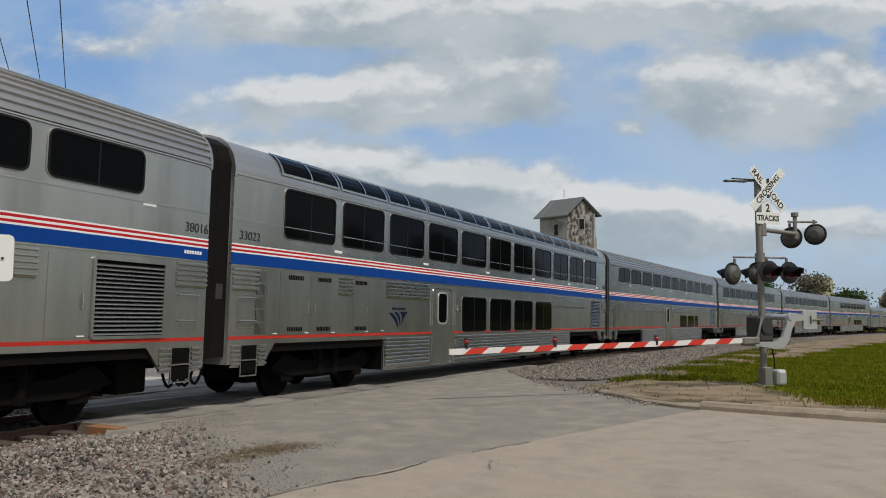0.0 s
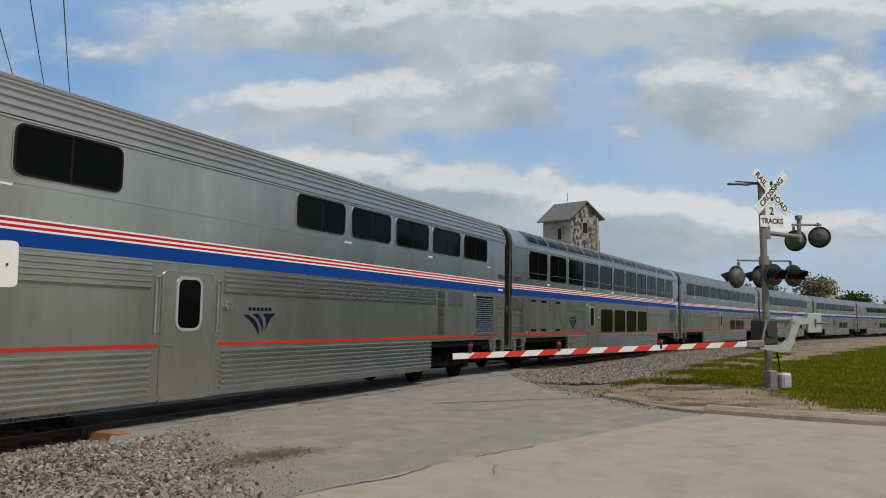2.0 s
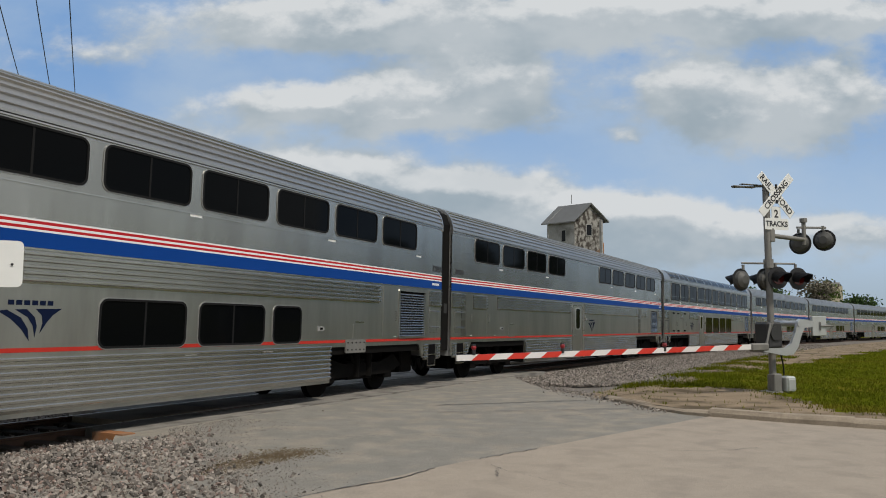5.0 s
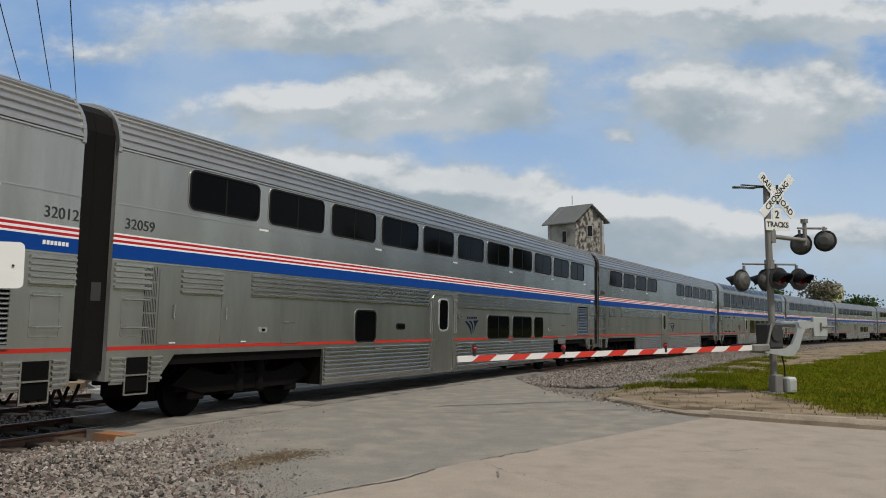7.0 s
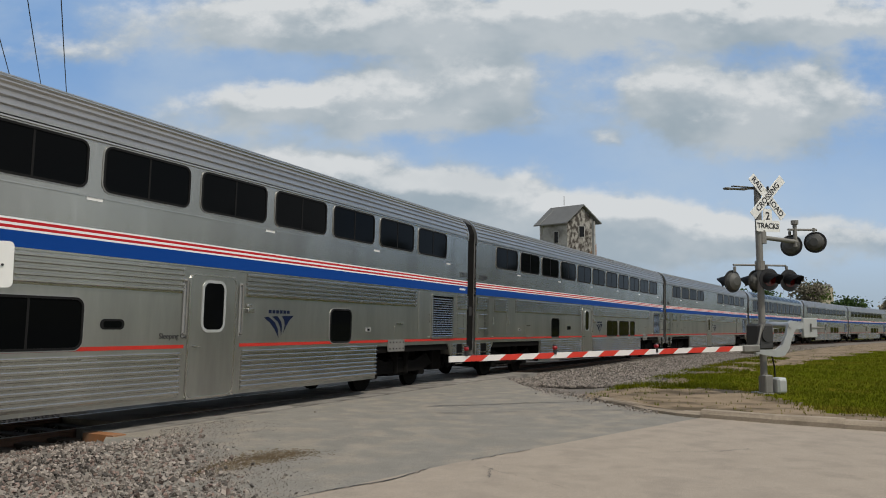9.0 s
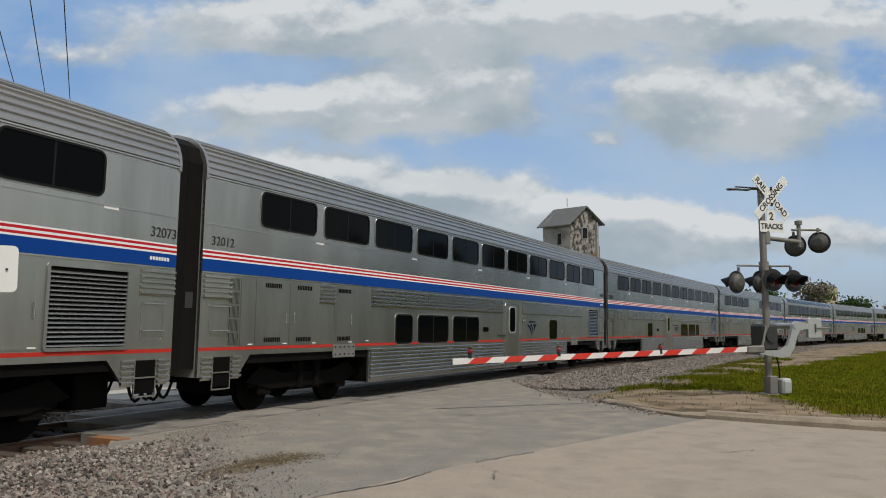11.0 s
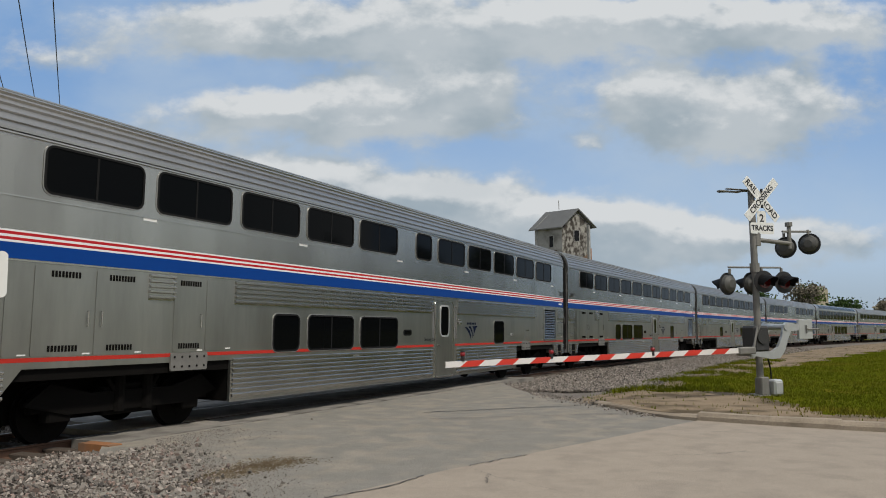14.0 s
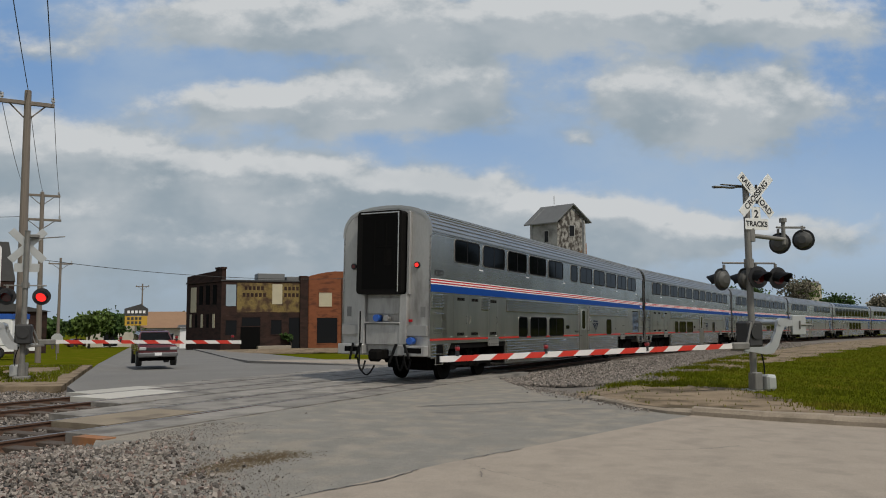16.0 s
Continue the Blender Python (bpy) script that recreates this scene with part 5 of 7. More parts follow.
    def density(u, v):
        wu = M("ADD", u, M("MULTIPLY", M("SUBTRACT", tex(u, v, 9, 3, off=3.1), 0.5), 0.10))
        wv = M("ADD", v, M("MULTIPLY", M("SUBTRACT", tex(u, v, 11, 4, off=7.7), 0.5), 0.055))
        total = None
        for x, y, a, b, w in MASSES:
            p = M("MULTIPLY", M("SUBTRACT", wu, x), 1 / a)
            q = M("MULTIPLY", M("SUBTRACT", wv, y), 1 / b)
            e = M("MULTIPLY", M("EXPONENT", M("MULTIPLY", M("ADD", M("MULTIPLY", p, p), M("MULTIPLY", q, q)), -1.0)), w)
            total = e if total is None else M("ADD", total, e)
        nz = tex(u, v, 16, 7, 0.6, 1.3)
        return M("ADD", M("MINIMUM", total, 1.25), M("MULTIPLY", M("SUBTRACT", nz, 0.5), 0.95))

    d0 = density(u0, v0)
    d1 = density(u0, M("ADD", v0, 0.020))
    cover = smooth(d0, 0.20, 0.78)
    lit = smooth(M("SUBTRACT", d0, d1), -0.05, 0.55)
    lit = M("ADD", M("MULTIPLY", lit, 0.78), M("MULTIPLY", smooth(M("ADD", tex(u0, v0, 6, 4, off=5.0), M("MULTIPLY", v0, 0.4)), 0.42, 0.75), 0.48), True)
    high = smooth(v0, 0.02, 0.40)
    blue = mixc(high, (0.44, 0.57, 0.72), (0.19, 0.35, 0.63))
    shade = mixc(smooth(v0, 0.0, 0.22), (0.36, 0.435, 0.50), (0.33, 0.40, 0.455))
    cloud = mixc(lit, shade, (0.66, 0.685, 0.70))
    thin = smooth(tex(u0, v0, 3.5, 5, off=9.0), 0.35, 0.75)
    base = mixc(M("MULTIPLY", thin, 0.55), blue, (0.47, 0.565, 0.66))
    hazy = smooth(v0, 0.11, 0.0)
    col = mixc(M("MULTIPLY", hazy, 0.75), mixc(cover, base, cloud), (0.335, 0.405, 0.465))
    em = N("ShaderNodeEmission")
    Lk(col, em.inputs["Color"])
    em.inputs["Strength"].default_value = 0.99
    out = N("ShaderNodeOutputMaterial")
    Lk(em.outputs[0], out.inputs["Surface"])
    ob = solid("backdrop", bm, m, "blue spring sky with drifting grey and white clouds", "sky", kind="structure")
    CLOUDS.append(ob)


# ---------------- crossing signals ----------------
def signal_light(parent, x, y, z, turn, lit=False, back=GREYBACK):
    """A flashing lamp: round black backboard, lens, long visor, grey housing. At turn 0 it faces local -y."""
    m = Matrix.Translation((x, y, z)) @ Matrix.Rotation(radians(turn), 4, "Z")
    bm = B()
    rod(bm, (0, -0.012, 0), (0, 0.012, 0), 0.275, seg=28)
    lamp = part("signal_lamp", bm, BLACKPAINT, parent, "round black-backed crossing lamp", at=m)
    bm = B()
    rod(bm, (0, 0.012, 0), (0, 0.09, 0), 0.225, 0.20, seg=24)
    rod(bm, (0, 0.09, 0), (0, 0.14, 0), 0.20, 0.10, seg=24)
    part("housing", bm, back, lamp, "dusty grey lamp housing")
    bm = B()
    rod(bm, (0, -0.03, 0), (0, -0.012, 0), 0.165, seg=24)
    part("lens", bm, LIT if lit else LENSRED, lamp, "lit red lens" if lit else "dark red lens")
    bm = B()
    pr = [(0.185 * math.cos(radians(a)), 0.185 * math.sin(radians(a))) for a in range(-25, 206, 15)]
    ra = [bm.verts.new((p, -0.012, q)) for p, q in pr]
    rb = [bm.verts.new((p * 0.85, -0.20 - 0.26 * max(0, q / 0.185), q * 0.85 - 0.06)) for p, q in pr]
    for i in range(len(pr) - 1):
        bm.faces.new((ra[i], ra[i + 1], rb[i + 1], rb[i]))
    bmesh.ops.solidify(bm, geom=bm.faces[:], thickness=0.008)
    part("visor", bm, BLACKPAINT, lamp)
    bm = B()
    rod(bm, (0, 0.08, 0.24), (0, 0.08, 0.36), 0.035, seg=8)
    part("bracket", bm, GALV, lamp)
    return lamp


def arm_pieces(parent, x0, x1, z0, z1, n, h):
    """The striped gate arm, piece by piece with slanted joints."""
    for i in range(n):
        xa, xb = x0 + (x1 - x0) * i / n, x0 + (x1 - x0) * (i + 1) / n
        za, zb = z0 + (z1 - z0) * i / n, z0 + (z1 - z0) * (i + 1) / n
        sl = 0.16
        bm = B()
        pts = [(xa - (sl * 0.5 if i else 0), za - h), (xa + (sl * 0.5 if i else 0), za + h), (xb + (sl * 0.5 if i < n - 1 else 0), zb + h), (xb - (sl * 0.5 if i < n - 1 else 0), zb - h)]
        outline(bm, pts, 0.05, "y", -0.32)
        part("arm_stripe", bm, ARMWHITE if i % 2 == 0 else ARMRED, parent, "white reflective stripe" if i % 2 == 0 else "red reflective stripe")


def crossing_signal(name, label, at, near):
    sg = thing(name, label, "crossing signal", at=at, group="crossing signals")
    top = 5.22 if near else 4.75
    bm = B()
    rod(bm, (0, 0, -0.1), (0, 0, top), 0.082, seg=18)
    rod(bm, (0, 0, top), (0, 0, top + 0.03), 0.095, seg=18)
    part("mast", bm, GALV, sg, "weathered galvanised steel mast")
    bm = B()
    box(bm, -0.24, 0.24, -0.24, 0.24, -0.12, 0.06, 0.02)
    rod(bm, (0, 0, 0.05), (0, 0, 0.45), 0.13, 0.12, seg=14)
    part("mast_base", bm, GALV, sg)
    # crossbuck
    zc = 4.86 if near else 4.30
    face = SIGNWHITE if near else SIGNBACK
    for k, (ang, text) in enumerate(((-45, "RAIL     ROAD"), (45, "CROSSING"))):
        bm = B()
        box(bm, -0.70, 0.70, -0.012 - 0.008 * k, 0.0 - 0.008 * k, -0.118, 0.118, 0.006)
        m = Matrix.Translation((0.20 if near else 0.0, -0.115, zc)) @ Matrix.Rotation(radians(-ang), 4, "Y")
        bl = part("crossbuck_blade", bm, face, sg, "white crossbuck board with black letters" if near else "bare back of a crossbuck board", at=m)
        if near:
            letters(text, 0.205, INK, bl, Matrix.Translation((0, -0.014 - 0.008 * k, 0)) @ Matrix.Rotation(radians(90), 4, "X"), "lettering", "black capital letters", 0.004)
    bm = B()
    outline(bm, rounded(-0.14, 0.14, -0.19, 0.19, 0.03, 2), 0.008, "y", 0)
    p2 = part("number_plate", bm, face, sg, "small white plate", at=Matrix.Translation((0.20 if near else 0, -0.105, zc - 0.48)))
    bm = B()
    outline(bm, rounded(-0.37, 0.37, -0.14, 0.14, 0.03, 2), 0.008, "y", 0)
    p3 = part("tracks_plate", bm, face, sg, "white plate below the crossbuck", at=Matrix.Translation((0.20 if near else 0, -0.112, zc - 0.73)))
    if near:
        up = Matrix.Rotation(radians(90), 4, "X")
        letters("2", 0.27, INK, p2, Matrix.Translation((0, -0.003, 0)) @ up, "lettering", "black figure two", 0.006)
        letters("TRACKS", 0.185, INK, p3, Matrix.Translation((0, -0.003, 0)) @ up, "lettering", "black capital letters", 0.005)
        bm = B()
        rod(bm, (0.20, -0.14, zc + 0.17), (0.20, -0.14, zc + 0.26), 0.03, seg=8)
        rod(bm, (0.20, -0.14, zc - 0.22), (0.20, -0.14, zc - 0.14), 0.03, seg=8)
        part("sign_clamp", bm, BLACKPAINT, sg)
        bm = B()
        rod(bm, (0.05, 0, 5.08), (-0.95, 0.1, 5.02), 0.02, seg=8)
        box(bm, -0.95, -0.30, 0.02, 0.14, 5.03, 5.06, 0.004)
        box(bm, -0.75, -0.10, -0.02, 0.08, 5.09, 5.11, 0.004)
        part("top_bracket", bm, GALV, sg)
        # upper cantilever with lamps that face along the track
        bm = B()
        rod(bm, (0, 0, 3.86), (1.15, -0.05, 3.78), 0.055, seg=12)
        rod(bm, (0.08, 0, 3.70), (0.08, 0, 4.02), 0.12, seg=12)
        part("cantilever", bm, GALV, sg)
        bm = B()
        rod(bm, (1.12, -0.05, 3.65), (1.12, -0.05, 4.22), 0.05, seg=10)
        rod(bm, (1.12, -0.05, 4.22), (1.12, -0.05, 4.32), 0.09, seg=10)
        rod(bm, (0.90, -0.05, 4.08), (1.90, 0.0, 4.12), 0.028, seg=8)
        part("lamp_bracket", bm, GALV, sg)
        signal_light(sg, 1.16, 0.12, 3.70, 112)
        signal_light(sg, 1.86, 0.02, 3.80, 118)
        # lower pair
        bm = B()
        rod(bm, (-0.80, 0.03, 3.15), (0.86, 0.03, 3.17), 0.024, seg=8)
        rod(bm, (0, 0, 3.04), (0, 0, 3.26), 0.12, seg=12)
        part("cross_arm", bm, GALV, sg)
        signal_light(sg, 0.14, -0.14, 2.80, -7)
        signal_light(sg, 0.80, -0.12, 2.79, -5)
        signal_light(sg, -0.76, 0.12, 2.75, -174)
        signal_light(sg, 0.0, 0.16, 2.77, -172)
    else:
        bm = B()
        rod(bm, (-0.62, 0.03, 2.98), (0.62, 0.03, 2.98), 0.024, seg=8)
        rod(bm, (0, 0, 2.9), (0, 0, 3.08), 0.12, seg=12)
        part("cross_arm", bm, GALV, sg)
        signal_light(sg, -0.50, 0.16, 2.62, 180, True)
        signal_light(sg, 0.50, 0.16, 2.62, 180, False)
        bm = B()
        rod(bm, (0, 0, 4.5), (-1.1, 0.0, 4.62), 0.02, seg=8)
        box(bm, -0.35, -0.05, -0.06, 0.06, 4.55, 4.66, 0.02)
        part("top_bracket", bm, GALV, sg)
    # gate machine
    bm = B()
    box(bm, -0.26, 0.22, -0.16, 0.30, 1.08, 1.72, 0.05)
    rod(bm, (-0.02, -0.20, 1.45), (-0.02, 0.34, 1.45), 0.17, seg=16)
    part("gate_machine", bm, MACHINE, sg, "dark grey gate machine housing")
    bm = B()
    pts = [(-0.55, 1.02), (-0.55, 1.10), (0.10, 1.10), (0.28, 1.20), (0.42, 1.45), (0.50, 1.74), (0.60, 1.80), (0.98, 1.74), (0.98, 1.60), (0.72, 1.58), (0.62, 1.42), (0.50, 1.12), (0.34, 0.94), (0.10, 0.92)]
    outline(bm, pts, 0.07, "y", -0.34)
    outline(bm, pts[2:], 0.07, "y", 0.36)
    part("support_arm", bm, ALU, sg, "bent cast aluminium counterweight arm")
    bm = B()
    rod(bm, (0.56, -0.36, 1.68), (0.56, 0.46, 1.68), 0.075, seg=14)
    part("pivot", bm, ALU, sg)
    bm = B()
    box(bm, 0.98, 1.42, -0.34, -0.26, 1.38, 1.86, 0.01)
    cw = part("counterweight", bm, SIGNBACK, sg, "pale square counterweight plate")
    bm = B()
    rod(bm, (1.2, -0.36, 1.62), (1.62, -0.36, 1.62), 0.02, seg=8)
    rod(bm, (1.2, -0.36, 1.52), (1.2, -0.36, 1.72), 0.018, seg=8)
    part("counterweight_bolt", bm, GALV, cw)
    bm = B()
    box(bm, -0.92, -0.40, -0.36, -0.22, 1.04, 1.22, 0.03)
    box(bm, -0.60, -0.20, -0.30, 0.10, 1.00, 1.06, 0.01)
    rod(bm, (-0.45, -0.28, 1.06), (-0.20, -0.20, 1.70), 0.025, seg=8)
    rod(bm, (-0.35, -0.10, 1.06), (-0.10, -0.20, 1.76), 0.02, seg=8)
    part("arm_bracket", bm, GALV, sg)
    x_tip = -8.38 if near else -6.9
    arm_pieces(sg, -0.86, x_tip, 1.14, 1.02, 19 if near else 15, 0.060)
    for fx in ((-8.0, -5.95, -3.35) if near else (-6.6, -4.7, -2.9)):
        bm = B()
        rod(bm, (fx, -0.30, 1.08), (fx, -0.30, 1.18), 0.04, seg=10)
        rod(bm, (fx, -0.30, 1.27), (fx, -0.30, 1.29), 0.05, seg=10)
        lp = part("arm_lamp", bm, BLACKPAINT, sg, "small red gate arm lamp")
        bm = B()
        bmesh.ops.create_uvsphere(bm, u_segments=12, v_segments=8, radius=0.055, matrix=Matrix.Translation((fx, -0.30, 1.225)))
        part("lamp_globe", bm, GLOBERED, lp)
    bm = B()
    tube(bm, [Vector((0.13, -0.12, 1.0 - 0.9 * t)) + Vector((0.10 * math.sin(3 * t), 0, 0)) for t in np.linspace(0, 1, 8)], 0.018)
    part("conduit", bm, RUBBER, sg)
    bm = B()
    box(bm, -0.16, 0.08, -0.22, -0.08, 0.05, 0.48, 0.02)
    part("junction_box", bm, GALV, sg)
    bm = B()
    box(bm, 0.10, 0.38, -0.36, -0.10, 0.04, 0.42, 0.04)
    box(bm, 0.13, 0.35, -0.37, -0.35, 0.10, 0.36, 0.01)
    part("meter_box", bm, SIGNBACK, sg, "small pale grey electric box")
    return sg


def road_pose(x, y, z, turn=0):
    return Matrix.Translation((x, y, z)) @ Matrix.Rotation(math.atan2(ROAD_RIGHT.y, ROAD_RIGHT.x) + radians(turn), 4, "Z")


def build_signals():
    crossing_signal("crossing_signal", "galvanised crossing signal with crossbuck and lowered striped gate", road_pose(7.85, 18.60, lev(7.85, 18.6) + 0.06), True)
    crossing_signal("crossing_signal", "crossing signal seen from behind with a lit red lamp", road_pose(-13.3, 24.7, lev(-13.3, 24.7) + 0.0, 180), False)
    # a sign plate at the road's edge, close by
    sp = thing("road_sign", "pale sign plate with rounded corners on a post", "road sign", at=Matrix.Translation((-4.22, 6.8, lev(-4.2, 6.8))) @ Matrix.Rotation(radians(31), 4, "Z"))
    bm = B()
    outline(bm, rounded(-0.29, 0.29, 1.96, 2.39, 0.05), 0.006, "y", 0)
    pl = part("plate", bm, SIGNWHITE, sp)
    bm = B()
    for x in (-0.2, 0.2):
        rod(bm, (x, 0.0, 2.17), (x, -0.012, 2.17), 0.012, seg=8)
    part("bolt", bm, BLACKPAINT, pl)
    bm = B()
    box(bm, -0.03, 0.03, 0.006, 0.05, -0.1, 2.35, 0.004)
    part("post", bm, GALV, sp)


# ---------------- tower, houses, poles ----------------
def framed_hole(parent, bm_at, w, h, glass, frame, depth=0.12, name="window"):
    """A window with a frame and a sunk dark pane on the wall plane y = 0 of the pose, facing -y."""
    fr = part(name, ring(B(), -w / 2, w / 2, -h / 2, h / 2, 0.01, 0.07, 0.0, -0.04), frame, parent, at=bm_at)
    part("pane", box(B(), -w / 2, w / 2, -0.012, -0.004, -h / 2, h / 2), glass, fr)
    return fr


def build_tower():
    t = thing("tower", "old square tower with peeling whitewashed stone and a gabled roof", "tower")
    o = Vector((12.27, 74.0))
    zb = -2.0
    a = Vector((-2.62, 2.4)) * 0.92   # along the grey side
    b = Vector((3.05, 0.45)) * 0.95   # along the gable side
    ze = 11.45
    A, Bq, C, Dq = o, o + b, o + a + b, o + a

    def wall(p, q, z1, gable=0.0):
        d = (q - p)
        n = Vector((-d.y, d.x)).normalized() * 0.3
        bm = B()
        pts = [(p.x, p.y, zb), (q.x, q.y, zb), (q.x, q.y, z1)] + ([((p.x + q.x) / 2, (p.y + q.y) / 2, z1 + gable)] if gable else []) + [(p.x, p.y, z1)]
        vs = [bm.verts.new(v) for v in pts]
        f = bm.faces.new(vs)
        r = bmesh.ops.extrude_face_region(bm, geom=[f])
        bmesh.ops.translate(bm, vec=(n.x, n.y, 0), verts=[g for g in r["geom"] if isinstance(g, bmesh.types.BMVert)])
        bmesh.ops.recalc_face_normals(bm, faces=bm.faces[:])
        return bm

    part("wall", wall(A, Bq, ze, 1.45), TOWERPEEL, t, "peeling whitewashed gable wall")
    part("wall", wall(Bq, C, ze), TOWERGREY, t)
    part("wall", wall(C, Dq, ze, 1.45), TOWERGREY, t)
    part("wall", wall(Dq, A, ze), TOWERGREY, t, "grey rendered wall")
    an, bn = a.normalized(), b.normalized()
    for sgn in (0, 1):
        bm = B()
        mid0, mid1 = (A + Bq) / 2 - an * 0.35, (Dq + C) / 2 + an * 0.35
        e0, e1 = (A - bn * 0.35 - an * 0.35, Dq - bn * 0.35 + an * 0.35) if sgn == 0 else (Bq + bn * 0.35 - an * 0.35, C + bn * 0.35 + an * 0.35)
        zl = ze - 0.30
        vs = [bm.verts.new((*mid0, ze + 1.55)), bm.verts.new((*mid1, ze + 1.55)), bm.verts.new((*e1, zl)), bm.verts.new((*e0, zl))]
        f = bm.faces.new(vs)
        r = bmesh.ops.extrude_face_region(bm, geom=[f])
        bmesh.ops.translate(bm, vec=(0, 0, 0.12), verts=[g for g in r["geom"] if isinstance(g, bmesh.types.BMVert)])
        bmesh.ops.recalc_face_normals(bm, faces=bm.faces[:])
        part("roof", bm, METALROOF, t, "grey sheet metal gable roof")
    ang_b = math.atan2(b.y, b.x)
    ang_a = math.atan2(-a.y, -a.x)
    mb = lambda u, z: Matrix.Translation((*(A + bn * u), z)) @ Matrix.Rotation(ang_b, 4, "Z")
    ma = lambda u, z: Matrix.Translation((*(Dq + (A - Dq).normalized() * u), z)) @ Matrix.Rotation(ang_a, 4, "Z")
    framed_hole(t, mb(1.5, 10.4), 0.5, 1.05, GLASSDARK, TOWERGREY)
    framed_hole(t, mb(1.6, 7.6), 0.6, 0.8, GLASSDARK, TOWERGREY)
    framed_hole(t, ma(2.0, 9.9), 0.45, 1.1, GLASSDARK, TOWERGREY)
    framed_hole(t, ma(2.1, 8.5), 1.0, 0.9, BRICK, RAIL_SIDE)
    bm = B()
    pts = [(3.0, 6.0), (1.3, 6.2), (1.6, 7.2), (2.2, 7.5), (2.0, 8.2), (2.5, 8.5), (3.0, 9.2)]
    outline(bm, pts, -0.02, "y", 0)
    part("brick_patch", bm, TOWERRUST, t, "bare orange brick patch", at=mb(0, 0))
    bm = B()
    rod(bm, (*((Dq + C) / 2 * 0.6 + (A + Bq) / 2 * 0.4), ze + 1.8), (*((Dq + C) / 2 * 0.6 + (A + Bq) / 2 * 0.4), ze + 2.7), 0.035, seg=6)
    part("aerial", bm, GALV, t)


def block(parent, name, p, q, depth, z0, z1, material, label=""):
    """A wall-like block from p to q in plan, running back by depth to the left of p->q."""
    d = Vector(q) - Vector(p)
    n = Vector((-d.y, d.x)).normalized() * depth
    bm = B()
    pts = [Vector(p), Vector(q), Vector(q) + n, Vector(p) + n]
    lo = [bm.verts.new((v.x, v.y, z0)) for v in pts]
    hi = [bm.verts.new((v.x, v.y, z1)) for v in pts]
    bm.faces.new(lo[::-1])
    bm.faces.new(hi)
    for i in range(4):
        bm.faces.new((lo[i], lo[(i + 1) % 4], hi[(i + 1) % 4], hi[i]))
    bmesh.ops.recalc_face_normals(bm, faces=bm.faces[:])
    return part(name, bm, material, parent, label)


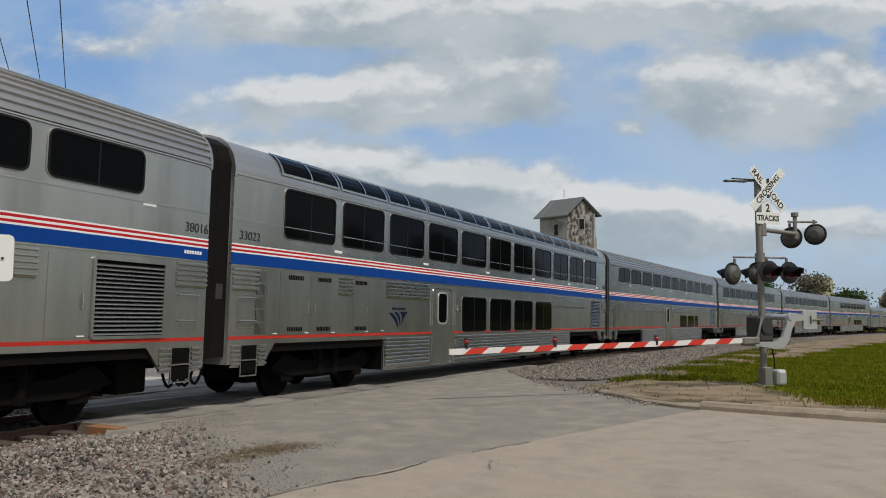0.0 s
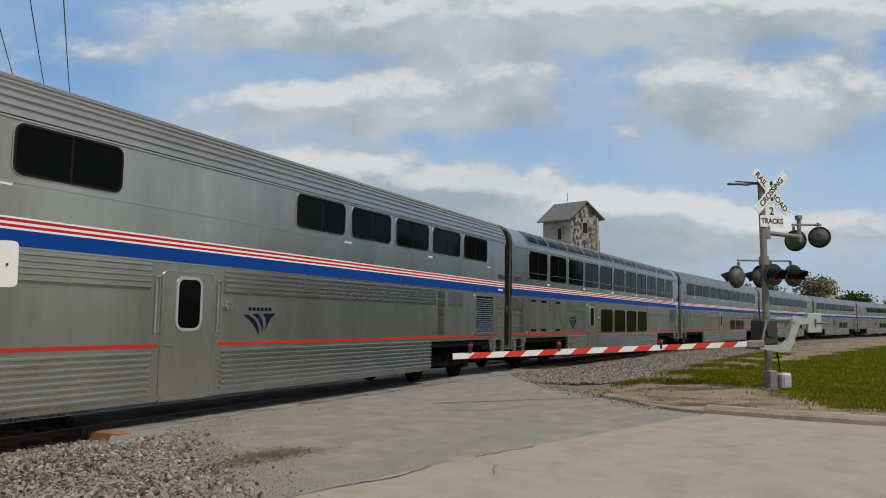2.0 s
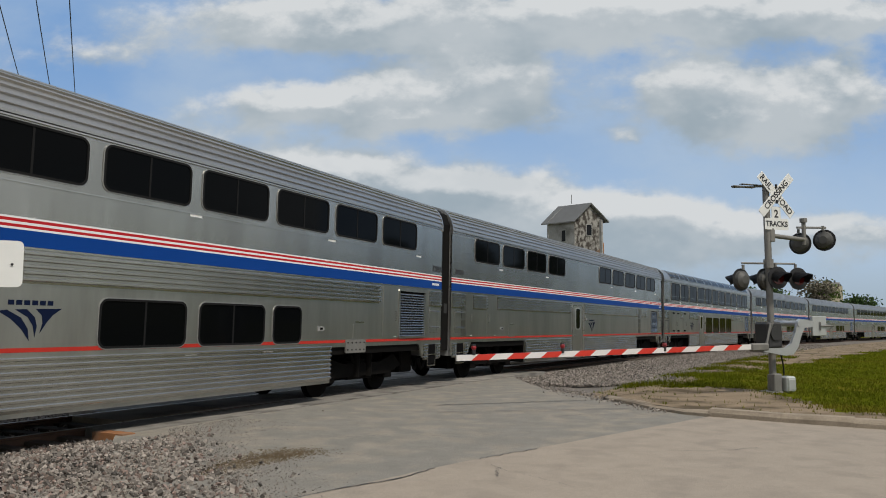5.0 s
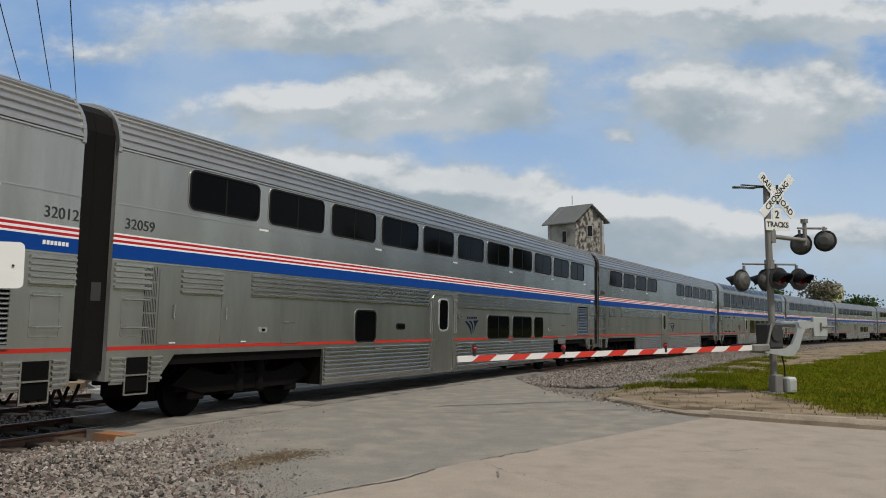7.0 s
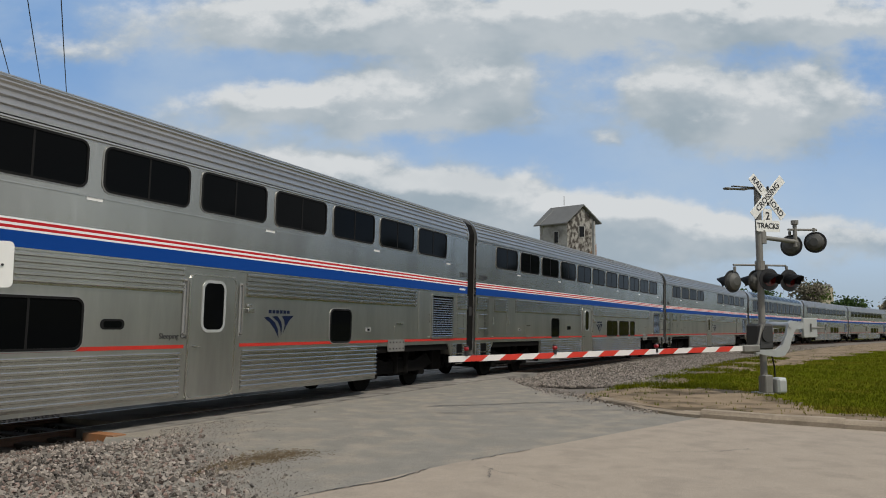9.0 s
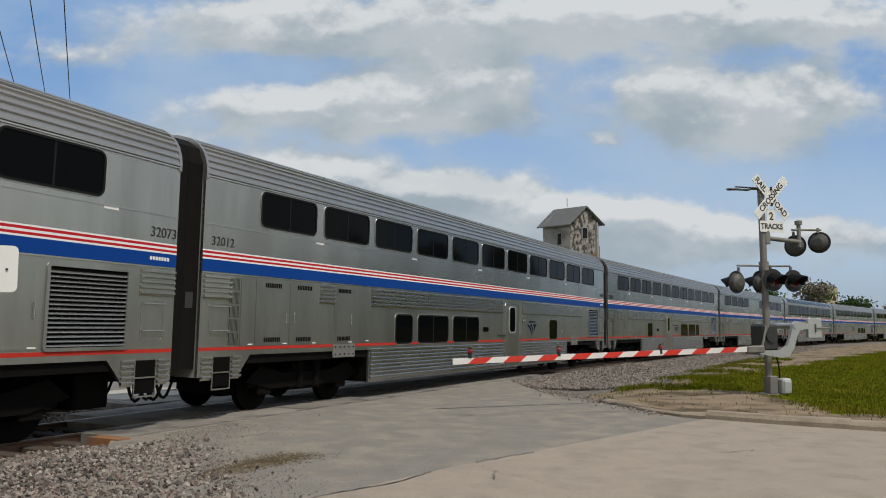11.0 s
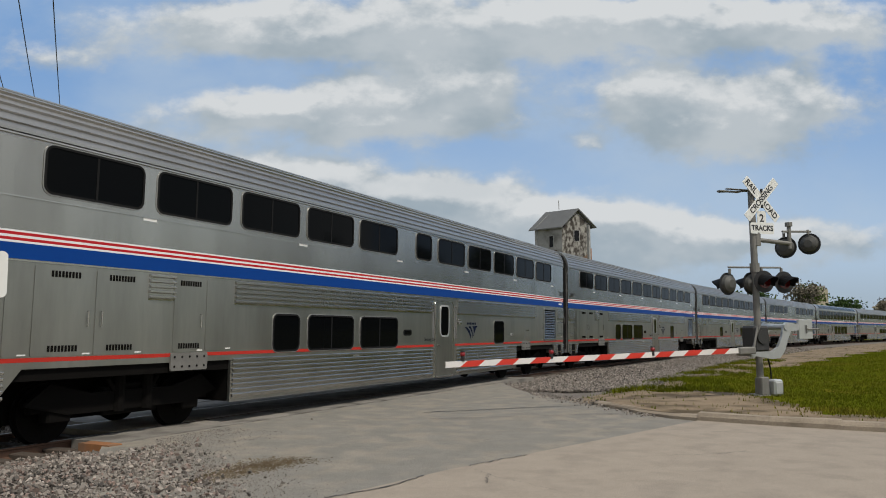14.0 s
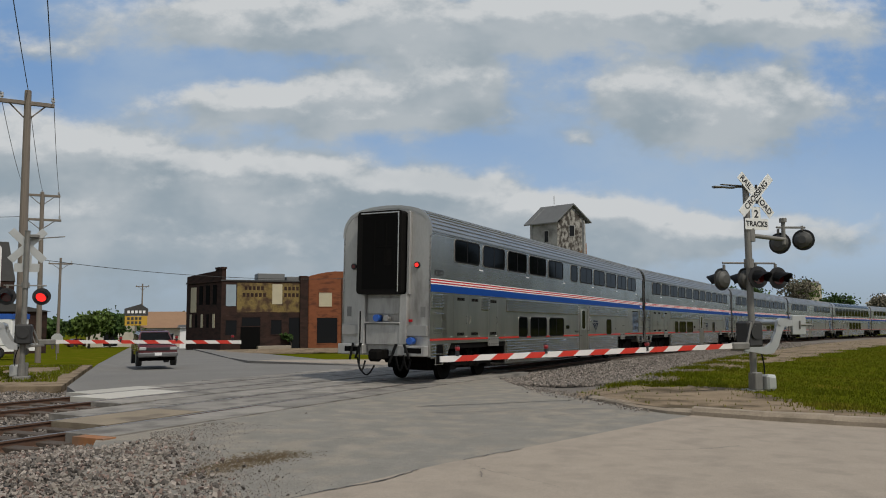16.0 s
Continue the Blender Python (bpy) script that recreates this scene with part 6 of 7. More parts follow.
def build_brick_building():
    h = thing("brick_building", "old two-storey dark brick warehouse with a faded painted sign", "building")
    A, Bc, C = Vector((-27.3, 83.7)), Vector((-21.6, 77.0)), Vector((-13.9, 80.4))
    z0 = -1.6
    # long front with stepped parapet, side wall
    bm = B()
    d = (Bc - A)
    L1 = d.length
    prof = [(0, z0), (L1, z0), (L1, 7.1), (L1 * 0.86, 7.1), (L1 * 0.82, 6.85), (L1 * 0.1, 6.6), (0, 6.5)]
    outline(bm, prof, 0.45, "y", 0)
    side = part("wall", bm, BRICK, h, "dark brown brick street wall", at=Matrix.Translation((*A, 0)) @ Matrix.Rotation(math.atan2(d.y, d.x), 4, "Z"))
    box_m = Matrix.Translation((*A, 0)) @ Matrix.Rotation(math.atan2(d.y, d.x), 4, "Z")
    part("coping", outline(B(), [(L1 * 0.84, 7.0), (L1 + 0.12, 7.0), (L1 + 0.12, 7.2), (L1 * 0.84, 7.2)], 0.6, "y", -0.1), BRICK, h, at=box_m)
    d2 = C - Bc
    L2 = d2.length
    m2 = Matrix.Translation((*Bc, 0)) @ Matrix.Rotation(math.atan2(d2.y, d2.x), 4, "Z")
    bm = B()
    outline(bm, [(0.02, z0), (L2, z0), (L2, 5.75), (0.02, 5.75)], 8.0, "y", 0.004)
    part("wall", bm, BRICK, h, "dark brick rear wall", at=m2)
    part("roof", box(B(), -0.05, L2 + 0.1, -0.08, 8.0, 5.75, 5.9), ROOFDARK, h, at=m2)
    # painted sign field and boarded openings
    part("painted_sign", box(B(), 1.55, L2 - 0.1, -0.01, 0.004, 2.55, 5.6), FADED, h, "faded yellow painted sign on brick", at=m2)
    for k, (x0, x1, zz) in enumerate(((2.3, 4.6, 5.05), (2.1, 5.0, 4.35), (6.4, 8.2, 5.05), (6.4, 8.25, 4.35))):
        n = int((x1 - x0) / 0.42)
        for i in range(n):
            xa = x0 + i * 0.42
            part("sign_bar", box(B(), xa, xa + 0.28, -0.016, -0.01, zz - 0.2, zz + 0.2), BRICK, h, at=m2)
    part("boarded_window", box(B(), 0.45, 1.45, -0.03, 0.004, 3.2, 5.4), BLUEBOARD, h, "blue-grey boarded window", at=m2)
    part("boarded_window", box(B(), 5.15, 6.2, -0.03, 0.004, 3.4, 5.5), PALEBOARD, h, "pale boarded window", at=m2)
    # lower brick arch band and openings
    pts = [(0.3, z0), (L2 - 0.3, z0), (L2 - 0.3, 2.0)] + [(L2 / 2 + (L2 / 2 - 0.3) * math.cos(a), 2.0 + 0.6 * math.sin(a)) for a in np.linspace(0.1, 3.04, 14)] + [(0.3, 2.0)]
    part("lower_wall", outline(B(), pts, -0.05, "y", 0), BRICK, h, "patched dark brick lower wall", at=m2)
    # plate on the wall face, painted with the shade of an interior
    part("doorway", box(B(), 1.95, 3.95, -0.07, -0.05, -1.2, 1.05), SHADOW_IN, h, "dark open loading doorway", at=m2)
    framed_hole(h, m2 @ Matrix.Translation((3.0, -0.05, 1.6)), 1.9, 0.9, GLASSDARK, BRICK)
    framed_hole(h, m2 @ Matrix.Translation((1.0, -0.05, 1.0)), 1.1, 1.5, GLASSDARK, BRICK)
    framed_hole(h, m2 @ Matrix.Translation((5.6, -0.05, 1.0)), 1.1, 1.5, GLASSDARK, BRICK)
    framed_hole(h, m2 @ Matrix.Translation((7.6, -0.05, 0.4)), 1.4, 3.2, GLASSDARK, BRICK)
    part("loading_step", box(B(), 3.6, 7.0, -0.8, -0.05, z0, -0.9, 0.03), CONCRETE, h, at=m2)
    # openings of the street wall: pale boards, and near-black plates painted as shade
    for i in range(5):
        part("boarded_window", box(B(), 1.0 + 1.45 * i, 1.5 + 1.45 * i, -0.04, 0, 1.0, 2.4), SHADOW_IN if i % 2 else PALEBOARD, h, at=box_m)
    for i in range(3):
        part("boarded_window", box(B(), 3.4 + 1.7 * i, 4.3 + 1.7 * i, -0.04, 0, 3.4, 5.4), SHADOW_IN, h, at=box_m)
    sg = part("wall_sign", box(B(), 1.3, 2.7, -0.10, 0, 2.6, 5.3, 0.03), PALEBOARD, h, "narrow pale upright wall sign", at=box_m)
    part("cornice", box(B(), 0, L1, -0.12, 0, 5.7, 5.9), BRICK, h, at=box_m)
    # chimney and roof units
    part("chimney", box(B(), L2 - 0.35, L2 + 0.5, -0.25, 0.6, z0, 6.4), BRICK, h, "brick corner pier", at=m2)
    for x0, x1, zt in ((4.1, 7.0, 6.75), (7.2, 8.6, 6.45)):
        part("roof_unit", box(B(), x0, x1, 2.5, 4.4, 5.9, zt, 0.05), METALROOF, h, "grey sheet metal roof unit", at=m2)
    # the lighter brick neighbour
    g = thing("red_brick_building", "orange-red brick workshop with boarded upper windows", "building")
    P = C + d2.normalized() * 0.6
    m3 = Matrix.Translation((*P, 0)) @ Matrix.Rotation(math.atan2(d2.y, d2.x) - 0.12, 4, "Z")
    prof = [(0, z0), (22, z0), (22, 6.0)] + [(0.2 + 6.0 * (1 - t) + 0.0, 6.45 + 0.5 * math.sin(math.pi * (1 - t))) for t in np.linspace(0, 1, 8)] + [(0, 6.3)]
    part("wall", outline(B(), prof, 10.0, "y", 0), BRICK_RED, g, "orange-red brick wall", at=m3)
    for x in (1.4, 5.4, 9.4, 13.4):
        framed_hole(g, m3 @ Matrix.Translation((x + 0.4, -0.01, 3.9)), 1.4, 1.5, PALEBOARD, BRICK_RED)
        framed_hole(g, m3 @ Matrix.Translation((x + 0.6, -0.01, 0.6)), 2.2, 2.7, GLASSDARK, BRICK_RED)
    part("downpipe", rod(B(), (3.6, -0.1, z0), (3.6, -0.1, 6.2), 0.07), RAIL_SIDE, g, at=m3)


def simple_house(name, label, at, w, d, h, roof_h, wall_m, roof_m, gable_x=True, over=0.3):
    g = thing(name, label, "building", at=at)
    part("wall", box(B(), -w / 2, w / 2, 0, d, -0.5, h), wall_m, g)
    bm = B()
    if gable_x:
        pts = [(-w / 2 - over, h - 0.05), (w / 2 + over, h - 0.05), (0, h + roof_h)]
        outline(bm, pts, d + 2 * over, "y", -over)
    else:
        pts = [(-over, h - 0.05), (d + over, h - 0.05), (d / 2, h + roof_h)]
        outline(bm, pts, w + 2 * over, "x", -w / 2 - over)
    part("roof", bm, roof_m, g)
    return g


def build_far_buildings():
    def spot(az, dist, turn=0.0):
        a = radians(az)
        x, y = dist * math.sin(a), dist * math.cos(a)
        return Matrix.Translation((x, y, lev(x, y) - 0.1)) @ Matrix.Rotation(-a + radians(turn), 4, "Z")
    b = simple_house("metal_building", "cream metal building with a green roof", spot(-23.0, 150), 8, 14, 4.6, 1.6, TAN, GREENROOF)
    framed_hole(b, Matrix.Translation((0, -0.01, 1.2)), 2.4, 2.4, GLASSDARK, WHITE, name="door")
    b = simple_house("shop", "low pale shop with a brown shingle roof", spot(-17.6, 120), 13, 9, 2.9, 2.4, TAN, BROWNROOF, False, 0.8)
    for x in (-3.6, 0.2, 3.4):
        framed_hole(b, Matrix.Translation((x, -0.01, 1.3)), 1.8, 1.4, GLASSDARK if x != 3.4 else WHITE, WHITE)
    b = simple_house("flat_shed", "white flat-roofed shed beside the warehouse", spot(-15.9, 100), 9, 6, 2.6, 0.3, WHITE, ROOFDARK, False)
    framed_hole(b, Matrix.Translation((-2, -0.01, 1.2)), 1.6, 2.2, GLASSDARK, WHITE, name="door")
    b = simple_house("brick_hall", "brown brick hall with a low roof", spot(-31.4, 88, 8), 14, 12, 4.2, 1.6, BRICK, ROOFDARK)
    framed_hole(b, Matrix.Translation((3, -0.01, 1.6)), 1.4, 1.8, GLASSDARK, WHITE)
    t = thing("church_tower", "dark brick church tower with a pointed cap", "tower", at=spot(-29.9, 120))
    part("wall", box(B(), -2.0, 2.0, 0, 4, -1, 9.5), BRICK, t)
    bm = B()
    bmesh.ops.create_cone(bm, cap_ends=True, segments=4, radius1=3.0, radius2=1.6, depth=5.5, matrix=Matrix.Translation((0, 2, 12.2)) @ Matrix.Rotation(radians(45), 4, "Z"))
    part("cap", bm, ROOFDARK, t)
    framed_hole(t, Matrix.Translation((0, -0.01, 7.6)), 1.2, 2.0, GLASSDARK, BRICK)
    tr = thing("white_trailer", "white and blue box trailer parked by the street", "trailer", at=spot(-31.6, 62, -30))
    part("body", box(B(), -3.2, 3.2, 0, 2.3, 0.9, 3.1, 0.06), WHITE, tr)
    part("blue_band", box(B(), -3.25, 3.25, -0.01, 2.31, 2.75, 3.13), HOSE_BLUE, tr)
    for x in (-2.2, 2.2):
        part("wheel", rod(B(), (x, 0.0, 0.4), (x, 0.3, 0.4), 0.42, seg=16), TYRE, tr)
    ps = thing("pylon_sign", "dark and yellow roadside sign on a pole", "sign", at=spot(-21.4, 118))
    part("pole", rod(B(), (0, 0, -0.5), (0, 0, 5.5), 0.12), GALV, ps)
    part("upper_panel", outline(B(), [(-1.6, 4.6), (1.6, 4.6), (1.6, 5.6), (0.6, 6.3), (-1.6, 5.6)], 0.3, "y", -0.2), ROOFDARK, ps)
    part("lower_panel", box(B(), -1.5, 1.5, -0.2, 0.1, 3.2, 4.55), YELLOWSIGN, ps)
    for z, n, m in ((5.15, 5, WHITE), (4.2, 4, ROOFDARK), (3.6, 4, ROOFDARK)):
        for i in range(n):
            part("sign_bar", box(B(), -1.2 + 0.52 * i, -0.85 + 0.52 * i, -0.23, -0.2, z - 0.2, z + 0.2), m, ps)
    st = thing("stop_sign", "stop sign seen from its bare metal back", "road sign", at=spot(-26.3, 60))
    zs = 0.59 - st.matrix_world.translation.z
    part("post", rod(B(), (0, 0, -0.5), (0, 0, zs + 0.45), 0.03), GALV, st)
    part("plate", outline(B(), [(0.40 * math.cos(radians(22.5 + 45 * k)), zs + 0.40 * math.sin(radians(22.5 + 45 * k))) for k in range(8)], 0.01, "y", -0.04), SIGNBACK, st)
    # vehicles far down the street
    for az, dist, m in ((-24.9, 150, CARPAINT), (-22.5, 165, PLATE_GREY), (-29.2, 70, WHITE)):
        c = thing("parked_car", "small parked car far down the street", "car", at=spot(az, dist, 20), group="distant cars")
        part("body", outline(B(), [(-2.1, 0.35), (2.1, 0.35), (2.1, 0.85), (1.3, 0.95), (0.7, 1.45), (-1.0, 1.45), (-1.7, 0.95), (-2.1, 0.9)], 1.7, "y", 0), m, c)
        part("glass", outline(B(), [(-1.5, 0.98), (1.1, 0.98), (0.65, 1.38), (-0.95, 1.38)], 1.74, "y", -0.02), GLASSDARK, c)
        for x in (-1.35, 1.35):
            part("wheel", rod(B(), (x, -0.03, 0.33), (x, 1.73, 0.33), 0.33, seg=14), TYRE, c)
    # right-hand distance, behind the train
    sl = thing("grain_tower", "pale square concrete tower behind trees", "tower", at=Matrix.Translation((73, 145, -3)))
    part("wall", box(B(), -1.4, 1.4, -1.4, 1.4, 0, 10.6), PALEBOARD, sl)
    part("cap", box(B(), -0.9, 1.1, -1.1, 1.1, 10.6, 11.3), TOWERGREY, sl)
    dm = thing("white_dome_roof", "small white roof in the distance", "building", at=Matrix.Translation((118, 196, -3)))
    bm = B()
    bmesh.ops.create_cone(bm, cap_ends=True, segments=16, radius1=4.5, radius2=0.6, depth=2.2, matrix=Matrix.Translation((0, 0, 9.0)))
    part("roof", bm, WHITE, dm)
    part("wall", rod(B(), (0, 0, 0), (0, 0, 7.9), 4.2, seg=16), TAN, dm)


def utility_pole(name, label, x, y, zt, arms, lean=(0, 0)):
    z0 = lev(x, y) - 0.4
    p = thing(name, label, "utility pole", at=Matrix.Translation((x, y, 0)), group="utility poles")
    bm = B()
    rod(bm, (lean[0], lean[1], z0), (0, 0, zt), 0.17, 0.11, seg=12)
    part("pole", bm, WOODPOLE, p)
    for z, w, ins in arms:
        arm_bm = B()
        box(arm_bm, -w, w, -0.06, 0.06, z - 0.07, z + 0.07, 0.01)
        a = part("cross_arm", arm_bm, WOODPOLE, p, at=Matrix.Rotation(math.atan2(0.40, 0.75), 4, "Z"))
        bm = B()
        for sx in (-1, 1):
            rod(bm, (sx * w * 0.65, 0.05, z - 0.06), (0, 0.05, z - 0.62), 0.025, seg=6)
        part("brace", bm, WOODPOLE, a)
        for xi in ins:
            bm = B()
            rod(bm, (xi, 0, z + 0.06), (xi, 0, z + 0.30), 0.035, seg=8)
            rod(bm, (xi, 0, z + 0.14), (xi, 0, z + 0.20), 0.065, seg=8)
            rod(bm, (xi, 0, z + 0.23), (xi, 0, z + 0.28), 0.06, seg=8)
            part("insulator", bm, PORCELAIN, a)
    return p


def wire(a, b, sag, r=0.012, label="thin dark overhead wire"):
    a, b = Vector(a), Vector(b)
    pts = [a.lerp(b, t) - Vector((0, 0, sag * 4 * t * (1 - t))) for t in np.linspace(0, 1, 15)]
    solid("overhead_wire", tube(B(), pts, r, 5), WIRE, label, "wire", "overhead wires")


def build_poles():
    c, s = 0.882, 0.471
    utility_pole("utility_pole", "weathered timber utility pole with one cross-arm", -14.38, 26.33, 10.05, [(9.60, 0.85, (-0.8, 0.8))], (0.10, 0.0))
    utility_pole("utility_pole", "weathered timber utility pole with two cross-arms", -24.04, 46.11, 9.75, [(9.55, 1.0, (-0.9, 0.0, 0.9)), (8.05, 1.1, (-1.0, 0.1, 1.0))], (0.15, 0.0))
    utility_pole("utility_pole", "dark timber utility pole far down the street", -38.0, 77.0, 8.2, [(7.6, 1.1, (-1.0, 1.0))])
    utility_pole("utility_pole", "thin timber utility pole far off", -50.0, 130.0, 8.0, [(7.5, 1.1, (-1.0, 1.0))])
    tops = [((-14.38 - 0.75, 26.33 - 0.40, 9.88), (-24.04 - 0.85, 46.11 - 0.45, 9.85)), ((-14.38, 26.33, 10.08), (-24.04, 46.11, 9.85)),
            ((-14.38 + 0.72, 26.33 + 0.38, 9.90), (-24.04 + 0.80, 46.11 + 0.42, 9.85))]
    for k, (a, b) in enumerate(tops):
        wire(a, b, 0.35)
        d = Vector(a) - Vector(b)
        e = Vector(a) + Vector((d.x, d.y, 0)) * 1.25 + Vector((0, 0, 0.2))
        wire(a, e, 0.3, 0.014)
    wire((-24.0, 46.1, 5.6), (-6.0, 62.0, 5.2), 0.5, 0.02)
    wire((-24.9, 45.7, 8.2), (-60, 40, 8.0), 0.4, 0.015)
    for k in (-1.0, 0.1, 1.0):
        wire((-24.04 + k * c, 46.11 + k * s, 8.3), (-24.04 + 0.9 * k * c, 46.11 + 0.9 * k * s + 0.1, 9.7), 0.25, 0.012, "thin jumper wire on the pole")


def build_suv():
    """A maroon sport utility vehicle waiting at the far gate, its front towards the tracks."""
    car = thing("suv", "dark maroon sport utility vehicle waiting on the street", "car", at=Matrix.Translation((-12.45, 33.8, lev(-12.45, 33.8) - 0.005)) @ Matrix.Rotation(math.atan2(ROAD_RIGHT.y, ROAD_RIGHT.x) + radians(5), 4, "Z") @ Matrix.Diagonal((0.87, 0.87, 0.87, 1)))
    # local: front at y = -2.2, x across
    prof = [(-2.25, 0.48), (-2.30, 0.62), (-2.28, 0.92), (-2.15, 1.03), (-1.15, 1.12), (2.25, 1.10), (2.32, 0.90), (2.32, 0.45)]
    bm = B()
    outline(bm, prof, 1.76, "x", -0.88)
    es = [e for e in bm.edges if abs(e.verts[0].co.x - e.verts[1].co.x) < 0.01]
    bmesh.ops.bevel(bm, geom=es, offset=0.06, segments=2, affect="EDGES")
    part("body", bm, CARPAINT, car)
    bm = B()
    cab = [(-1.18, 1.10), (-0.42, 1.64), (-0.25, 1.69), (1.95, 1.68), (2.22, 1.10)]
    a = [bm.verts.new((-0.84 + (0.16 if z > 1.2 else 0), y, z)) for y, z in cab]
    b = [bm.verts.new((0.84 - (0.16 if z > 1.2 else 0), y, z)) for y, z in cab]
    bm.faces.new(a)
    bm.faces.new(b[::-1])
    for i in range(len(cab)):
        j = (i + 1) % len(cab)
        bm.faces.new((a[i], b[i], b[j], a[j]))
    bmesh.ops.recalc_face_normals(bm, faces=bm.faces[:])
    part("cabin", bm, CARPAINT, car)
    bm = B()
    vs = [bm.verts.new(v) for v in ((-0.76, -1.145, 1.145), (0.76, -1.145, 1.145), (0.62, -0.47, 1.62), (-0.62, -0.47, 1.62))]
    bm.faces.new(vs)
    bmesh.ops.solidify(bm, geom=bm.faces[:], thickness=0.02)
    part("windscreen", bm, GLASSDARK, car, "dark windscreen glass")
    part("grille", box(B(), -0.52, 0.52, -2.33, -2.28, 0.78, 0.92, 0.01), BLACKPAINT, car)
    part("front_bumper", box(B(), -0.90, 0.90, -2.40, -2.15, 0.46, 0.68, 0.05), CHROME, car, "grey chrome front bumper")
    part("licence_plate", box(B(), -0.16, 0.16, -2.415, -2.40, 0.54, 0.68), WHITE, car, "white number plate with unreadable bars")
    for sx in (-1, 1):
        part("headlight", box(B(), sx * 0.70 - 0.16, sx * 0.70 + 0.16, -2.33, -2.27, 0.80, 0.94, 0.02), SIGNBACK, car, "clear headlight")
        mr = part("mirror", box(B(), sx * 0.98 - 0.10, sx * 0.98 + 0.10, -0.95, -0.83, 1.12, 1.28, 0.03), CARPAINT, car)
        part("side_window", box(B(), sx * 0.80 - 0.01, sx * 0.80 + 0.01, -0.55, 1.85, 1.18, 1.52), GLASSDARK, car)
        for y in (-1.45, 1.45):
            w = part("wheel", rod(B(), (sx * 0.68, y, 0.37), (sx * 0.92, y, 0.37), 0.37, seg=20), TYRE, car)
            part("rim", rod(B(), (sx * 0.90, y, 0.37), (sx * 0.935, y, 0.37), 0.22, seg=14), CHROME, w)
    part("under_shadow_pan", box(B(), -0.80, 0.80, -2.1, 2.1, 0.28, 0.50), BLACK, car)
    part("roof_rack", box(B(), -0.55, 0.55, -0.1, 1.5, 1.70, 1.74, 0.01), BLACKPAINT, car)


# ---------------- plants ----------------
def tree(name, label, x, y, height, spread, leaf, seed, leaves=1500, stem=0.34, trunk_r=0.22, size=0.30, loose=1.0):
    rnd = random.Random(seed)
    z0 = lev(x, y) - 0.3
    t = thing(name, label, "tree", at=Matrix.Translation((x, y, z0)), group="trees")
    bm = B()
    tips = []

    def limb(p, d, length, r, depth):
        q = p + d * length
        rod(bm, p, q, r, r * 0.62, seg=6 if depth else 8)
        if depth >= 3:
            tips.append((q, length))
            return
        tips.append((q, length)) if depth == 2 else None
        for _ in range(rnd.randint(3, 4)):
            v = Vector((rnd.uniform(-1, 1), rnd.uniform(-1, 1), rnd.uniform(0.0, 0.9)))
            nd = (d * 0.55 + v * (0.75 if spread > height * 0.4 else 0.5)).normalized()
            limb(q - d * length * rnd.uniform(0, 0.3), nd, length * rnd.uniform(0.55, 0.8), r * 0.55, depth + 1)

    limb(Vector((0, 0, 0)), Vector((rnd.uniform(-0.05, 0.05), rnd.uniform(-0.05, 0.05), 1)).normalized(), height * stem, trunk_r, 0)
    part("trunk", bm, BARK, t)
    vs, fs = [], []
    zs = max(q.z for q, _ in tips)
    k = height / (zs + 0.5)
    for i in range(leaves):
        q, ln = rnd.choice(tips)
        r = ln * 0.75 * loose
        c = Vector((q.x, q.y, q.z)) + Vector((rnd.gauss(0, r * 0.5), rnd.gauss(0, r * 0.5), rnd.gauss(0, r * 0.42)))
        e = Euler((rnd.uniform(0, 6), rnd.uniform(0, 6), rnd.uniform(0, 6))).to_matrix()
        s = size * rnd.uniform(0.5, 1.2)
        n = len(vs)
        vs += [tuple(c + e @ Vector(v) * s) for v in ((-0.5, -0.35, 0), (0.4, -0.5, 0.1), (0.6, 0.3, -0.1), (-0.1, 0.6, 0.12))]
        fs.append((n, n + 1, n + 2, n + 3))
    me = bpy.data.meshes.new("crown")
    me.from_pydata(vs, [], fs)
    part("crown", me, leaf, t)
    return t


def build_trees():
    rnd = random.Random(9)
    for i, (x, y, h, m) in enumerate(((52, 128, 11.5, LEAF_DARK), (58, 132, 10.0, LEAF), (64, 134, 13.0, LEAF_GREY), (69, 137, 12.2, LEAF), (75, 141, 11.0, LEAF_DARK),
                                      (79, 148, 8.5, LEAF), (46, 120, 8.5, LEAF_DARK), (60, 128, 9.0, LEAF_DARK))):
        tree("tree", "spring tree with thin young leaves behind the train" if m is not LEAF_DARK else "dense dark green tree behind the train", x, y, h, h * 0.5, m, 20 + i, 1500, size=0.34)
    for i, (x, y, h) in enumerate(((106, 180, 11.5), (112, 182, 12.5), (118, 184, 11.5), (124, 186, 12.0), (131, 190, 11), (138, 196, 11))):
        tree("tree", "budding grey-green tree in the distance", x, y, h, h * 0.6, LEAF_GREY, 50 + i, 1500, size=0.40)
    for i in range(30):
        az = radians(-33 + 20 * i / 29 + rnd.uniform(-0.5, 0.5))
        dist = rnd.uniform(165, 215) if i % 3 else rnd.uniform(128, 150)
        h = rnd.uniform(10.5, 13.5) if i % 4 else rnd.uniform(13.5, 15.5)
        tree("tree", "full green street tree in the distance", dist * math.sin(az), dist * math.cos(az), h, h * 0.7, LEAF_DARK if i % 2 else LEAF, 80 + i, 4200, 0.17, size=0.50, loose=1.9)
    tree("shrub", "green shrub against the warehouse wall", -14.9, 79.4, 2.4, 1.5, LEAF_DARK, 7, 700, trunk_r=0.06, size=0.22)


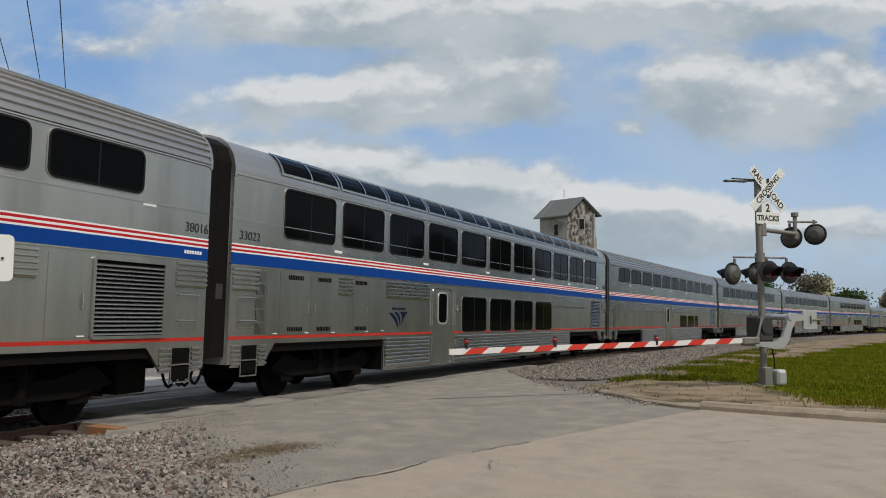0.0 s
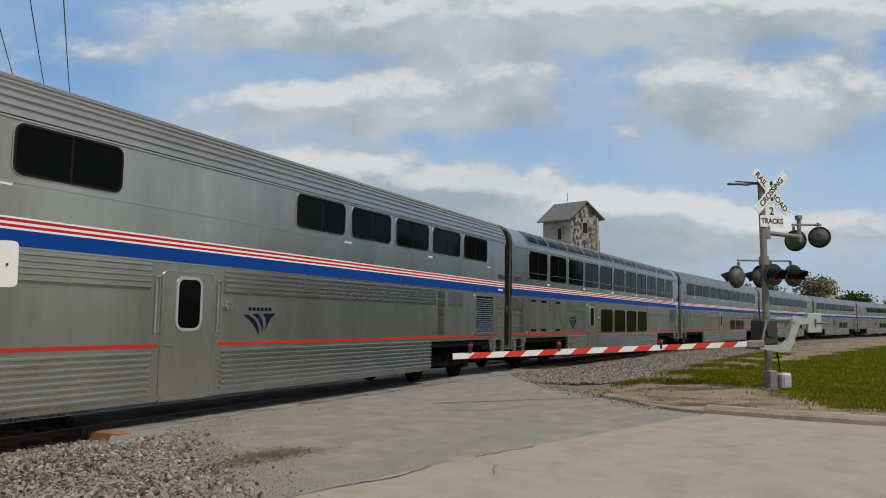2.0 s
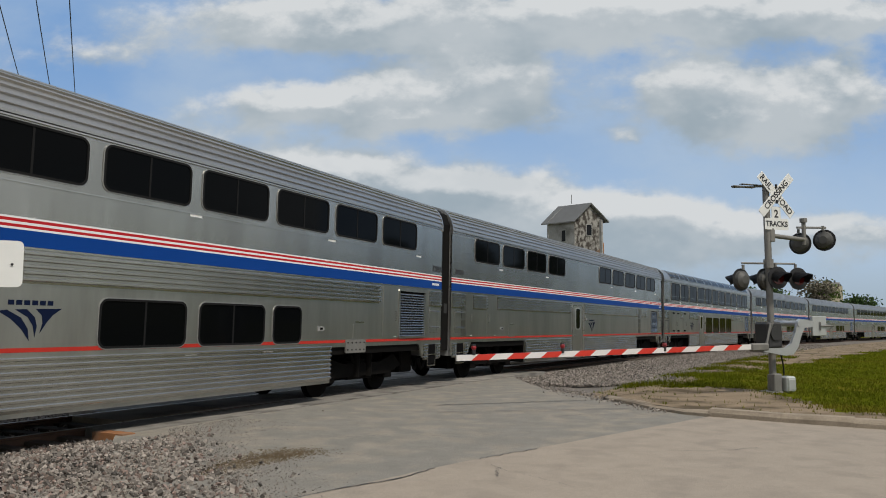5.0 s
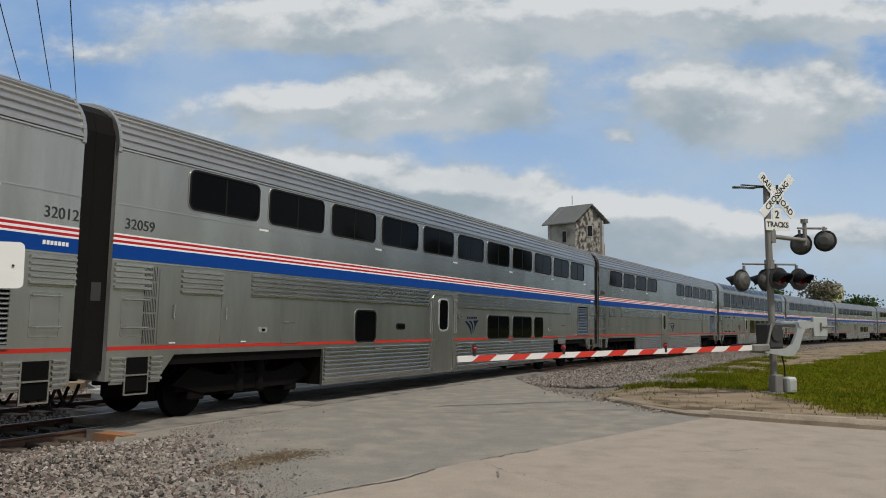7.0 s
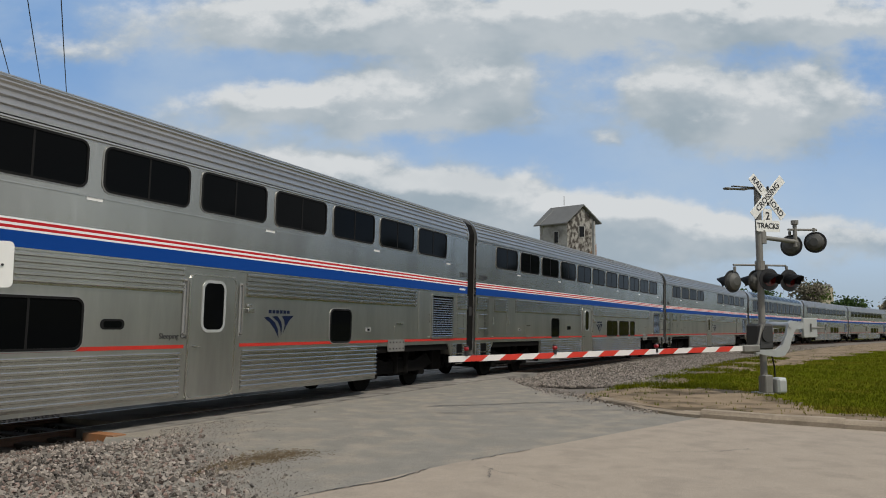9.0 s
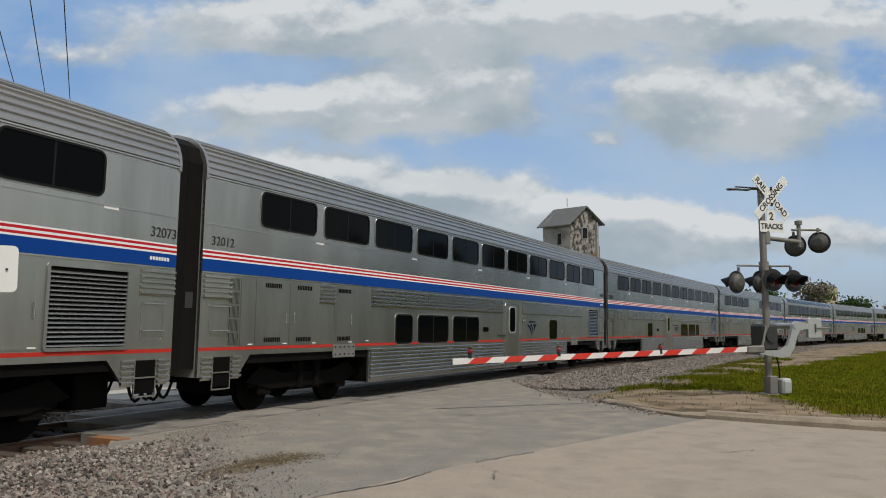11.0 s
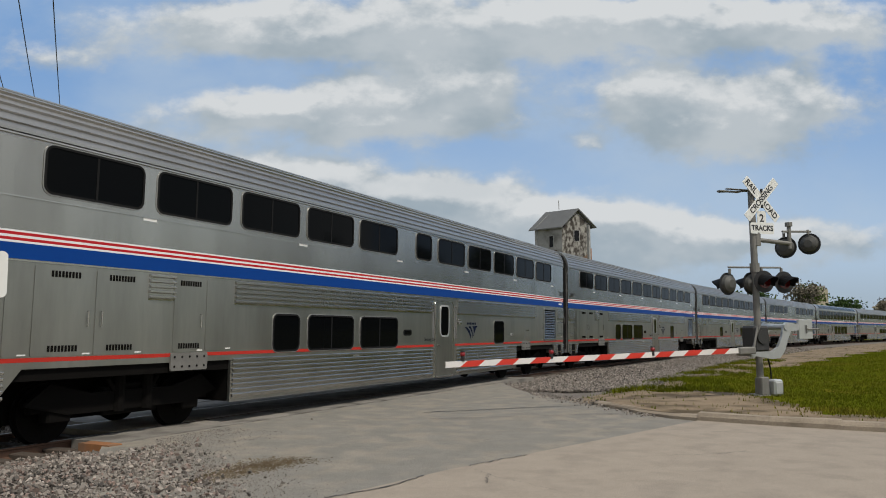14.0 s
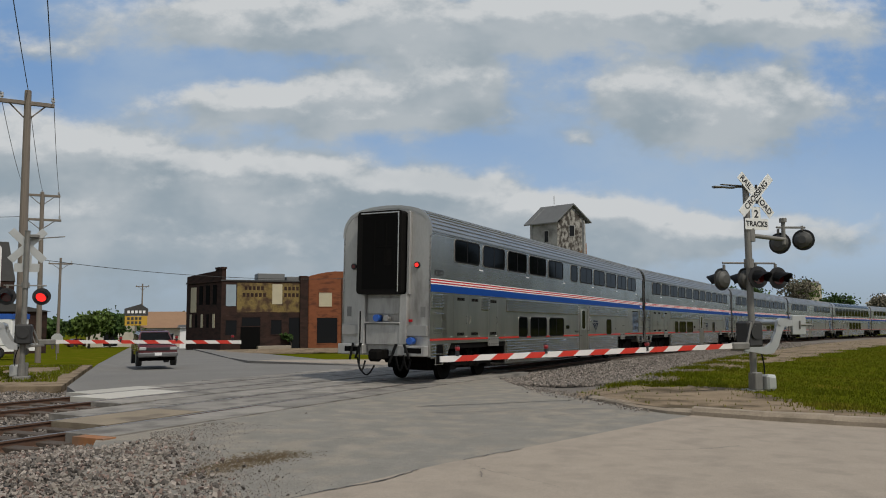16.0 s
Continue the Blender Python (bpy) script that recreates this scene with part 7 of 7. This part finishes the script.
def build_unseen_woods():
    """An unseen belt of woods added out of view to darken the train's reflections."""
    rng = np.random.default_rng(31)
    n = 26000
    az = np.radians(rng.uniform(42, 63, n))
    d = rng.uniform(130, 170, n)
    top = 13 + 4 * np.sin(az * 60) + 2 * np.sin(az * 143)
    z = -3 + top * np.sqrt(rng.random(n))
    c = np.stack([d * np.sin(az), d * np.cos(az), z], 1)
    v = c[:, None, :] + rng.normal(0, 0.75, (n, 4, 3))
    me = bpy.data.meshes.new("woods")
    me.from_pydata(v.reshape(-1, 3).tolist(), [], np.arange(4 * n).reshape(-1, 4).tolist())
    solid("woods", me, LEAF_DARK, "belt of dark green woods across the fields", "woods", kind="stuff")


def tufts(name, count, place, seed, label, h0=0.06, h1=0.16, material=None, thin=0.10):
    """Many single blades of grass joined into one mesh; place gives arrays of x, y, z."""
    rng = np.random.default_rng(seed)
    p = np.repeat(np.stack(place(rng, count), 1), 3, 0)
    n = len(p)
    a, h = rng.uniform(0, 6.28, n), rng.uniform(h0, h1, n)
    w = h * thin + 0.004
    p[:, :2] += rng.uniform(-0.05, 0.05, (n, 2))
    side = np.stack([np.cos(a) * w, np.sin(a) * w, np.zeros(n)], 1)
    tip = np.stack([rng.uniform(-0.6, 0.6, n) * h, rng.uniform(-0.6, 0.6, n) * h, h], 1)
    foot = p - np.array((0, 0, 0.02))
    v = np.stack([foot - side, foot + side, p + tip], 1).reshape(-1, 3)
    me = bpy.data.meshes.new(name)
    me.from_pydata(v.tolist(), [], np.arange(3 * n).reshape(-1, 3).tolist())
    solid(name, me, material or GRASS, label, "grass", kind="stuff")


def grassy_many(s, o):
    """grassy() for arrays."""
    a = np.interp(o, [6.5, 7.5, 9.5, 10.8, 11.4, 12.5, 16], [0.2, -0.3, 0.2, -2.4, -4.5, -5.1, -5.6]) + 0.35 * np.sin(o * 3.1 + s)
    return (s > a) & (o > np.interp(s, [-2, 5, 20, 60, 200], [7.2, 7.4, 9.8, 13.0, 16.0]) + 0.4 * np.sin(s * 0.8))


def build_grass():
    def verge(rng, n):
        o = 6.2 + 40 * rng.random(n) ** 1.4
        s = np.interp(o, S_MIN_O, S_MIN_S) + 0.37 + 75 * rng.random(n) ** 1.9
        keep = grassy_many(s + rng.normal(0, 0.25, n), o + rng.normal(0, 0.25, n)) | (rng.random(n) < 0.015)
        s, o = s[keep], o[keep]
        x, y, z = track_points(s, o)
        return x, y, z + 0.085

    tufts("verge_grass", 170000, verge, 11, "short bright spring grass on the verge", 0.025, 0.075)

    def weeds(rng, n):
        o, s = rng.uniform(5.8, 8.6, n), rng.uniform(0.2, 26, n)
        keep = (s > np.interp(o, S_MIN_O, S_MIN_S) + 0.4) & (rng.random(n) < 0.35 + 0.6 * np.sin(s * 1.3 + o))
        s, o = s[keep], o[keep]
        x, y, z = track_points(s, o)
        return x, y, z + np.interp(o, [5.4, 7], [-0.16, 0.08])

    tufts("weeds", 9000, weeds, 12, "taller weeds along the gravel edge", 0.04, 0.15, None, 0.05)

    # far verge by the second gate
    def far(rng, n):
        x, y = rng.uniform(-24, -11.2, n), rng.uniform(23.5, 40, n)
        keep = (x < -10.2 - 0.38 * (y - 21.3) - 0.6) & (np.sin(x * 1.7) + np.sin(y * 1.1 + x) > -0.4)
        x, y = x[keep], y[keep]
        return x, y, level(x, y) - np.where(y > 34, 0.20, 0.035)

    tufts("far_grass", 16000, far, 13, "patchy grass beside the far gate", 0.04, 0.11)


def build_far_verges():
    le = Vector((-10.4, 21.3))
    pts = [tuple(le + ROAD_DIR * k) for k in (0.5, 4, 9, 14)] + [(-20, 36), (-19, 28), (-15.5, 21.5)]
    slab("dirt_shoulder", pts, -0.035, 0.2, DIRT, "bare tan dirt shoulder by the far gate", "shoulder")
    slab("far_sidewalk", [(-9.0, 38.6), (-1.0, 33.0), (6, 38), (6, 39.6), (-1, 35.2), (-8.6, 40.4)], -0.03, 0.1, CONCRETE, "pale concrete driveway across the grass", "pavement")
    slab("gravel_lot", [(-19.5, 66), (-16, 60), (0, 64), (2, 74), (-13.5, 78), (-21, 74)], -0.05, 0.1, DIRT, "pale gravel yard by the warehouse", "yard")


# ---------------- build ----------------
build_sky()
build_ground()
build_paving()
build_verge()
build_ballast()
build_far_verges()
build_train()
build_signals()
build_tower()
build_brick_building()
build_far_buildings()
build_poles()
build_suv()
build_trees()
build_unseen_woods()
build_grass()
build_tracks()
build_panels()
build_stones()
motions()
